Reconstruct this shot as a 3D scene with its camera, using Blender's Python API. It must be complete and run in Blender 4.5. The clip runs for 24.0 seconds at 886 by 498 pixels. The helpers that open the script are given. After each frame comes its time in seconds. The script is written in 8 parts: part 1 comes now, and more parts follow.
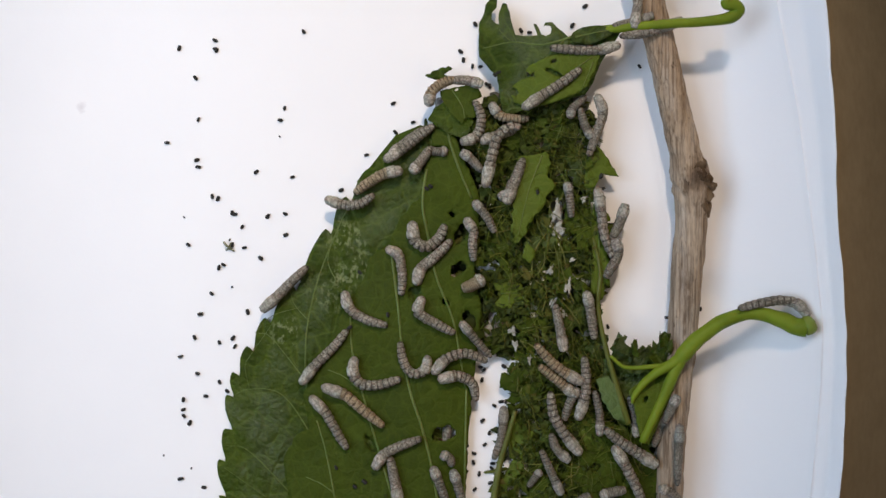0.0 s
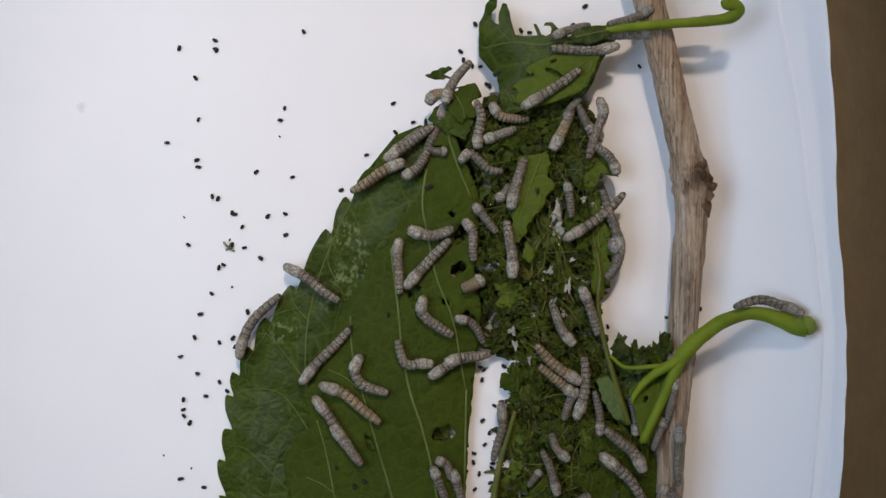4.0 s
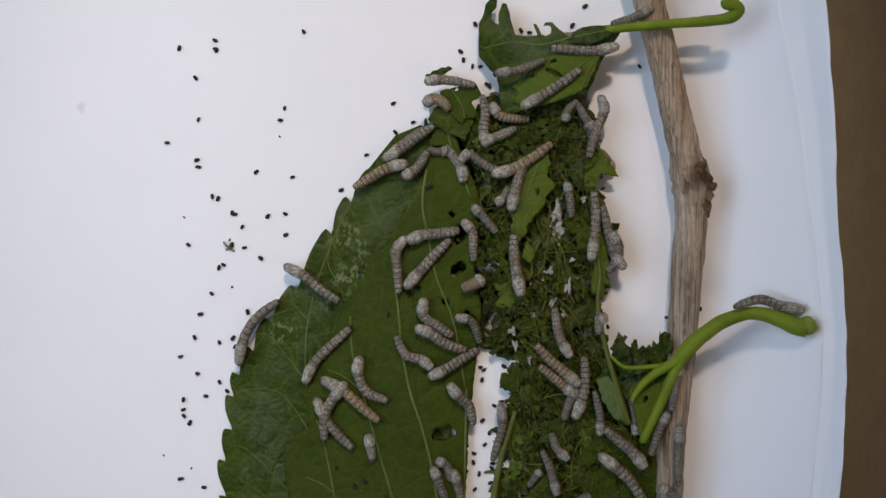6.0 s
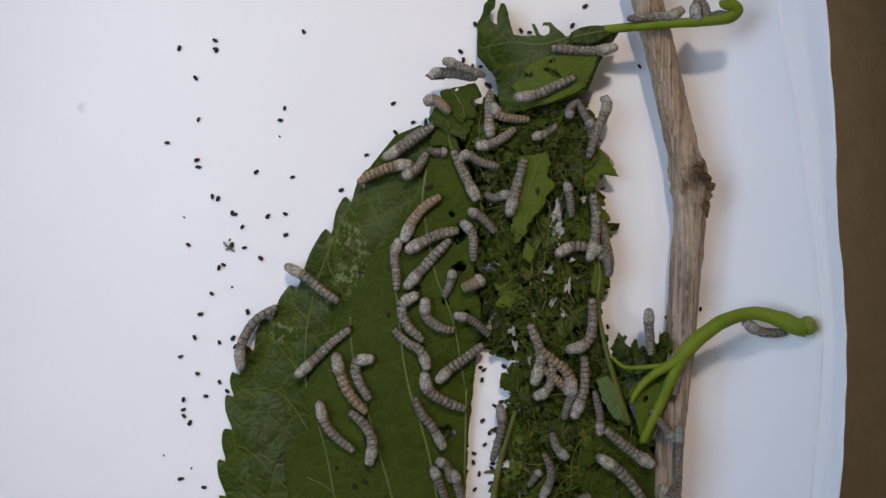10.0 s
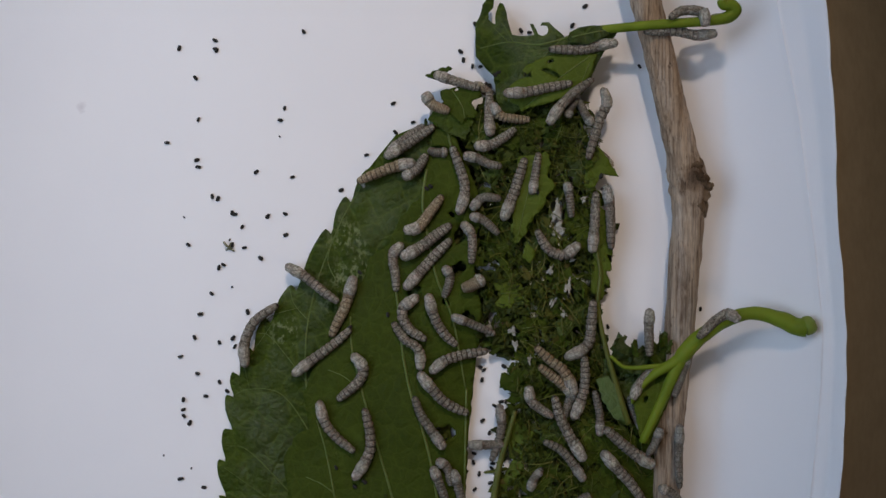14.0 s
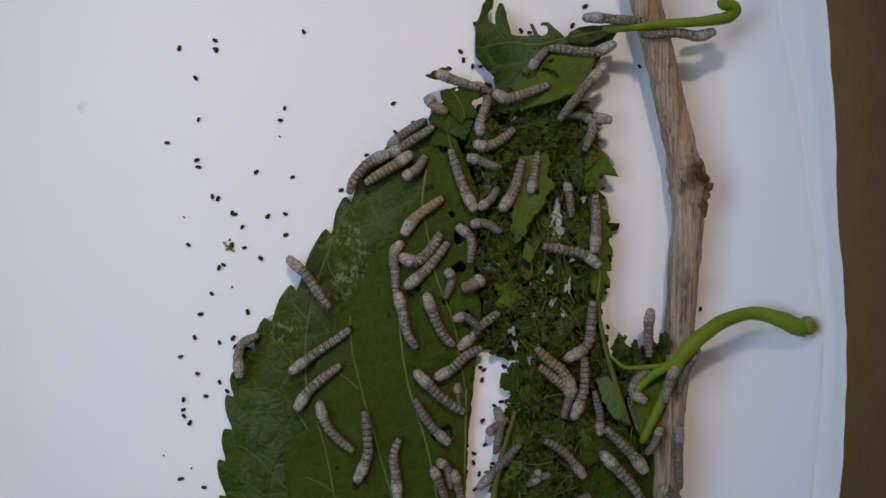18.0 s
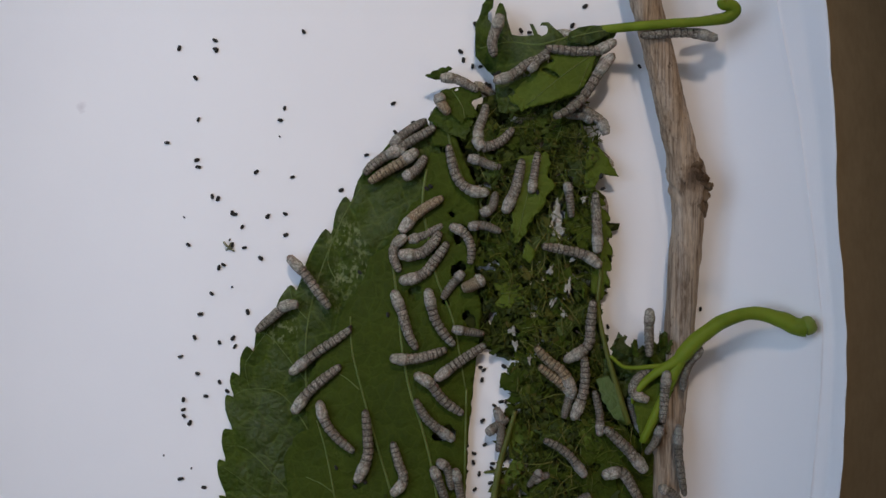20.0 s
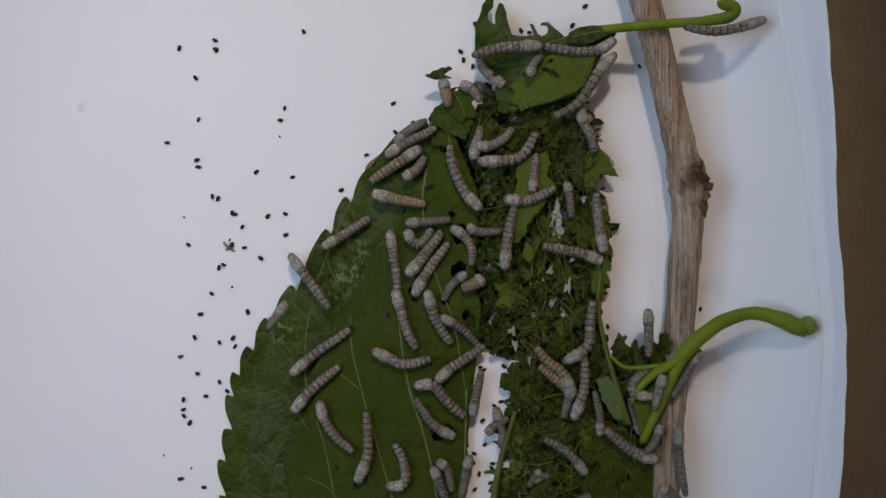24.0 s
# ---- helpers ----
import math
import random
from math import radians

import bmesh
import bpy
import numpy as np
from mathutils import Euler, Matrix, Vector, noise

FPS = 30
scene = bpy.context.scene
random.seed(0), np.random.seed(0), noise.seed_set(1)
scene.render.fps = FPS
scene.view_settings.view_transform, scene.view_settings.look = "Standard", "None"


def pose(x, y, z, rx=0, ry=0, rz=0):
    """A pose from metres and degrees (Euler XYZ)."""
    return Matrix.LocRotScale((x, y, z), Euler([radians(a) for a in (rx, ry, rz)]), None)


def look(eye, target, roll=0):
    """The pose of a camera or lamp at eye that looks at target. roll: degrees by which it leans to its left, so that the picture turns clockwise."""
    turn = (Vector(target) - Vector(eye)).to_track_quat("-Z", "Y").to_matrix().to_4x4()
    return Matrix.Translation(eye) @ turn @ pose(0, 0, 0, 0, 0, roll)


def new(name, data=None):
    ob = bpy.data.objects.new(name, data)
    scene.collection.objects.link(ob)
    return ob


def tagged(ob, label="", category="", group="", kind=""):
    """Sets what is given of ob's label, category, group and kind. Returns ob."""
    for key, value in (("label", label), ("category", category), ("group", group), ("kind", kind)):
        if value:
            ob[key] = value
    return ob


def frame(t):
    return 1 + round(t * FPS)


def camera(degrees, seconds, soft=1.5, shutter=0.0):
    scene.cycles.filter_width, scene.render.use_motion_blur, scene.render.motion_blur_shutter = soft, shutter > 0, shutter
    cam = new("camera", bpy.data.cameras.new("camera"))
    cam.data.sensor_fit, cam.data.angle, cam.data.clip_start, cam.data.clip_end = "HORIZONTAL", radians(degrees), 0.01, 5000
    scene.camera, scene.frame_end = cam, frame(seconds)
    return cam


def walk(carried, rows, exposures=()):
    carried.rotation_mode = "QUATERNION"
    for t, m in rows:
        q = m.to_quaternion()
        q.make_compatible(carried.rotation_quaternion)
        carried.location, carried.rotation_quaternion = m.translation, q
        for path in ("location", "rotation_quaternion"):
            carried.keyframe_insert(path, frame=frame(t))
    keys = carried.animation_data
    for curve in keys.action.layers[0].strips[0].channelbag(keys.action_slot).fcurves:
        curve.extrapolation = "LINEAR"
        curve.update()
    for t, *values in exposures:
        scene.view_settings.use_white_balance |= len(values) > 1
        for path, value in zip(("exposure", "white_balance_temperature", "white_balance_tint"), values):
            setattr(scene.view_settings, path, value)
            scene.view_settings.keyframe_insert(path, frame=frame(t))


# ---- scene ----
from mathutils.geometry import delaunay_2d_cdt

# One unit of the plan is a millimetre; the sheet of paper lies at z = 0.
MM = 0.001
cam = camera(50, 24.0, soft=1.5)
walk(cam, [(0.0, pose(0, 0, 0.3026)), (24.0, pose(0, 0, 0.3026))],
     exposures=[(0, 0.97, 6330, 16.9), (1, 0.94, 6330, 16.9), (5, 0.62, 6180, 17.9), (8, 0.57, 6130, 17.9), (8.5, 0.19, 6080, 17.9), (9, 0.15, 6080, 17.9), (9.6, 0.57, 6080, 17.9), (10.5, 0.62, 6080, 17.9), (12.5, 0.63, 6080, 18.9), (13, 0.57, 6080, 18.9), (14, 0.25, 6080, 18.9), (17, 0.33, 6080, 18.9), (24, 0.22, 6080, 18.9)])

# ---- light: weak daylight from all around, a cool lamp in an added window close by and two lamps of the room ----
world = bpy.data.worlds.new("sky")
scene.world = world
world.use_nodes = True
wn = world.node_tree
sky = wn.nodes.new("ShaderNodeTexSky")
sky.sky_type = "NISHITA"
sky.sun_disc = False
sky.sun_elevation = radians(40)
sky.sun_rotation = radians(250)
wn.links.new(sky.outputs["Color"], wn.nodes["Background"].inputs["Color"])
wn.nodes["Background"].inputs["Strength"].default_value = 0.024


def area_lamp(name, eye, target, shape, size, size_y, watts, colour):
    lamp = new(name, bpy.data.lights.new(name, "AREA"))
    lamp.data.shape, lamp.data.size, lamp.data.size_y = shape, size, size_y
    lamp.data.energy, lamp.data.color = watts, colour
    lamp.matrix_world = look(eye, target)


# an area lamp in an added, unseen window stands in for cool side light; two warm lamps of the room: a spot lamp beyond
# the far end, aimed at the leaves, and a weak one beside
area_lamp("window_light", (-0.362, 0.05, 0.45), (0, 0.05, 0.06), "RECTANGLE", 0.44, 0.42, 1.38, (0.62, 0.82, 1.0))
spot = new("room_lamp", bpy.data.lights.new("room_lamp", "SPOT"))
spot.data.energy, spot.data.color, spot.data.shadow_soft_size = 18.0, (1.0, 0.82, 0.60), 0.035
# narrow blended cone, added so the lamp dims towards the folded side of the paper
spot.data.spot_size, spot.data.spot_blend = radians(22), 1.0
spot.matrix_world = look(Vector((0.07, 0.80, 1.05)).normalized() * 1.15, (-0.050, 0.015, 0))
area_lamp("room_lamp", Vector((0.85, -0.60, 1.35)).normalized() * 1.9, (0, 0, 0), "DISK", 0.10, 0.10, 1.9, (1.0, 0.81, 0.60))


# ---- materials ----
def material(name, rough=0.6, metal=0.0, spec=0.5):
    m = bpy.data.materials.new(name)
    m.use_nodes = True
    nt = m.node_tree
    b = nt.nodes["Principled BSDF"]
    b.inputs["Roughness"].default_value = rough
    b.inputs["Metallic"].default_value = metal
    b.inputs["Specular IOR Level"].default_value = spec
    return m, nt, b


def noise_tex(nt, scale, detail=4.0, coords="Object", stretch=None, rough=0.6):
    tc = nt.nodes.new("ShaderNodeTexCoord")
    n = nt.nodes.new("ShaderNodeTexNoise")
    n.inputs["Scale"].default_value = scale
    n.inputs["Detail"].default_value = detail
    n.inputs["Roughness"].default_value = rough
    src = tc.outputs[coords]
    if stretch:
        mp = nt.nodes.new("ShaderNodeMapping")
        mp.inputs["Scale"].default_value = stretch
        nt.links.new(src, mp.inputs["Vector"])
        src = mp.outputs["Vector"]
    nt.links.new(src, n.inputs["Vector"])
    return n.outputs["Fac"]


def ramp(nt, fac, stops):
    r = nt.nodes.new("ShaderNodeValToRGB")
    el = r.color_ramp.elements
    while len(el) < len(stops):
        el.new(0.5)
    for e, (p, c) in zip(el, stops):
        e.position, e.color = p, (*c, 1)
    nt.links.new(fac, r.inputs["Fac"])
    return r.outputs["Color"]


def mix(nt, fac, a, b, mode="MIX"):
    n = nt.nodes.new("ShaderNodeMix")
    n.data_type, n.blend_type = "RGBA", mode
    for sock, v in ((n.inputs["Factor"], fac), (n.inputs[6], a), (n.inputs[7], b)):
        if isinstance(v, bpy.types.NodeSocket):
            nt.links.new(v, sock)
        elif isinstance(v, tuple):
            sock.default_value = (*v, 1)
        else:
            sock.default_value = v
    return n.outputs[2]


def maths(nt, op, a, b=0.0, clamp=False):
    n = nt.nodes.new("ShaderNodeMath")
    n.operation, n.use_clamp = op, clamp
    for sock, v in zip(n.inputs, (a, b)):
        if isinstance(v, bpy.types.NodeSocket):
            nt.links.new(v, sock)
        else:
            sock.default_value = v
    return n.outputs[0]


def relief(nt, b, height, strength, distance):
    bump = nt.nodes.new("ShaderNodeBump")
    bump.inputs["Strength"].default_value = strength
    bump.inputs["Distance"].default_value = distance
    nt.links.new(height, bump.inputs["Height"])
    nt.links.new(bump.outputs["Normal"], b.inputs["Normal"])


def object_random(nt):
    return nt.nodes.new("ShaderNodeObjectInfo").outputs["Random"]


def paper_material():
    m, nt, b = material("white_paper", 0.75, 0, 0.25)
    c = ramp(nt, noise_tex(nt, 14, 3), [(0.3, (0.80, 0.80, 0.815)), (0.7, (0.835, 0.83, 0.835))])
    # one faint grey smudge on the sheet
    tc = nt.nodes.new("ShaderNodeTexCoord")
    far = nt.nodes.new("ShaderNodeVectorMath")
    far.operation = "DISTANCE"
    nt.links.new(tc.outputs["Object"], far.inputs[0])
    far.inputs[1].default_value = (-0.1152, 0.0452, 0.0)
    near = maths(nt, "SUBTRACT", maths(nt, "MULTIPLY", noise_tex(nt, 500, 4), 0.0042), far.outputs["Value"])
    spot = maths(nt, "MULTIPLY", near, 500.0, True)
    c = mix(nt, maths(nt, "MULTIPLY", spot, 0.45), c, (0.52, 0.48, 0.50))
    nt.links.new(c, b.inputs["Base Color"])
    relief(nt, b, noise_tex(nt, 900, 4), 0.12, 0.0002)
    return m


def cardboard_material():
    m, nt, b = material("brown_cardboard", 0.85, 0, 0.2)
    c = ramp(nt, noise_tex(nt, 60, 6), [(0.25, (0.290, 0.226, 0.136)), (0.75, (0.380, 0.302, 0.184))])
    c = mix(nt, 0.25, c, ramp(nt, noise_tex(nt, 420, 5, "Object", (1, 0.6, 1)), [(0.3, (0.250, 0.192, 0.112)), (0.7, (0.420, 0.336, 0.204))]))
    nt.links.new(c, b.inputs["Base Color"])
    relief(nt, b, noise_tex(nt, 700, 5), 0.3, 0.0003)
    return m


def cells_tex(nt, vector, scale, width):
    """A net of lines between rounded cells: 1 on the lines, 0 in the cells."""
    v = nt.nodes.new("ShaderNodeTexVoronoi")
    v.feature = "DISTANCE_TO_EDGE"
    v.inputs["Scale"].default_value = scale
    nt.links.new(vector, v.inputs["Vector"])
    return maths(nt, "SUBTRACT", 1.0, maths(nt, "MULTIPLY", v.outputs["Distance"], width, True)), v.outputs["Distance"]


def leaf_material(name, dark, light, vein, rough=0.45, cells=180.0, wrinkle=0.6, net=0.4, spec=0.14, deep=0.0011, shiny=0.0, flecked=0.0):
    """Leaf skin: blotches, two nets of fine veins, quilted relief, patches of gloss."""
    m, nt, b = material(name, rough, 0, spec)
    tc = nt.nodes.new("ShaderNodeTexCoord")
    bend = nt.nodes.new("ShaderNodeTexNoise")
    bend.inputs["Scale"].default_value = 130
    nt.links.new(tc.outputs["Object"], bend.inputs["Vector"])
    mv = nt.nodes.new("ShaderNodeVectorMath")
    mv.operation = "MULTIPLY_ADD"
    nt.links.new(bend.outputs["Color"], mv.inputs[0])
    mv.inputs[1].default_value = (0.004, 0.004, 0.004)
    nt.links.new(tc.outputs["Object"], mv.inputs[2])
    warped = mv.outputs[0]
    c = ramp(nt, noise_tex(nt, 38, 6), [(0.34, dark), (0.66, light)])
    c = mix(nt, 0.35, c, ramp(nt, noise_tex(nt, 420, 4), [(0.3, dark), (0.75, light)]))
    line1, d1 = cells_tex(nt, warped, cells, 14.0)
    line2, d2 = cells_tex(nt, warped, cells * 3.6, 7.0)
    c = mix(nt, maths(nt, "MULTIPLY", line1, net), c, vein)
    c = mix(nt, maths(nt, "MULTIPLY", line2, net * 0.45), c, vein)
    c = mix(nt, maths(nt, "MULTIPLY", object_random(nt), 0.22), c, vein)
    blotch = ramp(nt, noise_tex(nt, 95, 3), [(0.60, (1, 1, 1)), (0.74, (0.62, 0.66, 0.55))])
    c = mix(nt, 0.6, c, blotch, "MULTIPLY")
    if flecked:
        # patches of pale flecks at five set spots on the blade
        rough_edge = maths(nt, "MULTIPLY", noise_tex(nt, 150, 3), 1.1)
        where = None
        for gx, gy, size in ((-0.031, 0.004, 0.0085), (-0.034, -0.0125, 0.0095), (-0.0265, -0.005, 0.006), (-0.050, -0.0265, 0.008), (-0.040, 0.012, 0.005)):
            far = nt.nodes.new("ShaderNodeVectorMath")
            far.operation = "DISTANCE"
            nt.links.new(tc.outputs["Object"], far.inputs[0])
            far.inputs[1].default_value = (gx, gy, 0.004)
            near = maths(nt, "SUBTRACT", rough_edge, maths(nt, "MULTIPLY", far.outputs["Value"], 0.55 / size), True)
            where = near if where is None else maths(nt, "MAXIMUM", where, near)
        where = maths(nt, "MULTIPLY", where, 2.2, True)
        fleck = ramp(nt, noise_tex(nt, 620, 3, "Object", (1, 0.7, 1)), [(0.50, (0, 0, 0)), (0.62, (1, 1, 1))])
        c = mix(nt, maths(nt, "MULTIPLY", maths(nt, "MULTIPLY", where, fleck), flecked), c, (0.24, 0.27, 0.13))
    nt.links.new(c, b.inputs["Base Color"])
    h = maths(nt, "ADD", maths(nt, "MULTIPLY", d1, 0.9), maths(nt, "MULTIPLY", d2, 0.35))
    h = maths(nt, "ADD", h, maths(nt, "MULTIPLY", noise_tex(nt, 330, 8), 0.9))
    relief(nt, b, h, wrinkle, deep)
    r = maths(nt, "ADD", maths(nt, "MULTIPLY", noise_tex(nt, 55, 3), 0.6), rough - 0.22)
    nt.links.new(r, b.inputs["Roughness"])
    shine = ramp(nt, noise_tex(nt, 48, 3), [(0.46, (spec, spec, spec)), (0.62, (spec + shiny, spec + shiny, spec + shiny))])
    nt.links.new(shine, b.inputs["Specular IOR Level"])
    b.inputs["Subsurface Weight"].default_value = 0.1
    b.inputs["Subsurface Scale"].default_value = 0.0007
    b.inputs["Subsurface Radius"].default_value = (0.5, 1.0, 0.2)
    return m


def scrap_material(name="shredded_leaf", gain=1.0):
    m, nt, b = material(name, 0.65, 0, 0.2)
    geo = nt.nodes.new("ShaderNodeNewGeometry")
    c = ramp(nt, geo.outputs["Random Per Island"], [
        (0.0, (0.0110, 0.0190, 0.0020)), (0.25, (0.0210, 0.0350, 0.0030)), (0.5, (0.0330, 0.0530, 0.0040)),
        (0.75, (0.0510, 0.0770, 0.0060)), (0.93, (0.0790, 0.1000, 0.0120)), (0.99, (0.1000, 0.0760, 0.0200))])
    c = mix(nt, 0.35, c, ramp(nt, noise_tex(nt, 300, 5), [(0.3, (0.0110, 0.0180, 0.0014)), (0.7, (0.0580, 0.0780, 0.0060))]))
    c = mix(nt, 1.0, c, (gain, gain * 0.92, gain * 0.84), "MULTIPLY")
    nt.links.new(c, b.inputs["Base Color"])
    relief(nt, b, noise_tex(nt, 500, 5), 0.6, 0.0006)
    return m


def stalk_material(name, a, bcol, rough=0.45, spread=0.0):
    m, nt, b = material(name, rough, 0, 0.22)
    c = ramp(nt, noise_tex(nt, 120, 5), [(0.3, a), (0.7, bcol)])
    c = mix(nt, maths(nt, "MULTIPLY", object_random(nt), spread), c, (0.19, 0.185, 0.045))
    nt.links.new(c, b.inputs["Base Color"])
    relief(nt, b, noise_tex(nt, 700, 3), 0.25, 0.0003)
    b.inputs["Subsurface Weight"].default_value = 0.15
    b.inputs["Subsurface Scale"].default_value = 0.001
    return m


def bark_material(name="grey_brown_bark", gain=(1, 1, 1)):
    m, nt, b = material(name, 0.85, 0, 0.2)
    long_grain = noise_tex(nt, 420, 7, "Object", (1, 0.06, 1))
    c = ramp(nt, long_grain, [(0.25, (0.20, 0.152, 0.110)), (0.45, (0.285, 0.228, 0.172)), (0.62, (0.37, 0.308, 0.240)), (0.8, (0.46, 0.40, 0.335))])
    warm = ramp(nt, noise_tex(nt, 70, 5, "Object", (1, 0.12, 1)), [(0.42, (0, 0, 0)), (0.62, (1, 1, 1))])
    c = mix(nt, maths(nt, "MULTIPLY", warm, 0.5), c, (0.30, 0.185, 0.09))
    grey = ramp(nt, noise_tex(nt, 220, 5, "Object", (1, 0.08, 1)), [(0.5, (0, 0, 0)), (0.66, (1, 1, 1))])
    c = mix(nt, maths(nt, "MULTIPLY", grey, 0.42), c, (0.50, 0.47, 0.43))
    streak = ramp(nt, noise_tex(nt, 1300, 6, "Object", (1, 0.03, 1)), [(0.36, (0.42, 0.36, 0.31)), (0.48, (1, 1, 1)), (0.64, (1.4, 1.38, 1.34))])
    c = mix(nt, 0.75, c, streak, "MULTIPLY")
    # dark scaly stain round the node
    tc = nt.nodes.new("ShaderNodeTexCoord")
    off = nt.nodes.new("ShaderNodeVectorMath")
    off.operation = "DISTANCE"
    nt.links.new(tc.outputs["Object"], off.inputs[0])
    off.inputs[1].default_value = (0.0785, 0.0215, 0.0105)
    reach = maths(nt, "ADD", maths(nt, "MULTIPLY", off.outputs["Value"], 100.0), maths(nt, "MULTIPLY", noise_tex(nt, 260, 6), 0.9))
    stain = ramp(nt, reach, [(0.68, (0.22, 0.17, 0.14)), (0.84, (0.55, 0.48, 0.42)), (1.0, (1, 1, 1))])
    c = mix(nt, 0.68, c, stain, "MULTIPLY")
    blotch = ramp(nt, noise_tex(nt, 85, 5, "Object", (1, 0.3, 1)), [(0.56, (1, 1, 1)), (0.68, (0.5, 0.47, 0.45))])
    c = mix(nt, 0.6, c, blotch, "MULTIPLY")
    specks = ramp(nt, noise_tex(nt, 620, 3, "Object", (1, 0.5, 1)), [(0.66, (1, 1, 1)), (0.71, (0.25, 0.2, 0.15))])
    c = mix(nt, 0.7, c, specks, "MULTIPLY")
    c = mix(nt, 1.0, c, gain, "MULTIPLY")
    fine = ramp(nt, noise_tex(nt, 2400, 4, "Object", (1, 0.10, 1)), [(0.38, (0.50, 0.47, 0.45)), (0.56, (1, 1, 1))])
    nt.links.new(mix(nt, 0.45, c, fine, "MULTIPLY"), b.inputs["Base Color"])
    relief(nt, b, maths(nt, "ADD", maths(nt, "MULTIPLY", long_grain, 0.5), noise_tex(nt, 900, 5, "Object", (1, 0.08, 1))), 0.9, 0.0006)
    return m


def skin_material(name, pale, mid, band, band_at=0.44, band_dark=0.6, spotted=0.9):
    """Caterpillar skin: pale back, brown joints and creases across (local x runs along the body), mottled and speckled."""
    m, nt, b = material(name, 0.7, 0, 0.25)
    tc = nt.nodes.new("ShaderNodeTexCoord")
    rnd = object_random(nt)
    shift = nt.nodes.new("ShaderNodeVectorMath")
    shift.operation = "MULTIPLY_ADD"
    nt.links.new(rnd, shift.inputs[0])
    shift.inputs[1].default_value = (37.0, 53.0, 71.0)
    nt.links.new(tc.outputs["Object"], shift.inputs[2])

    def mottle(scale, detail):
        n = nt.nodes.new("ShaderNodeTexNoise")
        n.inputs["Scale"].default_value, n.inputs["Detail"].default_value = scale, detail
        nt.links.new(shift.outputs[0], n.inputs["Vector"])
        return n.outputs["Fac"]

    sep = nt.nodes.new("ShaderNodeSeparateXYZ")
    nt.links.new(tc.outputs["Object"], sep.inputs["Vector"])
    across = maths(nt, "ABSOLUTE", sep.outputs["X"])
    wob = maths(nt, "MULTIPLY", maths(nt, "SUBTRACT", mottle(2.2, 5), 0.5), 0.42)
    ring = ramp(nt, maths(nt, "ADD", across, wob), [(band_at - 0.14, (0, 0, 0)), (band_at + 0.08, (1, 1, 1))])
    crease = ramp(nt, maths(nt, "ADD", across, maths(nt, "MULTIPLY", wob, 0.2)), [(0.10, (0, 0, 0)), (0.15, (1, 1, 1)), (0.20, (0, 0, 0))])
    c = ramp(nt, mottle(2.6, 7), [(0.40, mid), (0.60, pale)])
    c = mix(nt, maths(nt, "MULTIPLY", rnd, 0.5), c, mid)
    c = mix(nt, maths(nt, "MULTIPLY", crease, 0.16), c, band)
    c = mix(nt, maths(nt, "MULTIPLY", ring, band_dark), c, band)
    # mid tone mixed into the lower sides, fading out up the back
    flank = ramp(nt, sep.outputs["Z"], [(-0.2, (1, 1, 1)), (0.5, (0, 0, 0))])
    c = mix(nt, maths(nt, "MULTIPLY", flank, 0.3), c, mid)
    spots = ramp(nt, mottle(4.5, 2), [(0.56, (1, 1, 1)), (0.66, (0.40, 0.32, 0.25))])
    c = mix(nt, spotted, c, spots, "MULTIPLY")
    grain = ramp(nt, mottle(11, 5), [(0.36, (0.64, 0.61, 0.58)), (0.52, (1.08, 1.07, 1.05)), (0.66, (1.45, 1.45, 1.42))])
    c = mix(nt, 0.8, c, grain, "MULTIPLY")
    nt.links.new(c, b.inputs["Base Color"])
    relief(nt, b, maths(nt, "ADD", mottle(6, 4), maths(nt, "MULTIPLY", mottle(16, 3), 0.6)), 0.4, 0.0005)
    b.inputs["Subsurface Weight"].default_value = 0.15
    b.inputs["Subsurface Scale"].default_value = 0.0005
    return m


def plain_material(name, a, bcol, rough, scale):
    m, nt, b = material(name, rough, 0, 0.3)
    nt.links.new(ramp(nt, noise_tex(nt, scale, 5), [(0.3, a), (0.7, bcol)]), b.inputs["Base Color"])
    relief(nt, b, noise_tex(nt, scale * 3, 4), 0.5, 0.0003)
    return m


PAPER = paper_material()
CARDBOARD = cardboard_material()
LEAF_DARK = leaf_material("dark_leaf", (0.0100, 0.0240, 0.0014), (0.0420, 0.0680, 0.0044), (0.0860, 0.1200, 0.0150), 0.36, 110, 0.95, 0.46, 0.13, 0.0022, 0.34, 0.75)
LEAF_MID = leaf_material("green_leaf", (0.0205, 0.0345, 0.0020), (0.0450, 0.0660, 0.0040), (0.0740, 0.1000, 0.0110), 0.58, 240, 0.60, 0.27, 0.10)
LEAF_LIGHT = leaf_material("yellow_green_leaf", (0.0490, 0.0745, 0.0040), (0.0740, 0.1060, 0.0068), (0.1214, 0.1609, 0.0219), 0.5, 320, 0.5, 0.22)
LEAF_PALE = leaf_material("pale_leaf_underside", (0.0578, 0.0963, 0.0270), (0.0884, 0.1348, 0.0432), (0.1360, 0.1925, 0.0702), 0.6, 300, 0.6)
SCRAP = scrap_material("shredded_leaf", 1.0)
VEIN = stalk_material("pale_vein", (0.080, 0.115, 0.022), (0.13, 0.165, 0.045))
STALK = stalk_material("bright_green_stalk", (0.108, 0.160, 0.006), (0.170, 0.230, 0.012), 0.6)
STEM = stalk_material("thin_green_stem", (0.0560, 0.0720, 0.0066), (0.1100, 0.1220, 0.0250), 0.45, 0.6)
BARK = bark_material("grey_brown_bark", (1.0, 0.96, 0.91))
KNOT = bark_material("dark_knotty_bark", (0.50, 0.42, 0.32))
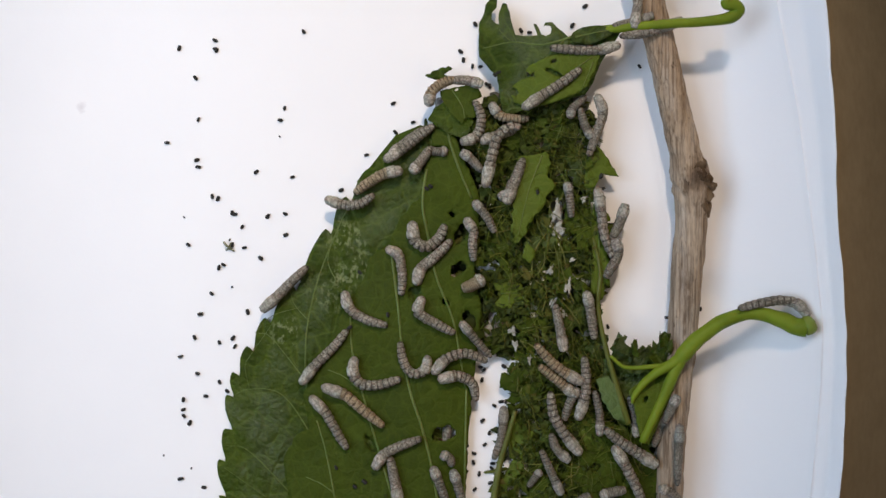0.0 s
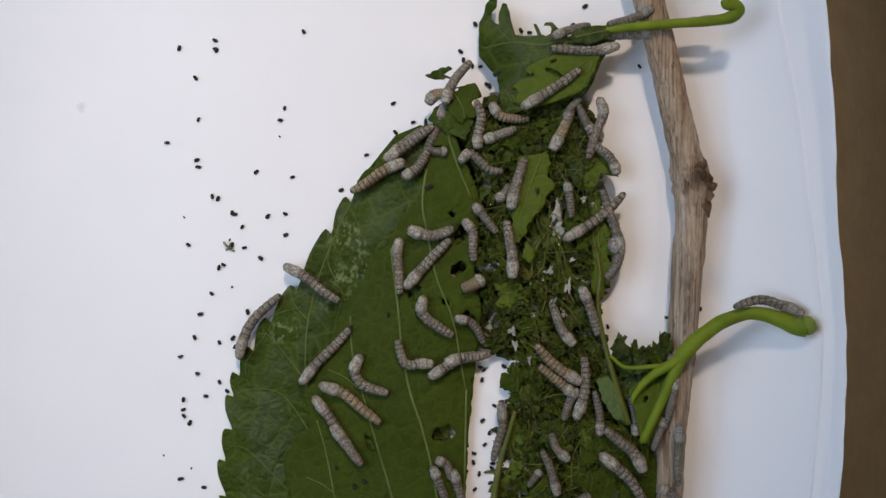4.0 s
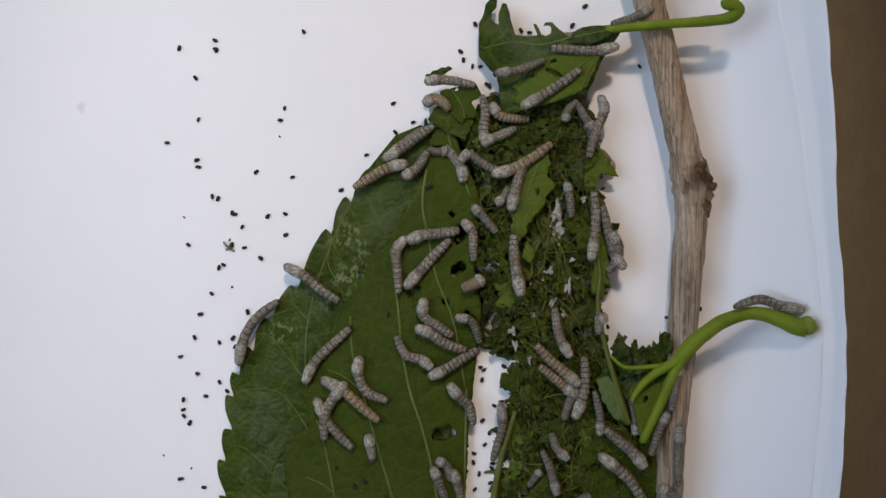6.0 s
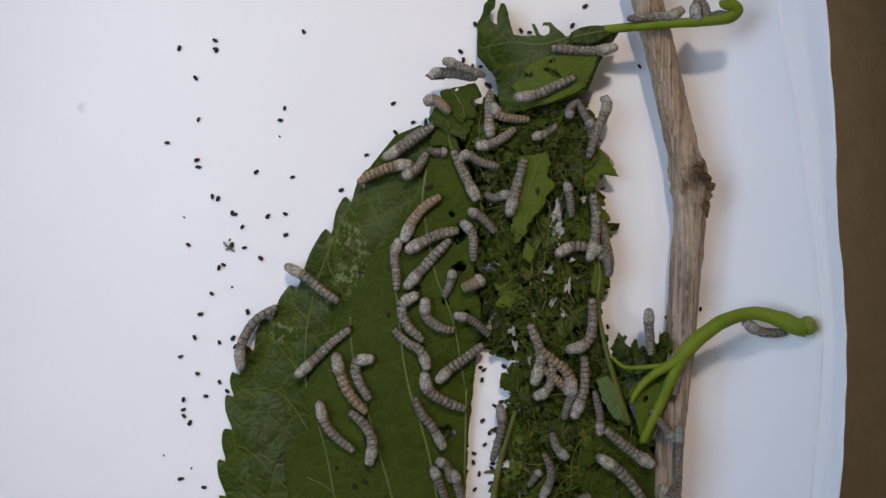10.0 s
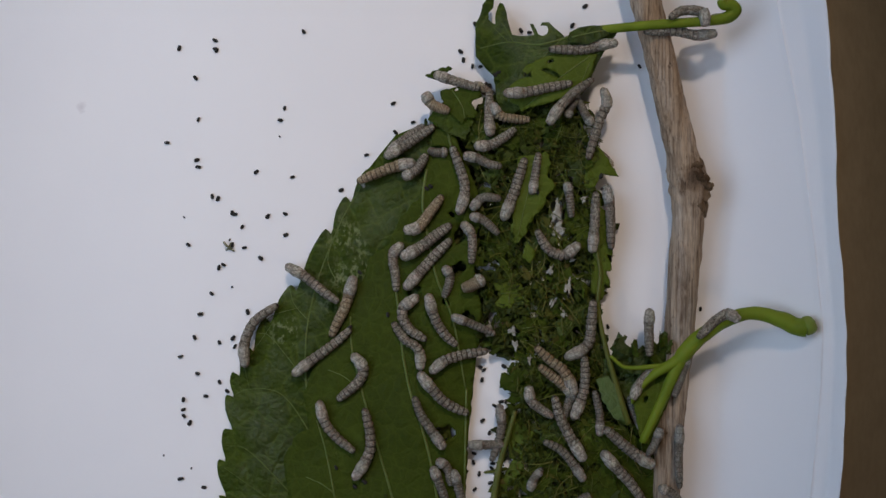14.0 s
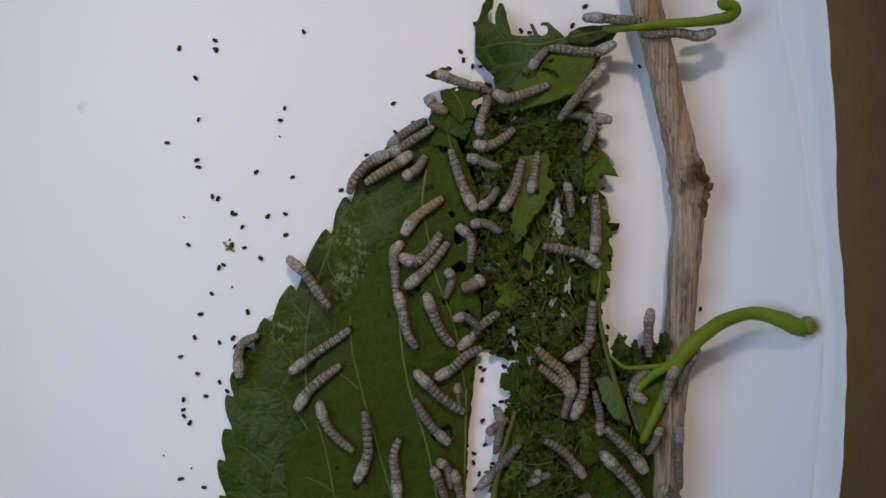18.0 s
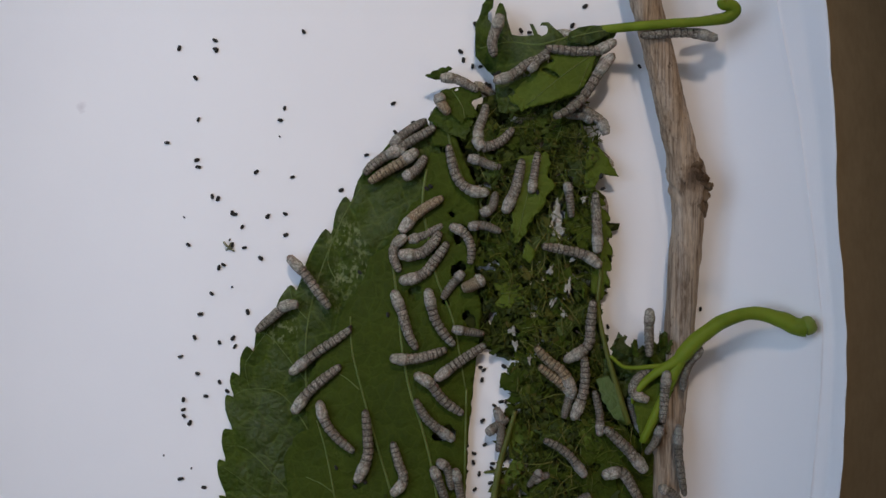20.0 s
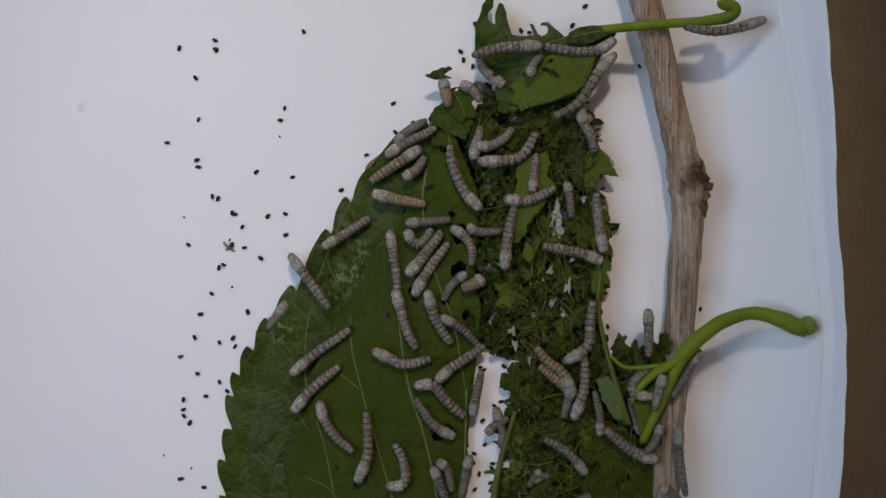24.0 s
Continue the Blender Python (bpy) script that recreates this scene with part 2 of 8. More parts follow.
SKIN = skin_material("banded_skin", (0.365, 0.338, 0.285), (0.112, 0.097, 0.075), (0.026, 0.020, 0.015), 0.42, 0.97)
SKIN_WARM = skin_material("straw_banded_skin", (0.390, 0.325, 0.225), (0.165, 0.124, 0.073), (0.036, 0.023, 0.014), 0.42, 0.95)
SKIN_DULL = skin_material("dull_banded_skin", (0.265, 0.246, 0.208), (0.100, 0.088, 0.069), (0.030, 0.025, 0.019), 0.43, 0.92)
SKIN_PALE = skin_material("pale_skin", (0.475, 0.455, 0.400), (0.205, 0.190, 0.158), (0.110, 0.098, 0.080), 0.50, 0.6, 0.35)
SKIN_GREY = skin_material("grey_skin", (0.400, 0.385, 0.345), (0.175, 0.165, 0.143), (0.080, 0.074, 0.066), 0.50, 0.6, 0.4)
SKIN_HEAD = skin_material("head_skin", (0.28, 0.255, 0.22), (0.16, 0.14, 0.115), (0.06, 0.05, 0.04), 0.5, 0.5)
FRASS = plain_material("dark_pellet", (0.012, 0.012, 0.012), (0.035, 0.033, 0.03), 0.8, 900)
HUSK = plain_material("pale_shed_skin", (0.22, 0.215, 0.18), (0.44, 0.43, 0.39), 0.6, 420)


# ---- building helpers ----
def mesh_of(name, verts, faces, mat, smooth=True):
    me = bpy.data.meshes.new(name)
    me.from_pydata([tuple(v) for v in verts], [], faces)
    me.materials.append(mat)
    if smooth:
        me.polygons.foreach_set("use_smooth", [True] * len(me.polygons))
    me.update()
    return me


def part(name, me, parent, label=""):
    ob = new(name, me)
    ob.parent = parent
    if label:
        ob["label"] = label
    return ob


def spline(points, per=6):
    """A smooth line through points of any dimension."""
    p = np.array(points, float)
    p = np.vstack([2 * p[0] - p[1], p, 2 * p[-1] - p[-2]])
    out = []
    for i in range(1, len(p) - 2):
        for k in range(per):
            t = k / per
            out.append(0.5 * (2 * p[i] + (p[i + 1] - p[i - 1]) * t + (2 * p[i - 1] - 5 * p[i] + 4 * p[i + 1] - p[i + 2]) * t * t
                              + (3 * p[i] - p[i - 1] - 3 * p[i + 1] + p[i + 2]) * t ** 3))
    out.append(p[-2])
    return np.array(out)


def terrain(x, y):
    """Height in mm of the heap of leaves over the sheet."""
    return 2.7 + 4.4 * math.exp(-((x - 30) / 62) ** 2) - 1.1 / (1 + math.exp((x + 47) / 3)) - 4.3 * math.exp(-((x - 14) / 13) ** 2) / (1 + math.exp((y + 24) / 4))


def tube(points, radii, sides=8, rough=0.0, flat=1.0, closed=True):
    """Vertices (metres) and faces of a round, tapered, slightly uneven rod along points in mm."""
    p = [Vector(q) for q in points]
    verts, faces = [], []
    for i, c in enumerate(p):
        t = (p[min(i + 1, len(p) - 1)] - p[max(i - 1, 0)]).normalized()
        side = t.cross(Vector((0, 0, 1)))
        side = side.normalized() if side.length > 1e-4 else Vector((1, 0, 0))
        up = side.cross(t)
        for k in range(sides):
            a = 2 * math.pi * k / sides
            r = radii[i] * (1 + rough * noise.noise(Vector((c.x * 0.3, c.y * 0.3, 0)) + Vector((math.cos(a), math.sin(a), 0)) * 1.6))
            verts.append((c + side * (r * math.cos(a)) + up * (r * flat * math.sin(a))) * MM)
        if i:
            a0, b0 = (i - 1) * sides, i * sides
            faces += [(a0 + k, a0 + (k + 1) % sides, b0 + (k + 1) % sides, b0 + k) for k in range(sides)]
    if closed:
        faces.append(tuple(range(sides - 1, -1, -1)))
        faces.append(tuple(range((len(p) - 1) * sides, len(p) * sides)))
    return verts, faces


def inside(poly, x, y):
    hit = False
    for (x0, y0), (x1, y1) in zip(poly, poly[1:] + poly[:1]):
        if (y0 > y) != (y1 > y) and x < (x1 - x0) * (y - y0) / (y1 - y0) + x0:
            hit = not hit
    return hit


def saw_edge(tips, depth, bulge):
    """A margin of hooked teeth that runs from tip to tip; its inner side lies to the right of the way."""
    out = []
    for a, b in zip(tips, tips[1:]):
        a, b = Vector(a), Vector(b)
        d = b - a
        n = Vector((d.y, -d.x)).normalized()
        out += [tuple(a), tuple(a + n * depth * 0.55 - d * 0.005), tuple(a + n * depth - d * 0.03), tuple(a + d * 0.10 + n * depth * 0.86),
                tuple(a + d * 0.3 + n * depth * 0.38), tuple(a + d * 0.55 - n * bulge * 0.4), tuple(a + d * 0.78 - n * bulge), tuple(a + d * 0.93 - n * bulge * 0.8)]
    return out + [tuple(tips[-1])]


def gnawed(outline, step=1.1, amount=0.5, seed=0):
    """The outline with small, uneven bites along it."""
    rnd = random.Random(seed)
    out = []
    n = len(outline)
    for i in range(n):
        a, b = Vector(outline[i]), Vector(outline[(i + 1) % n])
        d = b - a
        k = max(1, int(d.length / step))
        side = Vector((d.y, -d.x)).normalized() if d.length > 1e-6 else Vector((0, 0))
        for j in range(k):
            q = a + d * (j / k) + side * (rnd.uniform(-amount, amount) if j else 0)
            out.append((q.x, q.y))
    return out


def sheet_mesh(name, outline, holes, height, mat, step=1.6, thick=0.22):
    """A thin leaf blade of real thickness inside an outline (mm), with holes, lifted by height(x, y)."""
    xs, ys = [p[0] for p in outline], [p[1] for p in outline]
    pts, edges = [], []
    for loop in [outline] + holes:
        s = len(pts)
        pts += [Vector(p) for p in loop]
        edges += [(s + i, s + (i + 1) % len(loop)) for i in range(len(loop))]
    rnd = random.Random(len(outline) + int(xs[0] * 7))
    y = min(ys)
    while y < max(ys):
        x = min(xs)
        while x < max(xs):
            q = (x + rnd.uniform(-0.3, 0.3) * step, y + rnd.uniform(-0.3, 0.3) * step)
            if inside(outline, *q) and not any(inside(h, *q) for h in holes):
                pts.append(Vector(q))
            x += step
        y += step
    v2, _, tri, *_ = delaunay_2d_cdt(pts, edges, [], 0, 1e-5)
    keep = []
    for f in tri:
        c = sum((v2[i] for i in f), Vector((0, 0))) / len(f)
        if inside(outline, c.x, c.y) and not any(inside(h, c.x, c.y) for h in holes):
            keep.append(tuple(f))
    top = [(v.x, v.y, height(v.x, v.y)) for v in v2]
    n = len(top)
    verts = [(x * MM, y * MM, z * MM) for x, y, z in top] + [(x * MM, y * MM, (z - thick) * MM) for x, y, z in top]
    count = {}
    for f in keep:
        for i in range(len(f)):
            e = (f[i], f[(i + 1) % len(f)])
            count[e] = count.get(e, 0) + 1
    rim = [(a, b) for a, b in count if (b, a) not in count]
    faces = keep + [tuple(i + n for i in reversed(f)) for f in keep] + [(b, a, a + n, b + n) for a, b in rim]
    return mesh_of(name, verts, faces, mat)


def vein_mesh(points, height, r0, r1, proud=0.12):
    line = spline(points, 5)
    n = len(line)
    rows = [(x, y, height(x, y) + proud) for x, y in line]
    v, f = tube(rows, [r0 + (r1 - r0) * i / (n - 1) for i in range(n)], 6, 0.0, 0.6)
    return mesh_of("vein", v, f, VEIN)


def leaf(name, label, outline, height, mat, holes=(), veins=(), step=1.6, group=""):
    """A leaf as a thing: its blade and each main vein."""
    root = tagged(new(name), label, "leaf", group)
    part("blade", sheet_mesh("blade", outline, list(holes), height, mat, step), root)
    for pts, r0, r1 in veins:
        part("vein", vein_mesh(pts, height, r0, r1), root)
    return root


def oval(x, y, rx, ry, turn=0.0, n=18, seed=1):
    rnd = random.Random(seed + int(x * 10))
    lobe = rnd.uniform(0, 6.3)
    c, s = math.cos(radians(turn)), math.sin(radians(turn))
    out = []
    for k in range(n):
        a = 2 * math.pi * k / n
        r = 0.95 + 0.22 * math.sin(2 * a + lobe) + 0.1 * math.sin(5 * a + 2 * lobe) + rnd.uniform(-0.06, 0.06)
        u, v = rx * r * math.cos(a), ry * r * math.sin(a)
        out.append((x + u * c - v * s, y + u * s + v * c))
    return out

# ---- the setting: cardboard below, a sheet of white paper folded up along one side ----
def curve_at(y, anchors):
    ys = [a[0] for a in anchors]
    return float(np.interp(y, ys, [a[1] for a in anchors]))


CREASE = [(-210, 105.6), (-79, 108.9), (-60, 110.8), (-40, 112.3), (-22, 112.6), (0, 110.8), (40, 107.0), (79, 100.9), (210, 89.4)]
EDGE = [(-210, 102.2), (-79, 114.5), (-50, 117.2), (-25, 117.4), (10, 114.9), (50, 113.5), (79, 111.0), (210, 102.0)]
BENT = [44 - k for k in range(0, 32)] + [12.2, 11.4, 10.6, 9.8, 9, 8.2, 7.4, 6.6, 5.8, 5, 4, 3, 2, 1.5, 1.2, 0.9, 0.6, 0.3, 0.0]
FOLD = [(-210, 17), (-79, 19), (-30, 20), (0, 19), (40, 16.5), (79, 13.5), (210, 10)]
FOOT = [(-210, 86), (-40, 88), (0, 89.5), (79, 90), (210, 80)]


def paper_sheet():
    verts, faces = [], []
    ny, flat, wall = 200, 26, 14
    for j in range(ny + 1):
        y = -210 + 420 * j / ny
        cx, ex = curve_at(y, CREASE), curve_at(y, EDGE)
        wob = 1.0 * noise.noise(Vector((y * 0.02, 3.1, 0)))
        fold = curve_at(y, FOLD)
        run = cx - curve_at(y, FOOT) + 1.8 * noise.noise(Vector((y * 0.018, 5.5, 0)))
        row = []
        for i in range(flat):
            row.append((-230 + (cx - 44 + 230) * i / flat, y, 0.0))
        for s in BENT:
            # the loose sheet curves up from the bottom into a sharp crease with a raised lip
            x = cx - s
            up = 1 - s / run
            z = fold * (0.5 * (up + math.sqrt(up * up + 0.004)) - 0.001)
            z += 0.55 * noise.noise(Vector((x * 0.05, y * 0.022, 1.7))) * min(1, max(0, (x - 62) / 22))
            z += 0.5 * math.exp(-((s - 7.5 - wob * 2) / 1.6) ** 2) * max(0.0, noise.noise(Vector((y * 0.02, 9.4, 0))))
            z += 0.45 * math.exp(-(s / 0.7) ** 2)
            row.append((x, y, max(z, 0.0)))
        z0 = row[-1][2] - 0.45
        for i in range(1, wall):
            k = (i / (wall - 1)) ** 1.3
            x = cx + (ex - cx) * k + (0.9 + wob) * math.sin(k * math.pi) + 0.5 * k * noise.noise(Vector((y * 0.07, 8.2, 0)))
            row.append((x, y, z0 + (26 - fold + 0.8 * noise.noise(Vector((y * 0.12, 0, 2)))) * k - 0.8 * math.exp(-((k - 0.45) / 0.12) ** 2)))
        base = len(verts)
        verts += [(a * MM, b * MM, c * MM) for a, b, c in row]
        if j:
            w = len(row)
            faces += [(base - w + i, base - w + i + 1, base + i + 1, base + i) for i in range(w - 1)]
    me = mesh_of("paper_floor", verts, faces, PAPER)
    w = flat + len(BENT) + wall - 1
    for e in me.edges:
        a, b = e.vertices
        if a % w == b % w == flat + len(BENT) - 1:
            e.use_edge_sharp = True
    ob = new("paper_floor", me)
    so = ob.modifiers.new("thickness", "SOLIDIFY")
    so.thickness, so.offset = 0.00015, -1
    tagged(ob, "white paper sheet lining the tray, folded up at one side", "paper", kind="structure")


def cardboard_panel(name, label, origin, along, up, long, tall, thick=4.0):
    """A sheet of corrugated board: a slab with slightly uneven faces and open flutes along its upper rim."""
    along, up, origin = Vector(along), Vector(up), Vector(origin)
    out = along.cross(up)
    verts, faces = [], []
    nx, nz = 60, 12
    for side in (0, 1):
        for j in range(nz + 1):
            for i in range(nx + 1):
                q = origin + along * (long * (i / nx - 0.5)) + up * (tall * j / nz)
                q += out * ((-thick if side else 0) + 0.35 * noise.noise(q * 0.03))
                verts.append(q * MM)
    w = nx + 1
    half = w * (nz + 1)
    for j in range(nz):
        for i in range(nx):
            a = j * w + i
            faces.append((a, a + w, a + w + 1, a + 1))
            faces.append((half + a, half + a + 1, half + a + w + 1, half + a + w))
    for i in range(nx):
        t = nz * w + i
        faces.append((t, half + t, half + t + 1, t + 1))
        faces.append((i, i + 1, half + i + 1, half + i))
    for j in range(nz):
        l, r = j * w, j * w + nx
        faces.append((l, half + l, half + l + w, l + w))
        faces.append((r, r + w, half + r + w, half + r))
    ob = new(name, mesh_of(name, verts, faces, CARDBOARD, False))
    tagged(ob, label, "cardboard", kind="structure")
    return ob


BOX_TALL = 110
cardboard_panel("box_bottom", "brown cardboard bottom of the open box", (-52, -300, -0.6), (1, 0, 0), (0, 1, 0), 372, 506)
cardboard_panel("box_side", "low upright brown cardboard side of the open box", (110, -46, -1), (0, -1, 0), (0, 0, 1), 514, 8)
cardboard_panel("box_side", "upright brown cardboard side of the open box", (-236, -46, -4), (0, 1, 0), (0, 0, 1), 514, BOX_TALL)
cardboard_panel("box_side", "upright brown cardboard end of the open box", (-55, 208, -4), (1, 0, 0), (0, 0, 1), 372, BOX_TALL)
cardboard_panel("box_side", "upright brown cardboard end of the open box", (-55, -304, -4), (-1, 0, 0), (0, 0, 1), 372, BOX_TALL)
paper_sheet()


def cardboard_flap():
    """The outer flap of the box, folded outwards and down just behind the raised edge of the paper."""
    verts, faces = [], []
    nx, ny = 26, 120
    for low_side in (0, 1):
        for j in range(ny + 1):
            y = -300 + 506 * j / ny
            x0 = curve_at(y, EDGE) + 1.7
            for i in range(nx + 1):
                k = (i / nx) ** 1.3
                x = x0 + 32 * k
                z = 22.8 - 0.85 * (x - x0) + 0.35 * noise.noise(Vector((x * 0.03, y * 0.03, 5))) - 0.8 * math.exp(-(x - x0) / 1.2)
                verts.append((x * MM, y * MM, max(z - 3.2 * low_side, -5.15 + 0.5 * (1 - low_side)) * MM))
    w = nx + 1
    half = w * (ny + 1)
    for j in range(ny):
        for i in range(nx):
            a = j * w + i
            faces += [(a, a + 1, a + w + 1, a + w), (half + a, half + a + w, half + a + w + 1, half + a + 1)]
        a, e = j * w, j * w + nx
        faces += [(a, a + w, half + a + w, half + a), (e, half + e, half + e + w, e + w)]
    for i in range(nx):
        e = ny * w + i
        faces += [(i, half + i, half + i + 1, i + 1), (e, e + 1, half + e + 1, half + e)]
    tagged(new("cardboard_flap", mesh_of("cardboard_flap", verts, faces, CARDBOARD)), "brown cardboard flap of the box, bent outwards and down behind the paper", "cardboard", kind="structure")


cardboard_flap()


def boarded_floor():
    verts, faces = [], []
    for i in range(34):
        x0 = -2.55 + 0.15 * i
        b = len(verts)
        for x, z in ((x0 + 0.001, -0.030), (x0 + 0.001, -0.0062), (x0 + 0.004, -0.0052), (x0 + 0.146, -0.0052), (x0 + 0.149, -0.0062), (x0 + 0.149, -0.030)):
            verts += [(x, -2.55, z), (x, 2.55, z)]
        faces += [(b + 2 * k, b + 2 * k + 1, b + (2 * k + 3) % 12, b + (2 * k + 2) % 12) for k in range(6)]
        faces += [tuple(b + 2 * k for k in range(5, -1, -1)), tuple(b + 2 * k + 1 for k in range(6))]
    tagged(new("floor", mesh_of("floor", verts, faces, BOARDS, False)), "plain wooden floor boards under the box", "floor", kind="structure")


def blocks(name, label, cat, mat, boxes):
    """Plain slabs, each from one corner to the opposite one, as one piece of the setting."""
    verts, faces = [], []
    for (x0, y0, z0), (x1, y1, z1) in boxes:
        b = len(verts)
        verts += [(x, y, z) for x in (x0, x1) for y in (y0, y1) for z in (z0, z1)]
        faces += [tuple(b + q for q in f) for f in ((0, 1, 3, 2), (4, 6, 7, 5), (0, 4, 5, 1), (2, 3, 7, 6), (0, 2, 6, 4), (1, 5, 7, 3))]
    tagged(new(name, mesh_of(name, verts, faces, mat, False)), label, cat, kind="structure")


def room():
    """Plain unseen walls that close the place: the near one has a window opening added for the cool lamp, close beside
    the box.
    """
    w, h, t, n = 2.5, 2.4, 0.14, -0.375
    y0, y1, z0, z1 = -0.20, 0.30, 0.20, 0.70
    blocks("wall_north", "plain off-white plastered wall", "wall", PLASTER, [((n, w, -0.03), (w, w + t, h))])
    blocks("wall_south", "plain off-white plastered wall", "wall", PLASTER, [((n, -w - t, -0.03), (w, -w, h))])
    blocks("wall_east", "plain off-white plastered wall", "wall", PLASTER, [((w, -w - t, -0.03), (w + t, w + t, h))])
    blocks("wall_west", "plain off-white plastered wall with an opening added for the cool lamp", "wall", PLASTER,
           [((n - t, -w - t, -0.03), (n, y0, h)), ((n - t, y1, -0.03), (n, w + t, h)), ((n - t, y0, -0.03), (n, y1, z0)), ((n - t, y0, z1), (n, y1, h))])
    f = 0.03
    blocks("window_1", "unseen white window frame added around the cool lamp", "window", PLASTER,
           [((n - 0.1, y0 + 0.002, z0 + 0.002), (n - 0.04, y0 + f, z1 - 0.002)), ((n - 0.1, y1 - f, z0 + 0.002), (n - 0.04, y1 - 0.002, z1 - 0.002)),
            ((n - 0.1, y0 + f, z0 + 0.002), (n - 0.04, y1 - f, z0 + f)), ((n - 0.1, y0 + f, z1 - f), (n - 0.04, y1 - f, z1 - 0.002))])
    blocks("ceiling", "plain white ceiling", "ceiling", PLASTER, [((n - t, -w - t, h), (w + t, w + t, h + 0.12))])


BOARDS = plain_material("floor_wood", (0.22, 0.14, 0.08), (0.32, 0.22, 0.13), 0.5, 12)
PLASTER = plain_material("off_white_plaster", (0.66, 0.655, 0.63), (0.72, 0.715, 0.69), 0.85, 6)
boarded_floor()
room()


# ---- leaves ----
def low(x, y):
    return max(0.5, 1.1 + 4.4 * math.exp(-((x - 30) / 62) ** 2)) + 0.5 * noise.noise(Vector((x * 0.07, y * 0.07, 0.3))) + 0.16 * noise.noise(Vector((x * 0.4, y * 0.4, 4)))


def mid(x, y):
    return terrain(x, y) + 0.45 * noise.noise(Vector((x * 0.06, y * 0.06, 2.3))) + 0.12 * noise.noise(Vector((x * 0.35, y * 0.35, 4)))


def high(x, y):
    return terrain(x, y) + 1.6 + 0.5 * noise.noise(Vector((x * 0.08, y * 0.08, 6.3))) + 0.12 * noise.noise(Vector((x * 0.4, y * 0.4, 1)))


def top_leaf(x, y):
    """The torn leaf rests on the paper with its free side and is lifted by the stalk and the heap."""
    u, v = min(1, max(0, (x - 12) / 24)), min(1, max(0, (58 - y) / 12))
    return 4.2 + max(6.3 * u * u * (3 - 2 * u), 4.2 * v * v * (3 - 2 * v)) + 0.8 * noise.noise(Vector((x * 0.07, y * 0.07, 9.3)))


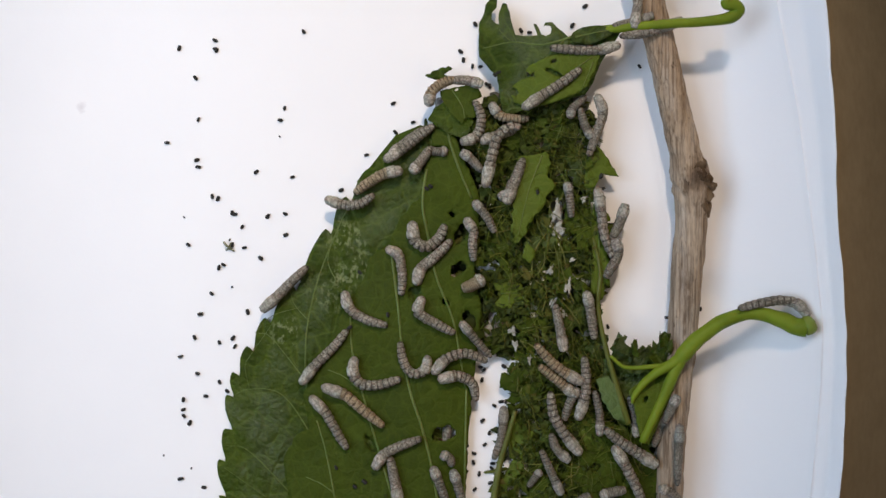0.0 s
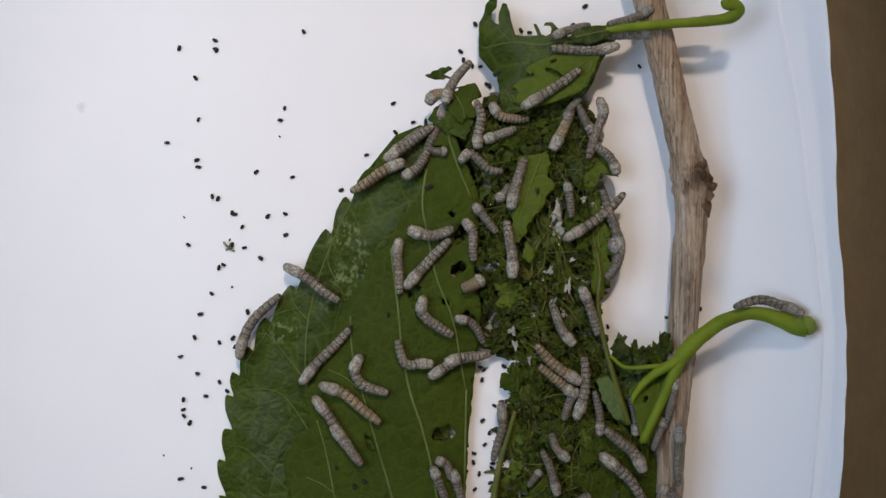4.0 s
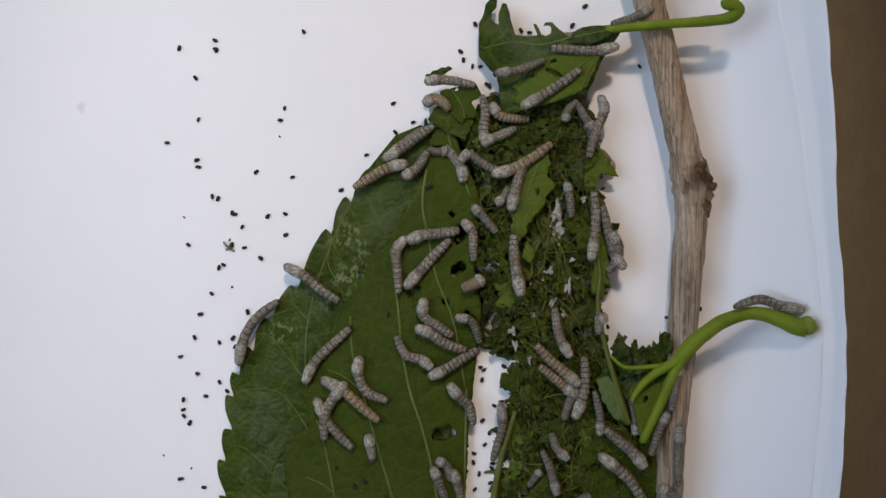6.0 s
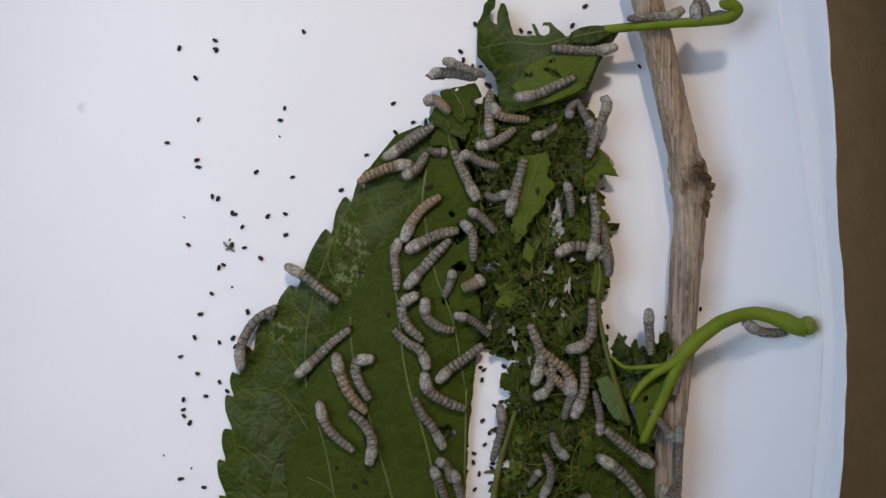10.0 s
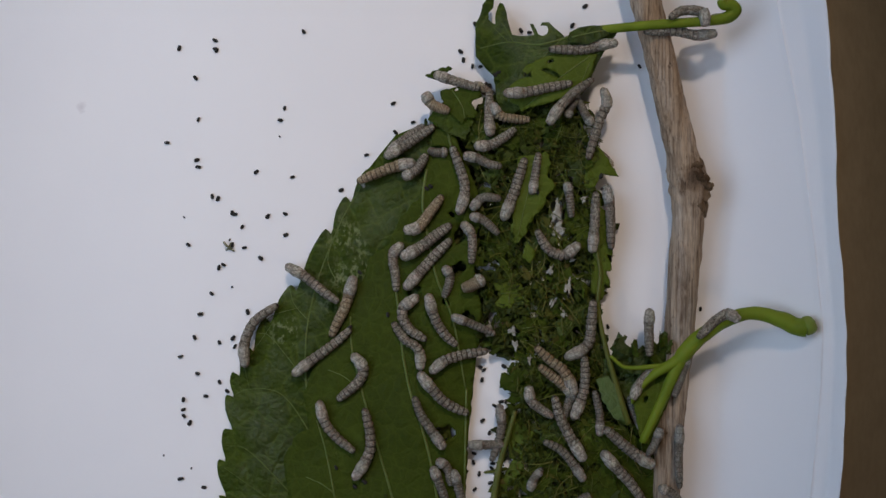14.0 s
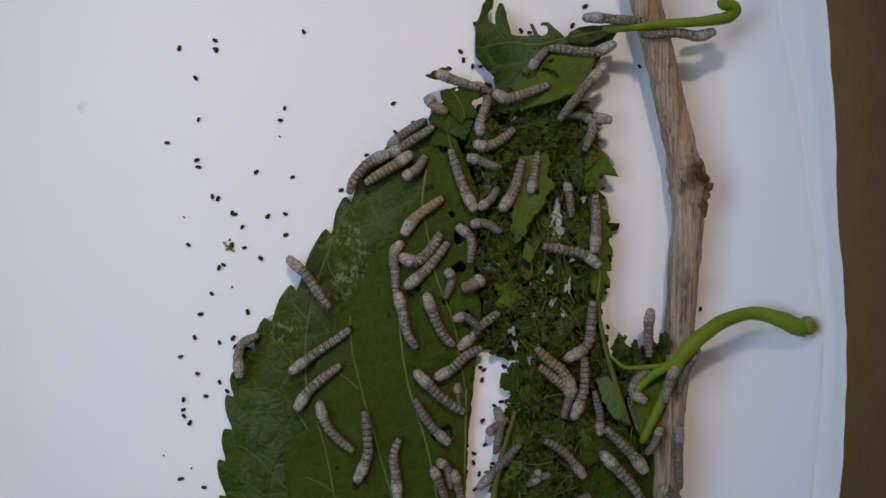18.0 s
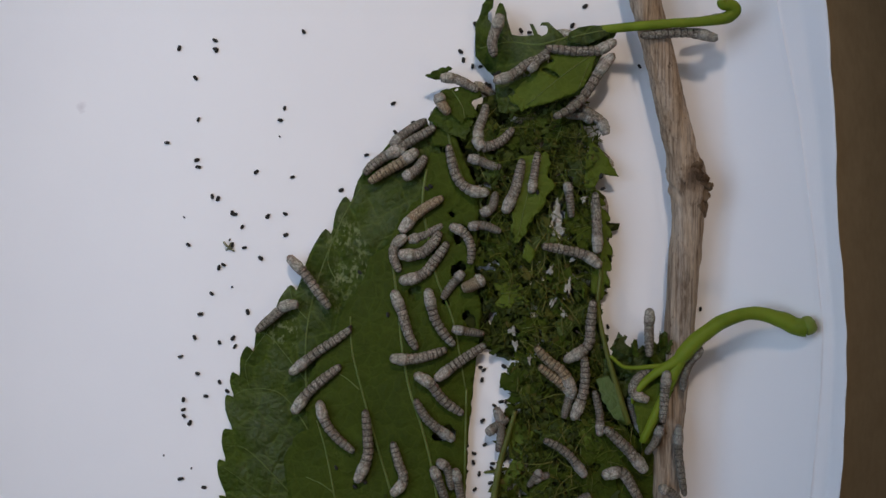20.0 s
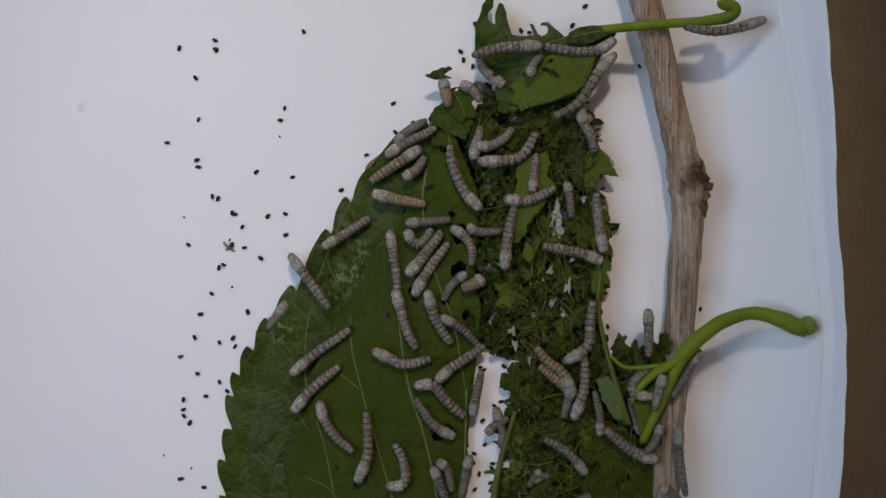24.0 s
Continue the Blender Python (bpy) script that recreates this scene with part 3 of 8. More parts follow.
def big_leaves():
    tips = [(-71.1, -78.2), (-71.1, -66.7), (-69.1, -56.9), (-68.6, -46.2), (-66.5, -39), (-62, -30.8), (-56.3, -21.7), (-48.1, -11.4), (-37.1, 6.4), (-30.7, 16.6), (-23.5, 25.3)]
    edge = saw_edge(tips, 2.3, 0.5)
    outline = edge + [(-15, 35.8), (-7, 39), (-1.6, 35.8), (1.1, 19.8), (-0.7, -7), (-7.8, -31.9), (-15, -56.9), (-16.8, -81.8), (-25.7, -113.9), (-50.6, -110.3), (-66.7, -92.5)]
    leaf("mulberry_leaf", "large dark green mulberry leaf with toothed edge, lying on the paper", outline, low, LEAF_DARK,
         veins=[([(-25.7, -108.5), (-39.9, -64), (-43.5, -35.5), (-40.8, -14.1), (-32.8, 7.3), (-25.7, 19.8)], 0.35, 0.14),
                ([(-40.6, -60.4), (-50.6, -46.2), (-61.3, -44.4), (-67.5, -47)], 0.20, 0.09), ([(-42.6, -42.6), (-54.2, -28.3), (-58.6, -26.6)], 0.17, 0.09),
                ([(-61.3, -44.4), (-62.7, -37.2), (-60.4, -32.8), (-54.2, -23.9)], 0.10, 0.08), ([(-42.1, -23), (-47, -17.6), (-48.5, -12.3)], 0.16, 0.09),
                ([(-33.5, -10.5), (-36.4, -3.7), (-34.2, 4.1)], 0.16, 0.09), ([(-59.5, -26.6), (-54.2, -21.2), (-45.3, -18.5)], 0.12, 0.08),
                ([(-47, -78.6), (-61.3, -64), (-68.4, -62.2)], 0.17, 0.09), ([(-56, -78.6), (-64, -72.9), (-69.3, -69.3)], 0.14, 0.08)])
    outline = [(-0.7, 41.8), (2.1, 38.8), (5, 31.7), (8.1, 25), (11, 17), (11.3, 7.3), (9.6, -1.6), (10.3, -10.4), (12, -19.3), (11.7, -28.1), (9.6, -42.3), (8.1, -56.5), (7.1, -78.1), (6.4, -99), (-14.9, -116.7), (-36.1, -99), (-48.9, -78.1), (-50.3, -66.2), (-46.2, -58.6), (-42.3, -56.8), (-44.1, -45.8), (-39.7, -35.2), (-34.3, -26.4), (-30.8, -17.5), (-25.5, -10.4), (-22.8, -2.5), (-16.6, 1.9), (-13.5, 9.9), (-6.9, 16.5), (-5.7, 25), (-3.4, 32.9), (-3.2, 39.8)]
    holes = [oval(*(-1.4, 31), 2.9, 1.5), oval(*(-8.7, -13.8), 3.0, 2.0, 20), oval(*(4.8, -6.2), 2.3, 2.6), oval(*(-22.8, -61.1), 1.2, 3.4, 20),
             oval(*(5.5, 4.6), 2.2, 3.0), oval(*(0.2, -57.9), 3.2, 3.0, 10), oval(*(2.8, 10.8), 1.0, 0.9), oval(*(-27.6, -74.5), 0.6, 0.6), oval(*(8.2, -22.0), 2.0, 3.0, 10), oval(*(0.8, -16.6), 1.0, 1.4, 30)]
    leaf("mulberry_leaf", "large mid green mulberry leaf with gnawed holes and pale veins", gnawed(outline, 1.5, 0.35, 4), mid, LEAF_MID, holes,
         veins=[([(1.1, 40.5), (2.1, 33.8), (5, 25), (8.9, 15.8)], 0.45, 0.3), ([(-5.1, 25), (-6.4, 14.3), (-4.6, 3.7), (-2.1, -8.7), (2.8, -21.1), (5, -31.7), (7.1, -44.1)], 0.45, 0.25),
                ([(-16.3, 0.2), (-14, -18.4), (-12.7, -31.7), (-10.4, -44.1), (-6.4, -56.5), (-3.4, -68.9), (-1.1, -83)], 0.4, 0.42), ([(-29, -21.1), (-28.5, -31.7), (-25.5, -44.1), (-21.1, -60), (-15.8, -78.1), (-13.1, -91.9)], 0.25, 0.4),
                ([(-39.7, -53.8), (-36.8, -63.6), (-34, -78.1), (-32.6, -90.1)], 0.2, 0.35), ([(-43.2, -71.7), (-38.2, -73.8), (-34, -76.7)], 0.12, 0.2), ([(-36.1, -37.9), (-30.8, -40.2), (-26.2, -44.1)], 0.1, 0.2),
                ([(7.4, -44.1), (7.1, -58.2), (6.7, -78.1), (6, -97.2)], 0.35, 0.35)], step=1.5)


def top_leaves():
    torn_edge = [(11.3, 60.4), (11.2, 63.8), (11.3, 67.4), (11.3, 71.0), (12.9, 74.1), (13.4, 76.8), (14.8, 78.4), (17.0, 78.3), (16.8, 75.7), (15.3, 74.1), (15.3, 72.0), (16.5, 70.7), (17.5, 70.4), (17.5, 73.9), (18.2, 75.8), (18.7, 77.0), (19.8, 76.7), (20.9, 73.7), (21.4, 70.6), (22.0, 68.4), (22.5, 66.7), (24.7, 66.1), (27.3, 65.9), (29.2, 66.0), (28.5, 67.9), (27.9, 69.6), (28.8, 69.5), (29.7, 67.8), (30.3, 66.2), (31.7, 65.6), (33.1, 66.3), (33.4, 67.5), (33.1, 68.6), (31.7, 68.9), (31.0, 68.7), (31.5, 69.8), (33.6, 69.8), (35.3, 68.0), (38.5, 65.3)]
    outline = torn_edge + [(40.0, 66.0), (48.1, 67.8), (55.1, 68.6), (54.8, 66.9), (50.7, 60.8), (48.1, 56.3), (45.9, 50.7), (43.7, 47.5), (35.9, 45.4), (27.3, 43.5), (22.4, 42.1), (18.5, 42.4), (17.5, 48.2), (16.9, 54.1), (13.8, 57.5)]
    leaves = [leaf("mulberry_leaf", "torn dark green mulberry leaf with gnawed upper edge", gnawed(outline, 1.4, 0.16, 9), top_leaf, LEAF_DARK,
                   [oval(*(27.3, 54.3), 1.3, 1.1), oval(*(33.6, 58.0), 0.9, 0.8)],
                   [([(40.2, 65.3), (30.6, 62.9), (21.3, 64.4), (12.6, 63.0)], 0.4, 0.12), ([(37.6, 64.6), (30.6, 57.7), (24.7, 51.0)], 0.25, 0.1), ([(21.3, 64.4), (17.0, 69.1)], 0.15, 0.08), ([(23.0, 64.0), (20.1, 69.8)], 0.12, 0.07)], 1.2)]
    base = [(38.8, 63.3), (39.5, 65.9), (42.6, 67.5), (47.7, 68.0), (51.5, 67.5), (53.2, 66.8), (51.2, 65.2), (47.7, 63.3), (44.6, 62.1), (41.2, 62.7)]
    leaves.append(leaf("leaf_scrap", "dark green rolled base of the torn leaf round its stalk", gnawed(base, 1.2, 0.15, 4), lambda x, y: 13.6 + 0.5 * noise.noise(Vector((x * 0.2, y * 0.2, 4))), LEAF_DARK,
                       [], [([(40.2, 64.4), (45.7, 65.7), (52.5, 66.8)], 0.25, 0.12)], 1.0))
    outline = [(48.3, 59.7), (45.1, 60.2), (34.8, 59.7), (30.4, 58.3), (26.6, 56.6), (25.6, 55.2), (27.0, 53.8), (28.0, 54.8), (28.5, 52.8), (27.0, 53.1), (23.5, 52.1), (21.4, 50.3), (22.8, 49.6), (23.5, 48.3), (22.5, 47.2), (21.1, 47.6), (21.8, 45.5), (24.2, 44.4), (25.4, 42.2), (27.0, 43.4), (33.0, 44.8), (38.2, 46.5), (42.5, 48.6), (44.6, 50.0), (46.4, 54.1)]
    leaves.append(leaf("mulberry_leaf", "yellow green gnawed flap of the torn mulberry leaf", gnawed(outline, 1.0, 0.22, 3), lambda x, y: top_leaf(x, y) + 0.9, LEAF_LIGHT,
         [oval(34.1, 57.6, 0.9, 0.7), oval(34.2, 54.1, 2.6, 1.0, -28)], [([(46.0, 59.0), (37.4, 52.9), (27.0, 44.3)], 0.22, 0.1), ([(46.0, 57.2), (42.5, 48.9)], 0.18, 0.1)], 1.1))
    return leaves


def torn_pieces():
    leaf("leaf_scrap", "yellow green torn leaf piece with jagged edge", gnawed([(23.8, 28.8), (31.6, 30.2), (33.5, 26.4), (32.5, 22), (35.1, 19.7), (31.8, 15.9), (30, 11.4), (26.5, 7.9), (25.5, 4.4), (22.4, 1.6), (21, 7.2), (21.7, 15.9), (22.7, 22.5)], 1.1, 0.6, 5),
         high, LEAF_LIGHT, [oval(*(29.3, 18), 0.5, 0.5)], [([(30.7, 29), (26.4, 17.6), (22.9, 2.8)], 0.22, 0.1)], 1.2)
    leaf("leaf_scrap", "small yellow green torn leaf tip", gnawed([(25.8, 2.8), (28.6, -0.7), (27.2, -4.7), (24.5, -2.6)], 0.9, 0.3, 6), high, LEAF_LIGHT, step=1.0)
    leaf("leaf_scrap", "green torn leaf piece with bitten edge on the heap", gnawed([(-0.9, 49.0), (2.8, 49.9), (6.7, 50.6), (9.8, 51.5), (11.2, 49.4), (12.1, 47.3), (9.5, 46.2), (8.8, 45.2), (10.7, 42.3), (9.5, 40.6), (7.4, 40.8), (6.0, 38.8), (4.2, 39.9), (2.8, 41.5), (0.9, 44.1), (-0.5, 46.6)], 0.9, 0.25, 7), high, LEAF_MID,
         [oval(4.2, 49.4, 0.6, 0.5)], [([(2.8, 49.4), (6.0, 44.1), (6.7, 40.2)], 0.2, 0.1)], 1.0)
    leaf("leaf_scrap", "dark green leaf piece below the bitten one", gnawed([(-4.8, 40.2), (-3.0, 43.6), (1.0, 46.6), (5.0, 46.0), (8.6, 43.4), (9.6, 39.6), (7.0, 34.0), (2.0, 35.6)], 0.9, 0.3, 17), lambda x, y: terrain(x, y) + 0.9, LEAF_DARK, step=1.0)
    leaf("leaf_scrap", "ragged shred along the gnawed edge of a leaf", gnawed([(-5.6, 53.8), (-2.5, 55.4), (1.6, 56.8), (3, 56.1), (0.4, 54.1), (2.8, 53.1), (-0.7, 52.6), (-3.5, 52.9)], 0.8, 0.3, 8), high, LEAF_DARK, step=0.9)
    leaf("leaf_scrap", "pointed green leaf corner over the paper", gnawed([(46.1, 33.6), (49.9, 30.4), (54.9, 22.5), (49.6, 23.4), (47.1, 18.8), (44, 19.2), (44.3, 28)], 1.2, 0.2, 9), mid, LEAF_LIGHT, step=1.2)
    leaf("leaf_scrap", "crinkled dark leaf piece with ragged edge beside the twig", gnawed([(52.4, -30.1), (54.2, -28.7), (56.3, -26.6), (57.7, -30.1), (60.8, -31.1), (63.7, -29.7), (67.2, -28.7), (68.9, -25.5), (71, -26.2), (70.3, -33.2), (64.4, -38.5), (57, -39.9), (52.8, -37.1)], 0.8, 1.1, 10),
         high, LEAF_DARK, step=1.0)
    leaf("leaf_scrap", "green leaf base under the forked stalk", gnawed([(57.1, -43.6), (64.1, -37.5), (72, -34.9), (71.1, -43.6), (66.8, -52.4), (63.4, -60.5), (60.6, -57.7), (59.0, -50.2)], 1.2, 0.25, 11), lambda x, y: high(x, y) + 2.6, LEAF_LIGHT,
         [oval(*(62.4, -46.2), 0.7, 1.1)], [([(69.0, -38.5), (66.0, -46.0), (62.5, -54.0)], 0.15, 0.08)], 1.2)
    leaf("leaf_scrap", "pale grey green leaf underside, curled", gnawed([(47.3, -40.2), (51.2, -39.2), (53.6, -43.3), (56.4, -48.9), (57.1, -53.4), (53.3, -52.7), (49.4, -47.2)], 1.2, 0.3, 12),
         lambda x, y: high(x, y) + 1.0, LEAF_PALE, step=1.0)
    leaf("leaf_scrap", "dark leaf piece in the hollow under the forked stalk", gnawed([(50.0, -34.0), (58.5, -33.0), (66.0, -36.0), (67.5, -46.0), (62.0, -56.0), (55.0, -55.0), (50.5, -46.0)], 1.1, 0.4, 15), mid, LEAF_DARK,
         [], [([(65, -37), (59, -45), (56, -53)], 0.2, 0.1)], 1.2)
    leaf("leaf_scrap", "broad green torn leaf low in the heap", gnawed([(44.9, -52.4), (51.9, -53.8), (64.1, -61.2), (68, -69.9), (66.8, -80.4), (46.6, -80.4), (41.4, -71.7)], 1.2, 0.6, 13), mid, LEAF_MID,
         [oval(*(47, -68.2), 2.2, 1.6), oval(*(57.1, -71.7), 1.4, 1.2)], step=1.3)
    teeth = saw_edge([(49.0, -16.0), (51.6, -11.6), (52.0, -7.0), (52.6, -2.0), (52.4, 3.4), (52.0, 8.6), (50.6, 13.6), (48.0, 18.0)][::-1], 1.5, 0.4)
    leaf("leaf_scrap", "narrow green leaf strip with toothed edge along the heap", teeth + [(46.0, -13.0), (46.6, -2.0), (46.2, 10.7)], mid, LEAF_LIGHT, [], [([(47.4, 14), (48.6, 2), (48.4, -12)], 0.3, 0.2)], 1.2)


big_leaves()
DRIFTING = top_leaves()
torn_pieces()


# ---- the heap of shreds ----
HEAP = [(11.7, 46.2), (25.8, 45.3), (38.2, 48), (46.2, 45.3), (49.2, 33.8), (47.1, 19.6), (50.6, 7.3), (51, -5.1), (48.9, -21.1), (51.5, -35.2), (56.8, -45.8), (64.8, -61.8), (70.1, -81.3), (15.2, -81.3), (17.9, -67.1), (21.4, -52.9), (21.4, -38.8), (18.6, -32.6), (15.4, -31.0), (11.6, -30.4), (10.8, -21.1), (11.7, -5.1), (10.8, 7.3), (11.7, 19.6), (8.1, 33.8)]
GAPS = [oval(*(14.6, -21.6), 1.3, 1.6, 20), oval(*(35.9, 9.9), 2.6, 5.0, 10), oval(*(21.4, -28.1), 1.1, 1.5), oval(*(39.7, -11.9), 1.2, 3.2, 20), oval(*(33.8, -7.8), 1.2, 2.0)]


def shreds(seed, count, small, big, lift0, lift1, tilt, label, area):
    """Torn bits of leaf blade, bent and jagged, strewn over the heap."""
    rnd = random.Random(seed)
    xs, ys = [p[0] for p in area], [p[1] for p in area]
    verts, faces = [], []
    centres = [(sum(p[0] for p in g) / len(g), sum(p[1] for p in g) / len(g)) for g in GAPS]
    made = 0
    while made < count:
        x, y = rnd.uniform(min(xs), max(xs)), rnd.uniform(min(ys), max(ys))
        if not inside(area, x, y) or any(inside(g, gx + (x - gx) * 4 / (4 + 0.55 * big), gy + (y - gy) * 4 / (4 + 0.55 * big)) for g, (gx, gy) in zip(GAPS, centres)):
            continue
        if rnd.random() > 0.65 + 0.9 * noise.noise(Vector((x * 0.12, y * 0.12, seed))):
            continue
        made += 1
        z = terrain(x, y) * rnd.uniform(lift0, lift1)
        n = rnd.randint(7, 11)
        r = rnd.uniform(small, big)
        m = Matrix.Translation((x, y, z)) @ Euler((rnd.gauss(0, tilt), rnd.gauss(0, tilt), rnd.uniform(0, 6.3))).to_matrix().to_4x4()
        long, curl = rnd.uniform(0.14, 0.75), rnd.uniform(-0.6, 0.6) / max(r, 1)
        ring = []
        for k in range(n):
            a = 2 * math.pi * (k + rnd.uniform(-0.3, 0.3)) / n
            q = r * rnd.uniform(0.5, 1.15)
            u, v = q * math.cos(a), q * long * math.sin(a)
            ring.append(Vector((u, v, curl * u * u)))
        b = len(verts)
        verts += [m @ v * MM for v in ring] + [m @ Vector((0, 0, 0.1 * r)) * MM]
        verts += [m @ (v - Vector((0, 0, 0.2))) * MM for v in ring]
        for k in range(n):
            k2 = (k + 1) % n
            faces.append((b + k, b + k2, b + n))
            faces.append((b + k2, b + k, b + n + 1 + k, b + n + 1 + k2))
        faces.append(tuple(b + n + 1 + k for k in reversed(range(n))))
    ob = new("leaf_shreds", mesh_of("leaf_shreds", verts, faces, SCRAP, False))
    tagged(ob, label, "leaf litter", kind="stuff")


def ragged(x, y, rx, ry, turn, seed):
    """The outline of a torn piece: deep uneven bites all round."""
    rnd = random.Random(seed)
    c, s = math.cos(radians(turn)), math.sin(radians(turn))
    out, n = [], 17
    for k in range(n):
        a = 2 * math.pi * (k + rnd.uniform(-0.35, 0.35)) / n
        r = rnd.choice((0.42, 0.6, 0.8, 1.0, 1.15))
        u, v = rx * r * math.cos(a), ry * r * math.sin(a)
        out.append((x + u * c - v * s, y + u * s + v * c))
    return out


def heap_flaps():
    """Larger torn flaps that can be told apart in the heap."""
    rnd = random.Random(77)
    for x, y, rx, ry, turn, mat in (
            (*(24.7, 36.6), 5.5, 3.4, 20, LEAF_MID), (*(36.1, 36.1), 4.6, 3.0, 70, LEAF_MID), (*(42.2, 24.7), 4.0, 5.0, 0, LEAF_DARK), (*(16.8, 0.2), 4.0, 6.5, 15, LEAF_MID),
            (*(30.8, 3.7), 5.0, 3.2, 40, LEAF_DARK), (*(43.1, 7.2), 3.2, 5.5, 10, LEAF_MID), (*(21.2, -13.8), 4.2, 3.8, 0, LEAF_LIGHT), (*(36.1, -10.3), 3.6, 4.6, 30, LEAF_MID),
            (*(41.4, -20.9), 5.4, 3.4, 60, LEAF_DARK), (*(27.3, -24.4), 4.0, 3.0, 10, LEAF_MID), (*(24.7, -43.6), 4.4, 5.2, 80, LEAF_MID), (*(35.2, -57.7), 5.0, 3.4, 20, LEAF_DARK),
            (*(24.7, -61.2), 3.8, 5.6, 15, LEAF_LIGHT), (*(30, -73.4), 5.0, 4.0, 50, LEAF_MID), (*(44.9, -55.9), 2.6, 5.6, 20, LEAF_LIGHT), (*(41.4, -70.8), 4.4, 4.0, 0, LEAF_MID),
            (*(21.2, -71.7), 3.0, 5.0, 160, LEAF_LIGHT), (*(48.4, -29.6), 3.0, 4.6, 160, LEAF_DARK), (*(16.8, 24.7), 3.2, 4.0, 0, LEAF_DARK), (*(13.3, 37), 3.6, 4.6, 20, LEAF_DARK)):
        s = rnd.uniform(0, 50)
        ax, ay = rnd.uniform(-0.12, 0.12), rnd.uniform(-0.12, 0.12)
        leaf("leaf_scrap", "torn green leaf flap lying in the heap of shreds", gnawed(ragged(x, y, rx * 1.35, ry * 1.35, turn, int(s * 9)), 0.8, 0.5, int(s * 7)),
             lambda u, v, x=x, y=y, s=s, ax=ax, ay=ay: terrain(u, v) * 0.9 + ax * (u - x) + ay * (v - y) + 0.7 * noise.noise(Vector((u * 0.2, v * 0.2, s))),
             mat, [oval(x + rnd.uniform(-1.5, 1.5), y + rnd.uniform(-1.5, 1.5), 0.6, 0.7)] if rnd.random() < 0.6 else [],
             [([(x - rx * 0.7 * math.cos(radians(turn)), y - rx * 0.7 * math.sin(radians(turn))), (x, y), (x + rx * 0.7 * math.cos(radians(turn)), y + rx * 0.7 * math.sin(radians(turn)))], 0.2, 0.08)],
             1.0, "torn flaps in the heap")


def curled_scrap(x, y, z, rx, arc, turn, tip, seed, mat, label, group):
    """A torn bit of leaf rolled up along one side, crumpled, with ragged ends."""
    rnd = random.Random(seed)
    nu, nv = 13, 9
    r = rnd.uniform(0.9, 1.5)
    m = Matrix.Translation((x, y, z)) @ Euler((rnd.uniform(-0.35, 0.35), tip, radians(turn))).to_matrix().to_4x4()
    verts, faces = [], []
    for side in (0, 0.2):
        for i in range(nu):
            u = i / (nu - 1) * 2 - 1
            for j in range(nv):
                v = j / (nv - 1)
                a = -0.6 + arc * v * (1 + 0.25 * noise.noise(Vector((u * 1.4, 0, seed))))
                rr = r * (1 + 0.9 * v) - side
                ragged_end = 0.72 + 0.42 * noise.noise(Vector((v * 3.1, seed * 1.7, (u > 0) * 5.0))) + 0.14 * math.sin(v * 23 + seed)
                q = Vector((u * rx * ragged_end, rr * math.sin(a), rr * (1 - math.cos(a)) - 0.5)) + Vector((0, 0, 0.5 * noise.noise(Vector((u * 2.2, v * 2.5, seed)))))
                verts.append(m @ q * MM)
    half = nu * nv
    for i in range(nu - 1):
        for j in range(nv - 1):
            a = i * nv + j
            faces += [(a, a + nv, a + nv + 1, a + 1), (half + a, half + a + 1, half + a + nv + 1, half + a + nv)]
        for a in (i * nv, i * nv + nv - 1):
            faces.append((a, half + a, half + a + nv, a + nv) if a % nv == 0 else (a, a + nv, half + a + nv, half + a))
    for j in range(nv - 1):
        a, e = j, (nu - 1) * nv + j
        faces += [(a, a + 1, half + a + 1, half + a), (e, half + e, half + e + 1, e + 1)]
    tagged(new("leaf_scrap", mesh_of("leaf_scrap", verts, faces, mat)), label, "leaf", group)


def curled_scraps():
    for n, (x, y, z, rx, arc, turn, tip, mat) in enumerate((
            (54.6, -28.9, 9, 3.0, 2.6, 60, 0.3, LEAF_DARK), (57.2, -31.5, 8.5, 3.4, 2.2, 150, 0.2, LEAF_DARK), (59.6, -30.0, 9, 2.4, 3.0, 100, -0.3, LEAF_MID), (62.6, -32.4, 8.5, 3.0, 2.4, 30, 0.3, LEAF_DARK),
            (68.7, -28.2, 9.5, 3.6, 2.6, 95, -0.3, LEAF_DARK), (70.6, -30.8, 9, 2.8, 2.8, 70, 0.2, LEAF_DARK), (66.4, -34.0, 9, 3.0, 2.2, 130, 0.2, LEAF_MID), (56.6, -35.2, 9, 3.4, 2.4, 20, 0.1, LEAF_DARK))):
        curled_scrap(x, y, z, rx, arc, turn, tip, n, mat, "curled dark green leaf crumb beside the twig", "curled leaf crumbs")
    rnd = random.Random(31)
    xs, ys = [p[0] for p in HEAP], [p[1] for p in HEAP]
    made = 0
    while made < 60:
        x, y = rnd.uniform(min(xs) + 2, max(xs) - 2), rnd.uniform(min(ys), max(ys) - 3)
        if not inside(HEAP, x, y) or any(inside(g, x, y) for g in GAPS):
            continue
        made += 1
        curled_scrap(x, y, terrain(x, y) - 0.3, rnd.uniform(1.3, 3.2), rnd.uniform(1.2, 2.6), rnd.uniform(0, 360), rnd.uniform(-0.3, 0.3), made + 20,
                     rnd.choice((LEAF_MID, LEAF_DARK, LEAF_MID, LEAF_DARK, LEAF_LIGHT)), "curled green leaf bit in the heap of shreds", "curled bits in the heap")


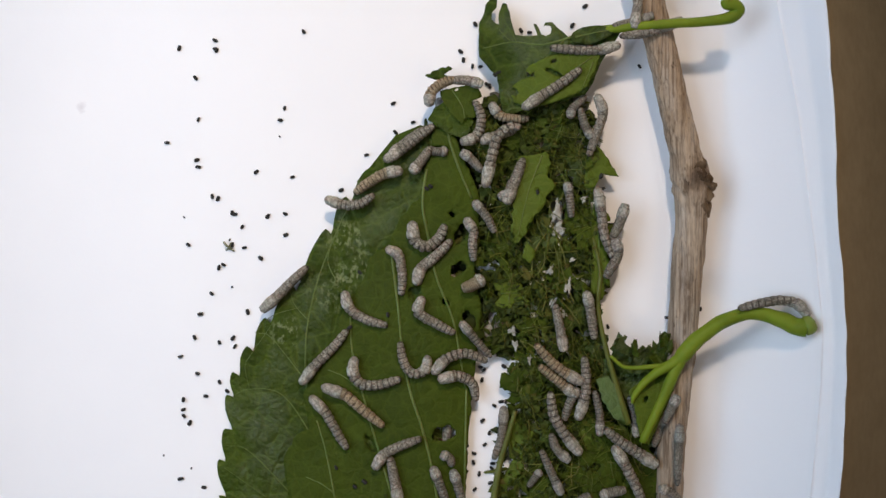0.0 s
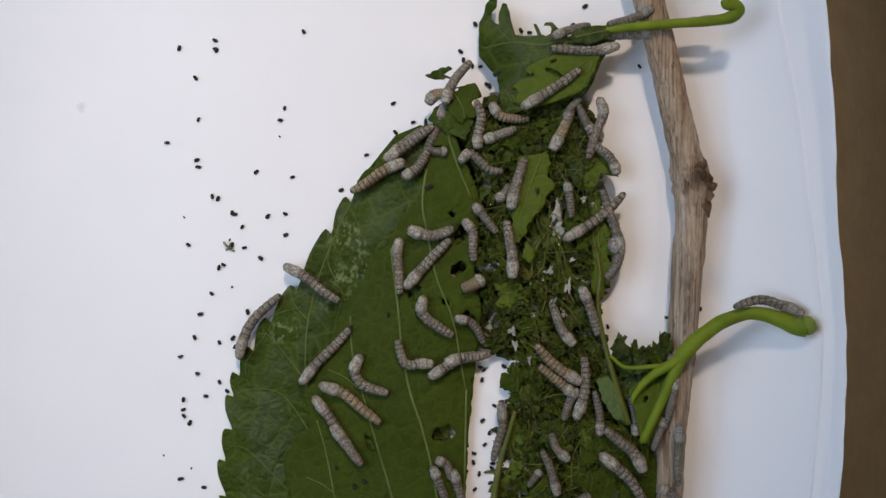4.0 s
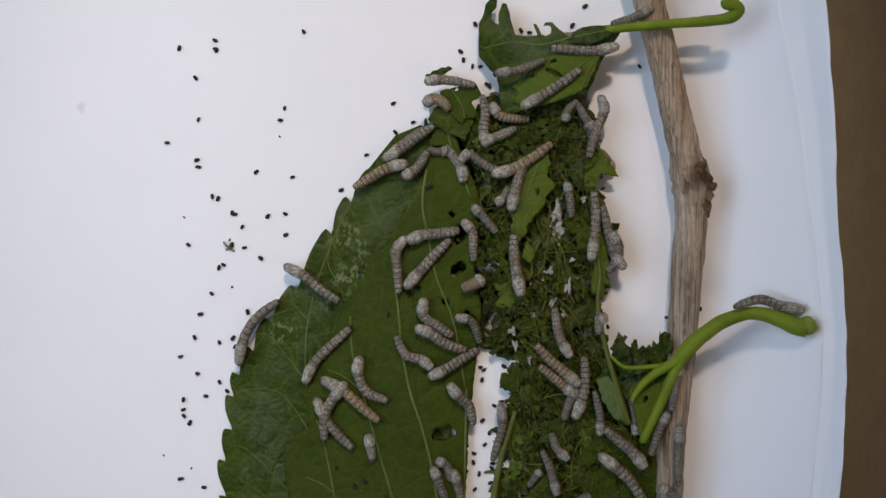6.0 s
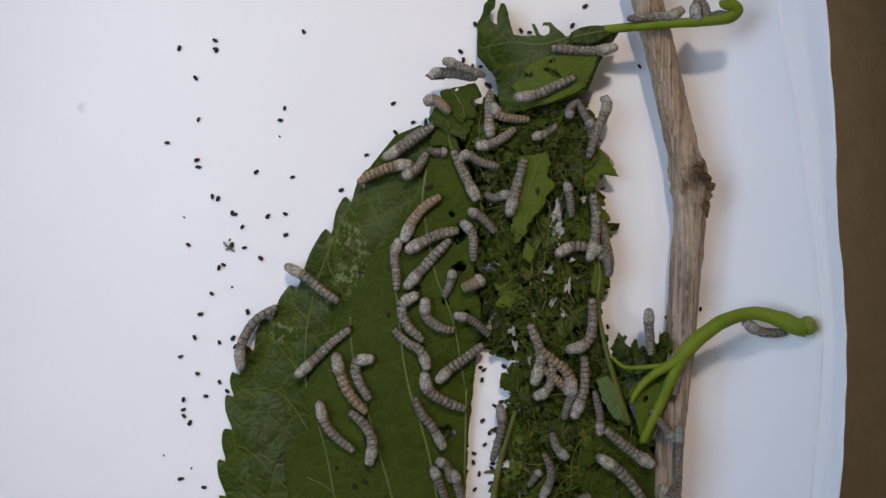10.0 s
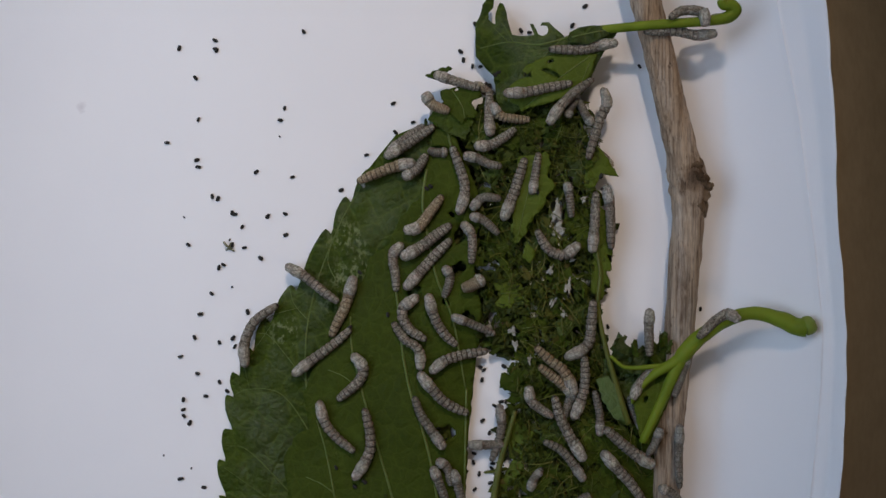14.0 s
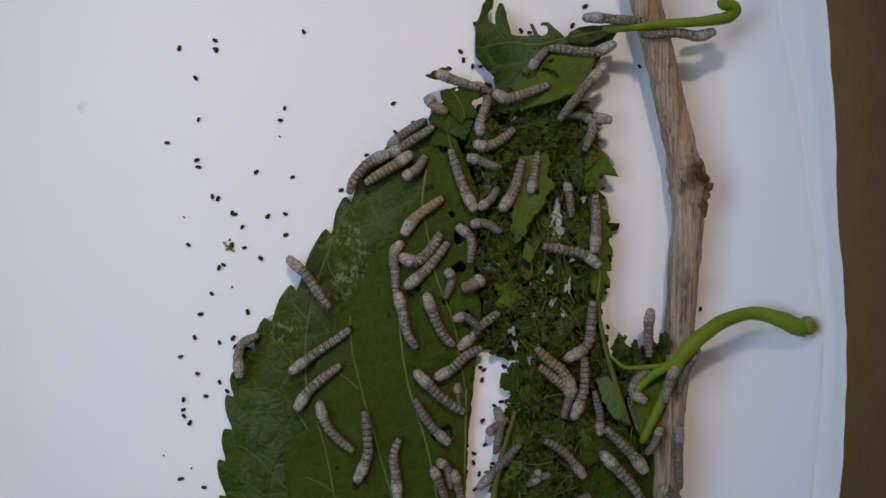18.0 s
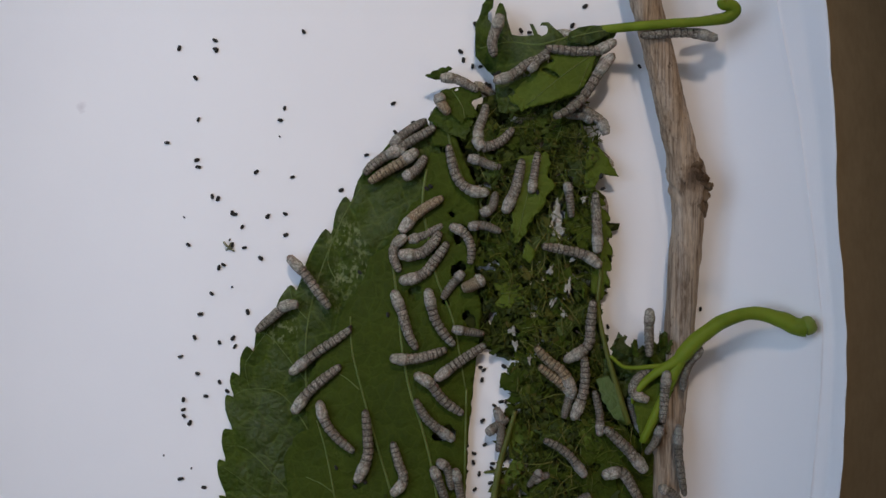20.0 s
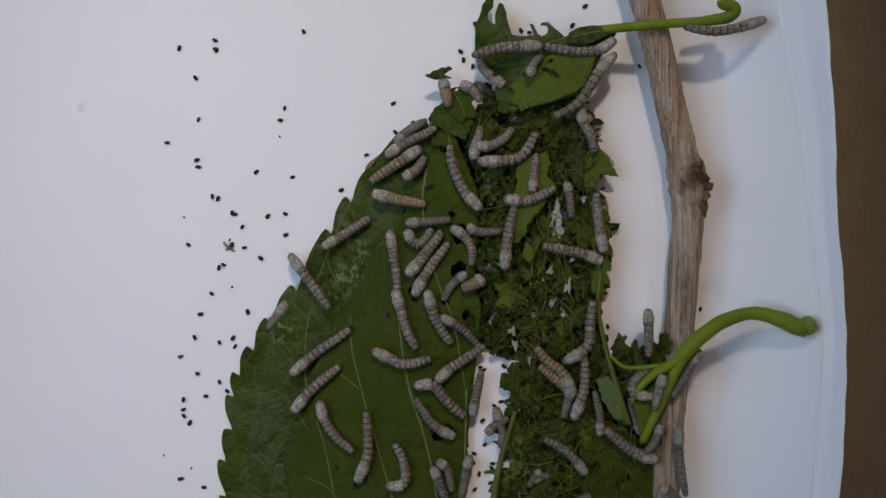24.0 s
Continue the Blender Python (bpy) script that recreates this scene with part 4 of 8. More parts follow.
def heap():
    shreds(1, 620, 3.0, 6.0, 0.10, 0.55, 0.3, "dark gnawed leaf shreds deep in the heap", HEAP)
    shreds(2, 950, 1.4, 3.6, 0.50, 0.92, 0.42, "torn green leaf shreds covering the heap", HEAP)
    shreds(3, 1900, 0.4, 1.7, 0.78, 1.06, 0.5, "fine crumbs of gnawed leaf on the heap", HEAP)
    # litter added below the large leaf so its holes look dark, not paper white
    under = [(-7.8, 35.8), (2.9, 38.5), (11.8, 25.1), (11.8, -21.2), (7.3, -31.9), (3.7, -46.2), (2, -78.2), (-25.7, -78.2), (-25.7, -21.2), (-16.8, 0.2), (-11.4, 19.8)]
    shreds(4, 560, 3.0, 5.5, 0.12, 0.40, 0.12, "leaf shreds added under the large leaf to darken its holes", under)
    heap_flaps()
    curled_scraps()


heap()


# ---- stalks and the twig ----
def stalk(name, label, lines, mat, cat="stalk", group=""):
    """Round green stalks: lines of (points with height in mm, first radius, last radius)."""
    root = tagged(new(name), label, cat, group)
    for pname, pts, r0, r1 in lines:
        line = spline(pts, 6)
        n = len(line)
        if isinstance(r0, list):
            rad = [float(np.interp(i / (n - 1), np.linspace(0, 1, len(r0)), r0)) for i in range(n)]
        else:
            rad = [r0 + (r1 - r0) * i / (n - 1) for i in range(n)]
        v, f = tube(line, rad, 12, 0.10)
        if pname == "cut_end":
            part(pname, mesh_of(pname, v, f, KNOB), root, "swollen yellow green end of the stalk")
        else:
            part(pname, mesh_of(pname, v, f, mat), root)
    return root


KNOB = stalk_material("swollen_stalk_end", (0.15, 0.21, 0.022), (0.21, 0.26, 0.05), 0.6)
THREAD = scrap_material("leaf_ribs", 1.85)


def stalks():
    DRIFTING.append(stalk("leaf_stalk", "bright green leaf stalk with hooked end, lying over the twig",
          [("stem", [(47.8, 66.9, 11.8), (57.6, 67.4, 14.3), (69.3, 68.1, 15.5), (79.5, 68.7, 16.0), (86.1, 69.6, 16.5), (88.7, 71.5, 17), (87.5, 73.0, 17.5), (85.0, 73.3, 18), (84.5, 74.5, 18.5)], [1.3, 1.4, 1.45, 1.5, 1.8, 2.05, 1.9, 1.6, 1.5], 0)], STALK))
    stalk("leaf_stalk", "thick bright green forked stalk arching over the paper",
          [("stem", [(107.7, -23.3, 20.6), (107, -23.3, 20.4), (105.9, -23.2, 20), (104.5, -22.8, 19.3), (101.6, -21.3, 18.6), (96, -19.6, 17.4), (90.9, -19.6, 16.5), (83.7, -22.3, 16), (77.2, -27.2, 15), (73.2, -31.8, 13.9), (71.2, -34.8, 13.3)], [2.75, 2.75, 2.7, 2.65, 2.45, 2.1, 1.95, 2.2, 2.4, 2.5, 1.7], 0),
           ("cut_end", [(107.4, -22.95, 20.7), (108.1, -22.75, 20.8), (109, -22.55, 21), (109.9, -22.3, 21.2), (110.4, -22.1, 21.4)], [2.8, 2.9, 2.8, 2.3, 1.3], 0),
           ("branch", [(74.0, -31.2, 14.0), (70.2, -34.6, 13.4), (64.8, -38.0, 12.7), (61.1, -41.4, 12.1), (58.6, -45.3, 11.2), (58.2, -47.5, 10.6)], [1.7, 1.75, 1.4, 1.15, 0.85, 0.4], 0),
           ("branch", [(73.8, -31.0, 14.0), (71.6, -35.0, 13.3), (68.8, -42.0, 12.5), (65.0, -50.8, 11.7), (61.3, -59.4, 10.5)], [1.8, 1.95, 1.7, 1.45, 1.2], 0),
           ("branch", [(67.4, -35.8, 12.4), (63.4, -36.0, 12), (59.7, -36.4, 11.4), (55.3, -36.1, 10.6), (51.6, -32.9, 10)], 0.9, 0.5)], STALK)
    stalk("plant_stem", "thin yellow green stem along the heap", [("stem", [(46.8, 3.7, 6.6), (48.9, -6.9, 7), (48.1, -17.4, 7.4), (49.8, -27.9, 8), (52.5, -38.3, 8.6), (55.9, -49.6, 8.8), (57.4, -54.1, 8.4)], 0.6, 1.0)], STEM)
    stalk("plant_stem", "yellow green stem at the edge of the bare strip", [("stem", [(22.6, -50.6, 6), (20.5, -58.2, 5), (17.9, -67.2, 4.5), (16, -78.2, 4.5), (14.9, -92, 4.5)], 0.7, 1.2)], STEM)
    rnd = random.Random(21)
    xs, ys = [p[0] for p in HEAP], [p[1] for p in HEAP]
    made = 0
    while made < 95:
        x, y = rnd.uniform(min(xs), max(xs)), rnd.uniform(min(ys), max(ys))
        if not inside(HEAP, x, y):
            continue
        a = rnd.gauss(1.9, 0.9)
        ln = rnd.uniform(6, 20)
        dx, dy, bend = math.cos(a), math.sin(a), rnd.uniform(-0.9, 0.9)
        pts = []
        for k in (-0.5, -0.17, 0.17, 0.5):
            px, py = x + dx * ln * k - dy * bend * ln * (0.25 - k * k), y + dy * ln * k + dx * bend * ln * (0.25 - k * k)
            pts.append((px, py, terrain(px, py) * rnd.uniform(0.95, 1.08)))
        if not all(inside(HEAP, p[0], p[1]) for p in pts):
            continue
        made += 1
        line = spline(pts, 4)
        r = rnd.uniform(0.15, 0.26) if made < 60 else rnd.uniform(0.07, 0.15)
        v, f = tube(line, [r * (1 - 0.4 * i / len(line)) for i in range(len(line))], 5)
        tagged(new("leaf_rib", mesh_of("leaf_rib", v, f, STEM)), "thin yellow green leaf rib in the heap", "leaf rib", "leaf ribs in the heap")


def rib_litter():
    """Fine ribs and threads, all that is left of gnawed leaves, tangled through the heap."""
    rnd = random.Random(5)
    xs, ys = [p[0] for p in HEAP], [p[1] for p in HEAP]
    verts, faces = [], []
    made = 0
    while made < 470:
        x, y = rnd.uniform(min(xs), max(xs)), rnd.uniform(min(ys), max(ys))
        a, ln, bend = rnd.gauss(1.8, 1.0), rnd.uniform(3, 13), rnd.uniform(-1.3, 1.3)
        dx, dy = math.cos(a), math.sin(a)
        pts = []
        for k in (-0.5, -0.17, 0.17, 0.5):
            px, py = x + dx * ln * k - dy * bend * ln * (0.25 - k * k), y + dy * ln * k + dx * bend * ln * (0.25 - k * k)
            pts.append((px, py, terrain(px, py) * rnd.uniform(0.96, 1.22)))
        if not all(inside(HEAP, p[0], p[1]) for p in pts):
            continue
        made += 1
        line = spline(pts, 3)
        r = rnd.uniform(0.05, 0.11)
        v, f = tube(line, [r] * len(line), 4)
        b = len(verts)
        verts += v
        faces += [tuple(i + b for i in q) for q in f]
    tagged(new("rib_litter", mesh_of("rib_litter", verts, faces, THREAD)), "tangled thin olive leaf ribs through the heap", "leaf litter", kind="stuff")


def twig():
    root = tagged(new("twig"), "dry grey brown twig with a knotty node, lying on the paper", "twig")
    line = spline([(58.8, 97.7, 9.8), (63.2, 78.7, 9.1), (68.1, 59.7, 8.4), (72.3, 42.3, 7.5), (75.7, 28.3, 6.8), (77.6, 18.7, 6.1), (77.5, 7.2, 5.7), (76.0, -10.4, 5.5), (74.8, -28.1, 5.3), (72.9, -45.8, 5.2), (71.3, -63.5, 5.2), (70.4, -91.8, 5.2)], 20)
    rad = []
    for x, y, z in line:
        r = float(np.interp(y, [-95, -60, -20, 10, 18, 24, 30, 50, 90], [4.1, 4.3, 4.7, 5.0, 5.7, 5.8, 4.8, 4.6, 4.6]))
        rad.append(r)
    v, f = tube(line, rad, 40, 0.09)
    rugged = []
    for q in v:
        # shallow ridges along the bark, knobbly at the node
        near = math.exp(-((q[1] / MM - 21) / 5.5) ** 2)
        d = 0.16 * noise.noise(Vector((q[0] * 900, q[1] * 120, q[2] * 900))) + near * (0.75 * noise.noise(Vector(q) * 420) + 0.35 * noise.noise(Vector(q) * 1100))
        rugged.append(Vector(q) + Vector((0.5, 0.2, 0.85)) * (d * MM))
    v = rugged
    part("bark", mesh_of("bark", v, f, BARK), root)
    for pts, r0, r1 in (([(78.8, 22.7, 7), (80.7, 20.8, 9), (82.5, 19.3, 10), (83.7, 19.6, 10.5)], 3.2, 0.9), ([(79.5, 17.8, 7), (81.4, 16.6, 9), (82.8, 15.5, 9)], 2.6, 1.4), ([(76.5, 25.3, 9), (79, 25.9, 10), (80.4, 24.9, 10)], 2.6, 1.4),
                        ([(77.4, 24.6, 9.6), (79.2, 22.4, 10.6), (81, 21.7, 10.4), (82.2, 22.8, 10)], 2.0, 0.8), ([(79.9, 15.6, 8), (80.9, 13.1, 8.4), (80.7, 10, 7.6)], 2.4, 1.6), ([(82.4, 19.5, 10.2), (83.4, 19.6, 10.5), (84.2, 19.8, 10.6)], 0.9, 0.5)):
        ln = spline(pts, 4)
        v, f = tube(ln, [r0 + (r1 - r0) * i / (len(ln) - 1) for i in range(len(ln))], 14, 0.8)
        part("knot", mesh_of("knot", v, f, KNOT), root)
    rnd = random.Random(8)
    for _ in range(9):
        # flat dark scales over the node
        x, y = rnd.uniform(75.6, 80.6), rnd.uniform(18.8, 26.4)
        z = 6.0 + math.sqrt(max(1.0, 5.6 ** 2 - (x - 77.5) ** 2)) - 0.35
        a, b = rnd.gauss(1.57, 0.5), rnd.uniform(1.0, 2.0)
        ln = [(x - b * math.cos(a), y - b * math.sin(a), z - 0.3), (x, y, z), (x + b * math.cos(a), y + b * math.sin(a), z - 0.3)]
        v, f = tube(spline(ln, 4), [0.2, 0.5, 0.75, 0.9, 1.0, 0.9, 0.8, 0.5, 0.2], 10, 1.6, 0.45)
        part("scale", mesh_of("scale", v, f, KNOT), root)
    return root


stalks()
rib_litter()
DRIFTING.append(twig())

# ---- silkworms: each a chain of rigid rings that follows a line on the heap ----
def ring_mesh(name, mat, r0, r1, bulge, side=0.10, nose=0.0, tail=0.0, seed=0):
    """One body ring along local x, about 1 long and 1 in radius: waist radii r0 (front) and r1, swollen between."""
    xs = [-0.62, -0.56, -0.42, -0.2, 0.05, 0.3, 0.48, 0.58, 0.62]
    sides = 14
    rnd = random.Random(seed)
    verts, faces = [], []
    lumps = [rnd.uniform(-0.05, 0.06) for _ in range(sides)]
    for i, x in enumerate(xs):
        u = (x + 0.62) / 1.24
        base = r1 + (r0 - r1) * u
        r = base * (1 + bulge * math.sin(math.pi * min(1, max(0, u))) - bulge * 0.5)
        if i in (0, len(xs) - 1):
            r *= 0.62
        if nose:
            r *= math.sqrt(max(0.05, 1 - max(0, (u - 0.45) / 0.58) ** 2)) if u > 0.45 else 1
        if tail:
            r *= math.sqrt(max(0.06, 1 - max(0, (0.5 - u) / 0.53) ** 2)) if u < 0.5 else 1
        for k in range(sides):
            a = 2 * math.pi * k / sides
            w = 1 + side * math.exp(-((math.sin(a) + 0.35) / 0.35) ** 2) * math.sin(math.pi * u) + lumps[k] * math.sin(math.pi * u) + rnd.uniform(-0.03, 0.03)
            verts.append((x, r * w * math.cos(a), r * (math.sin(a) if math.sin(a) > 0 else 0.85 * math.sin(a))))
        if i:
            a0, b0 = (i - 1) * sides, i * sides
            faces += [(a0 + (k + 1) % sides, a0 + k, b0 + k, b0 + (k + 1) % sides) for k in range(sides)]
    faces.append(tuple(range(sides)))
    faces.append(tuple(range(len(verts) - 1, len(verts) - sides - 1, -1)))
    if tail:
        b = len(verts)
        verts += [(-0.30, -0.10, 0.55), (-0.10, 0.0, 0.62), (-0.30, 0.10, 0.55), (-0.52, 0, 1.05)]
        faces += [(b, b + 1, b + 3), (b + 1, b + 2, b + 3), (b + 2, b, b + 3)]
    return mesh_of(name, verts, faces, mat)


# place along the body, share of the length, thickness
RINGS = [("head", 0.034, 0.070, 0.72), ("thorax", 0.100, 0.125, 0.99), ("thorax", 0.203, 0.122, 1.08)]
for k in range(8):
    RINGS.append(("body_ring", 0.295 + 0.0825 * k, 0.088, (0.97, 0.92, 0.90, 0.89, 0.88, 0.86, 0.82, 0.77)[k]))
RINGS.append(("tail", 0.952, 0.10, 0.70))


def ring_set(skin, front):
    """The shared meshes of one colouring, in the order of RINGS."""
    body = [ring_mesh("body_ring", skin, 0.95, 0.95, 0.15, 0.22, seed=s) for s in range(8)]
    return [ring_mesh("head", SKIN_HEAD, 0.9, 0.95, 0.1, 0.0, nose=1), ring_mesh("thorax", front, 0.84, 1.0, 0.10), ring_mesh("thorax", front, 1.0, 0.95, 0.10)] \
        + body + [ring_mesh("tail", skin, 0.95, 0.9, 0.1, 0.1, tail=1)]


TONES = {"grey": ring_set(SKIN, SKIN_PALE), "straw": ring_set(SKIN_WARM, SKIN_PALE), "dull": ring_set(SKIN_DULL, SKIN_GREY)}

WORMS = []


def silkworm(label, tone, radius, keys):
    """keys: (seconds, lift in mm over the heap, then x, y of points from head to tail in mm)."""
    root = tagged(new("silkworm"), label, "silkworm", "silkworms on the leaves")
    length = max(sum(math.dist(a, b) for a, b in zip(p, p[1:])) for p in ([(k[i], k[i + 1]) for i in range(2, len(k), 2)] for k in keys))
    rings = []
    for (name, at, share, thick), me in zip(RINGS, TONES[tone]):
        ob = part(name, me, root)
        ob.scale = (length * share * MM, radius * thick * MM, radius * thick * MM)
        rings.append((ob, at))
    WORMS.append((root, rings, radius, keys))
    return root


def body_line(key, count=25):
    """Evenly spaced points from head to tail."""
    line = spline([(key[i], key[i + 1]) for i in range(2, len(key), 2)], 8)
    d = np.concatenate([[0], np.cumsum(np.hypot(*np.diff(line, axis=0).T))])
    s = np.linspace(0, d[-1], count)
    return np.stack([np.interp(s, d, line[:, 0]), np.interp(s, d, line[:, 1])], 1)


def between(p0, p1):
    """How a body goes from one line to the next: straight over, or, where that would crush it, by swinging its pieces round. Gives (function of 0 to 1, largest turn)."""
    d0, d1 = np.diff(p0, axis=0), np.diff(p1, axis=0)
    l0, l1 = np.hypot(*d0.T), np.hypot(*d1.T)
    a0 = np.unwrap(np.arctan2(d0[:, 1], d0[:, 0]))
    turn = np.arctan2(d1[:, 1], d1[:, 0]) - a0
    short = (turn + math.pi) % (2 * math.pi) - math.pi
    most = float(np.abs(short).max())
    if most < 1.75 and np.hypot(*((d0 + d1) / 2).T).sum() > 0.72 * min(l0.sum(), l1.sum()):
        return (lambda u: p0 + (p1 - p0) * u), (2.5 * most if most > 1.2 else 0.0)
    turn = np.unwrap(turn)
    turn -= 2 * math.pi * round(float(turn[len(turn) // 2]) / (2 * math.pi))
    if np.abs(turn).max() > 3.75:
        turn = short

    def swung(u):
        a, l = a0 + turn * u, l0 + (l1 - l0) * u
        q = np.concatenate([[[0.0, 0.0]], np.cumsum(np.stack([l * np.cos(a), l * np.sin(a)], 1), axis=0)])
        return q - q.mean(axis=0) + p0.mean(axis=0) * (1 - u) + p1.mean(axis=0) * u
    return swung, float(np.abs(turn).max())


def worm_rows(radius, keys):
    """Root rows and, for each ring, rows in the root's space, half a second apart while the body moves."""
    lines = [(k[0], k[1], body_line(k)) for k in keys]
    if lines[0][0] > 0:
        lines.insert(0, (0.0, lines[0][1], lines[0][2]))
    if lines[-1][0] < 24:
        lines.append((24.0, lines[-1][1], lines[-1][2]))
    ways = [between(a[2], b[2]) for a, b in zip(lines, lines[1:])]
    times = {t for t, _, _ in lines} | {0.5 * i for i in range(49)}
    for (t0, _, _), (t1, _, _), (_, turn) in zip(lines, lines[1:], ways):
        n = math.ceil(turn / 0.75)
        times |= {round(t0 + (t1 - t0) * k / n, 3) for k in range(1, n)}
    times = sorted(times) if len(keys) > 1 else [0.0, 24.0]
    key_t = [l[0] for l in lines]
    root_rows, ring_rows = [], [[] for _ in RINGS]
    for t in times:
        i = min(max(0, int(np.searchsorted(key_t, t, "right")) - 1), len(lines) - 2)
        (t0, l0, _), (t1, l1, _) = lines[i], lines[i + 1]
        u = (t - t0) / (t1 - t0)
        u = u * u * (3 - 2 * u) * 0.6 + u * 0.4
        p, lift = ways[i][0](u), l0 + (l1 - l0) * u
        c = p.mean(axis=0)
        zc = terrain(*c)
        root_rows.append((t, pose(c[0] * MM, c[1] * MM, zc * MM)))
        for k, (_, at, _, _) in enumerate(RINGS):
            f = at * (len(p) - 1)
            j = min(int(f), len(p) - 2)
            q = p[j] + (p[j + 1] - p[j]) * (f - j)
            d = p[max(j - 1, 0)] - p[min(j + 2, len(p) - 1)]
            z = max(0.72 * radius, terrain(*q) + radius * 0.8 + lift + (0.4 if k in (1, 2) else 0.0))
            x, y = q - c
            m = Matrix.Translation((x * MM, y * MM, (z - zc) * MM)) @ pose(0, 0, 0, 0, 12 if k == 0 else 0, math.degrees(math.atan2(d[1], d[0])))
            ring_rows[k].append((t, m))
    return root_rows, ring_rows


def motions():
    # the torn leaf and its stalk are tugged a millimetre sideways
    for ob in DRIFTING:
        walk(ob, [(0.0, pose(0, 0, 0)), (5.0, pose(0, 0, 0)), (15.0, pose(-1.05 * MM, 0, 0)), (24.0, pose(-1.1 * MM, 0, 0))])
    for root, rings, radius, keys in WORMS:
        root_rows, ring_rows = worm_rows(radius, keys)
        walk(root, root_rows)
        for (ob, _), rows in zip(rings, ring_rows):
            walk(ob, rows)


silkworm("grey white silkworm with brown bands crawling on the leaves", "grey", 1.57,
         [(0, 0, -18.3, 27.5, -12.1, 31.5, -6, 36.2, -2.8, 38.4), (9, 0, -18.8, 28, -12.1, 31.8, -6, 36.2, -2.8, 38.4), (17, 0, -17.8, 29, -12.1, 32.2, -6, 36, -2.8, 38.1), (24, 0, -18, 29, -11.2, 33.2, -6, 35.6, -2.1, 37.7)])
silkworm("small dull grey silkworm half hidden among the leaves", "dull", 1.53,
         [(0, -1.5, -16.6, 29.4, -11.3, 33.7, -6, 37.6), (13, -1.5, -16.6, 29.4, -11.3, 33.7, -6, 37.6), (15.5, 0, -17.8, 31.5, -12.1, 36, -5.6, 40.2), (24, 0, -14.8, 32.7, -10.9, 36.7, -5.3, 39.9)])
silkworm("straw coloured silkworm with brown rings on the leaves", "straw", 1.71,
         [(0, 0, -12.7, 24.4, -18.3, 23.4, -23.6, 20.4, -27.5, 17.5), (2.2, 0, -11.2, 27.4, -16.5, 24.8, -22.7, 21.3, -27.5, 17.8), (5, 0, -12.1, 27.1, -18.3, 24.8, -25.4, 19.6, -29.3, 18.2), (7, 0, -9.8, 26, -15.7, 25.7, -22.7, 23.1, -26.3, 20.4), (14, 0, -8.6, 26.9, -14.8, 25.7, -21.8, 23.1, -26.6, 21), (17, 0, -8.6, 30.4, -13, 27.4, -20.1, 23.1, -24.8, 21), (18.5, 0, -9.8, 29.7, -13.9, 26.9, -19.7, 23.4, -24, 20.4), (20.5, 0, -7.4, 30.9, -12.1, 27.4, -18.3, 23.9, -22.7, 21)] +
         [(24, 0, -6.8, 31.4, -13, 27.4, -18.3, 23.9, -22.7, 21)])
silkworm("grey silkworm reaching over the paper from the leaf", "grey", 1.57,
         [(0, 0.8, -36.8, 15.7, -31.5, 13.9, -26.2, 13.9, -21.4, 16.9), (1.2, 0.5, -34.2, 16.9, -30.7, 14.6, -25.3, 15.1, -20.4, 18.6), (2.2, -8, -27.6, 18.1, -24, 17.2, -20.4, 19.9, -16.8, 21.7), (24, -8, -27.6, 18.1, -24, 17.2, -20.4, 19.9, -16.8, 21.7)])
silkworm("grey white silkworm with brown bands crawling on the leaves", "grey", 1.62,
         [(0, 0, -9.8, 23.7, -6.8, 27.4, -3.9, 31.4), (2.2, 0, -12.7, 22.3, -8.1, 25.1, -4.6, 30.4), (24, 0, -12.3, 22, -8.1, 24.8, -5.6, 28.6)])
silkworm("small dull grey silkworm half hidden among the leaves", "dull", 1.62,
         [(0, -8, -1.6, 47.6, 0.2, 43.1, -0.7, 38.7, -2.5, 35.1), (1, 0, 2.5, 44, 0.7, 39.6, -2.5, 34.4, -4.6, 30.4), (2.2, 1, 4.2, 45.9, 1, 39.5, -2.4, 34.3, -5.1, 30.3), (3.6, 0, 1.1, 44.9, -0.7, 39.6, -3.3, 34.4, -5.1, 30.4), (5, -8, -2.5, 46.7, -2.5, 42.3, -3.4, 36.9, -5.2, 31.5), (24, -8, -2.5, 43.1, -2.5, 38.7, -3.4, 35.1, -5.2, 31.5)])
silkworm("straw coloured silkworm with brown rings on the leaves", "straw", 1.71,
         [(0, 1, -4.5, 44.2, -3.5, 48.8, 0.2, 51.5, 3.7, 52.6), (2.2, 1, -4.7, 43.9, -3.7, 49.1, -1, 52.2, 1.9, 52.9), (5, 1, -4.7, 45.3, -2.1, 47.7, 1.9, 45.9, 2.8, 43), (7, 1, -6.8, 43.9, -3.3, 45.6, 1, 43), (10.5, 1, -5.6, 45.3, -2.4, 46.3, 2.3, 42.1), (14, 1, -5.6, 48.3, -3.3, 44.8, 1.9, 42.6), (17, 1, -5.9, 46.4, -2.8, 44.6, 1.4, 44.2), (18.5, 1, -4.5, 47.7, -2.4, 44.2, 1.4, 41.7), (20.5, 1, -0.7, 47.7, 0.2, 44.7, 1.9, 42.1)] +
         [(22, 1, 0.2, 50.8, 0.7, 47.3, 1.9, 43.8), (24, 1, 0, 52.2, 1, 48.2, 1.9, 44.2)])
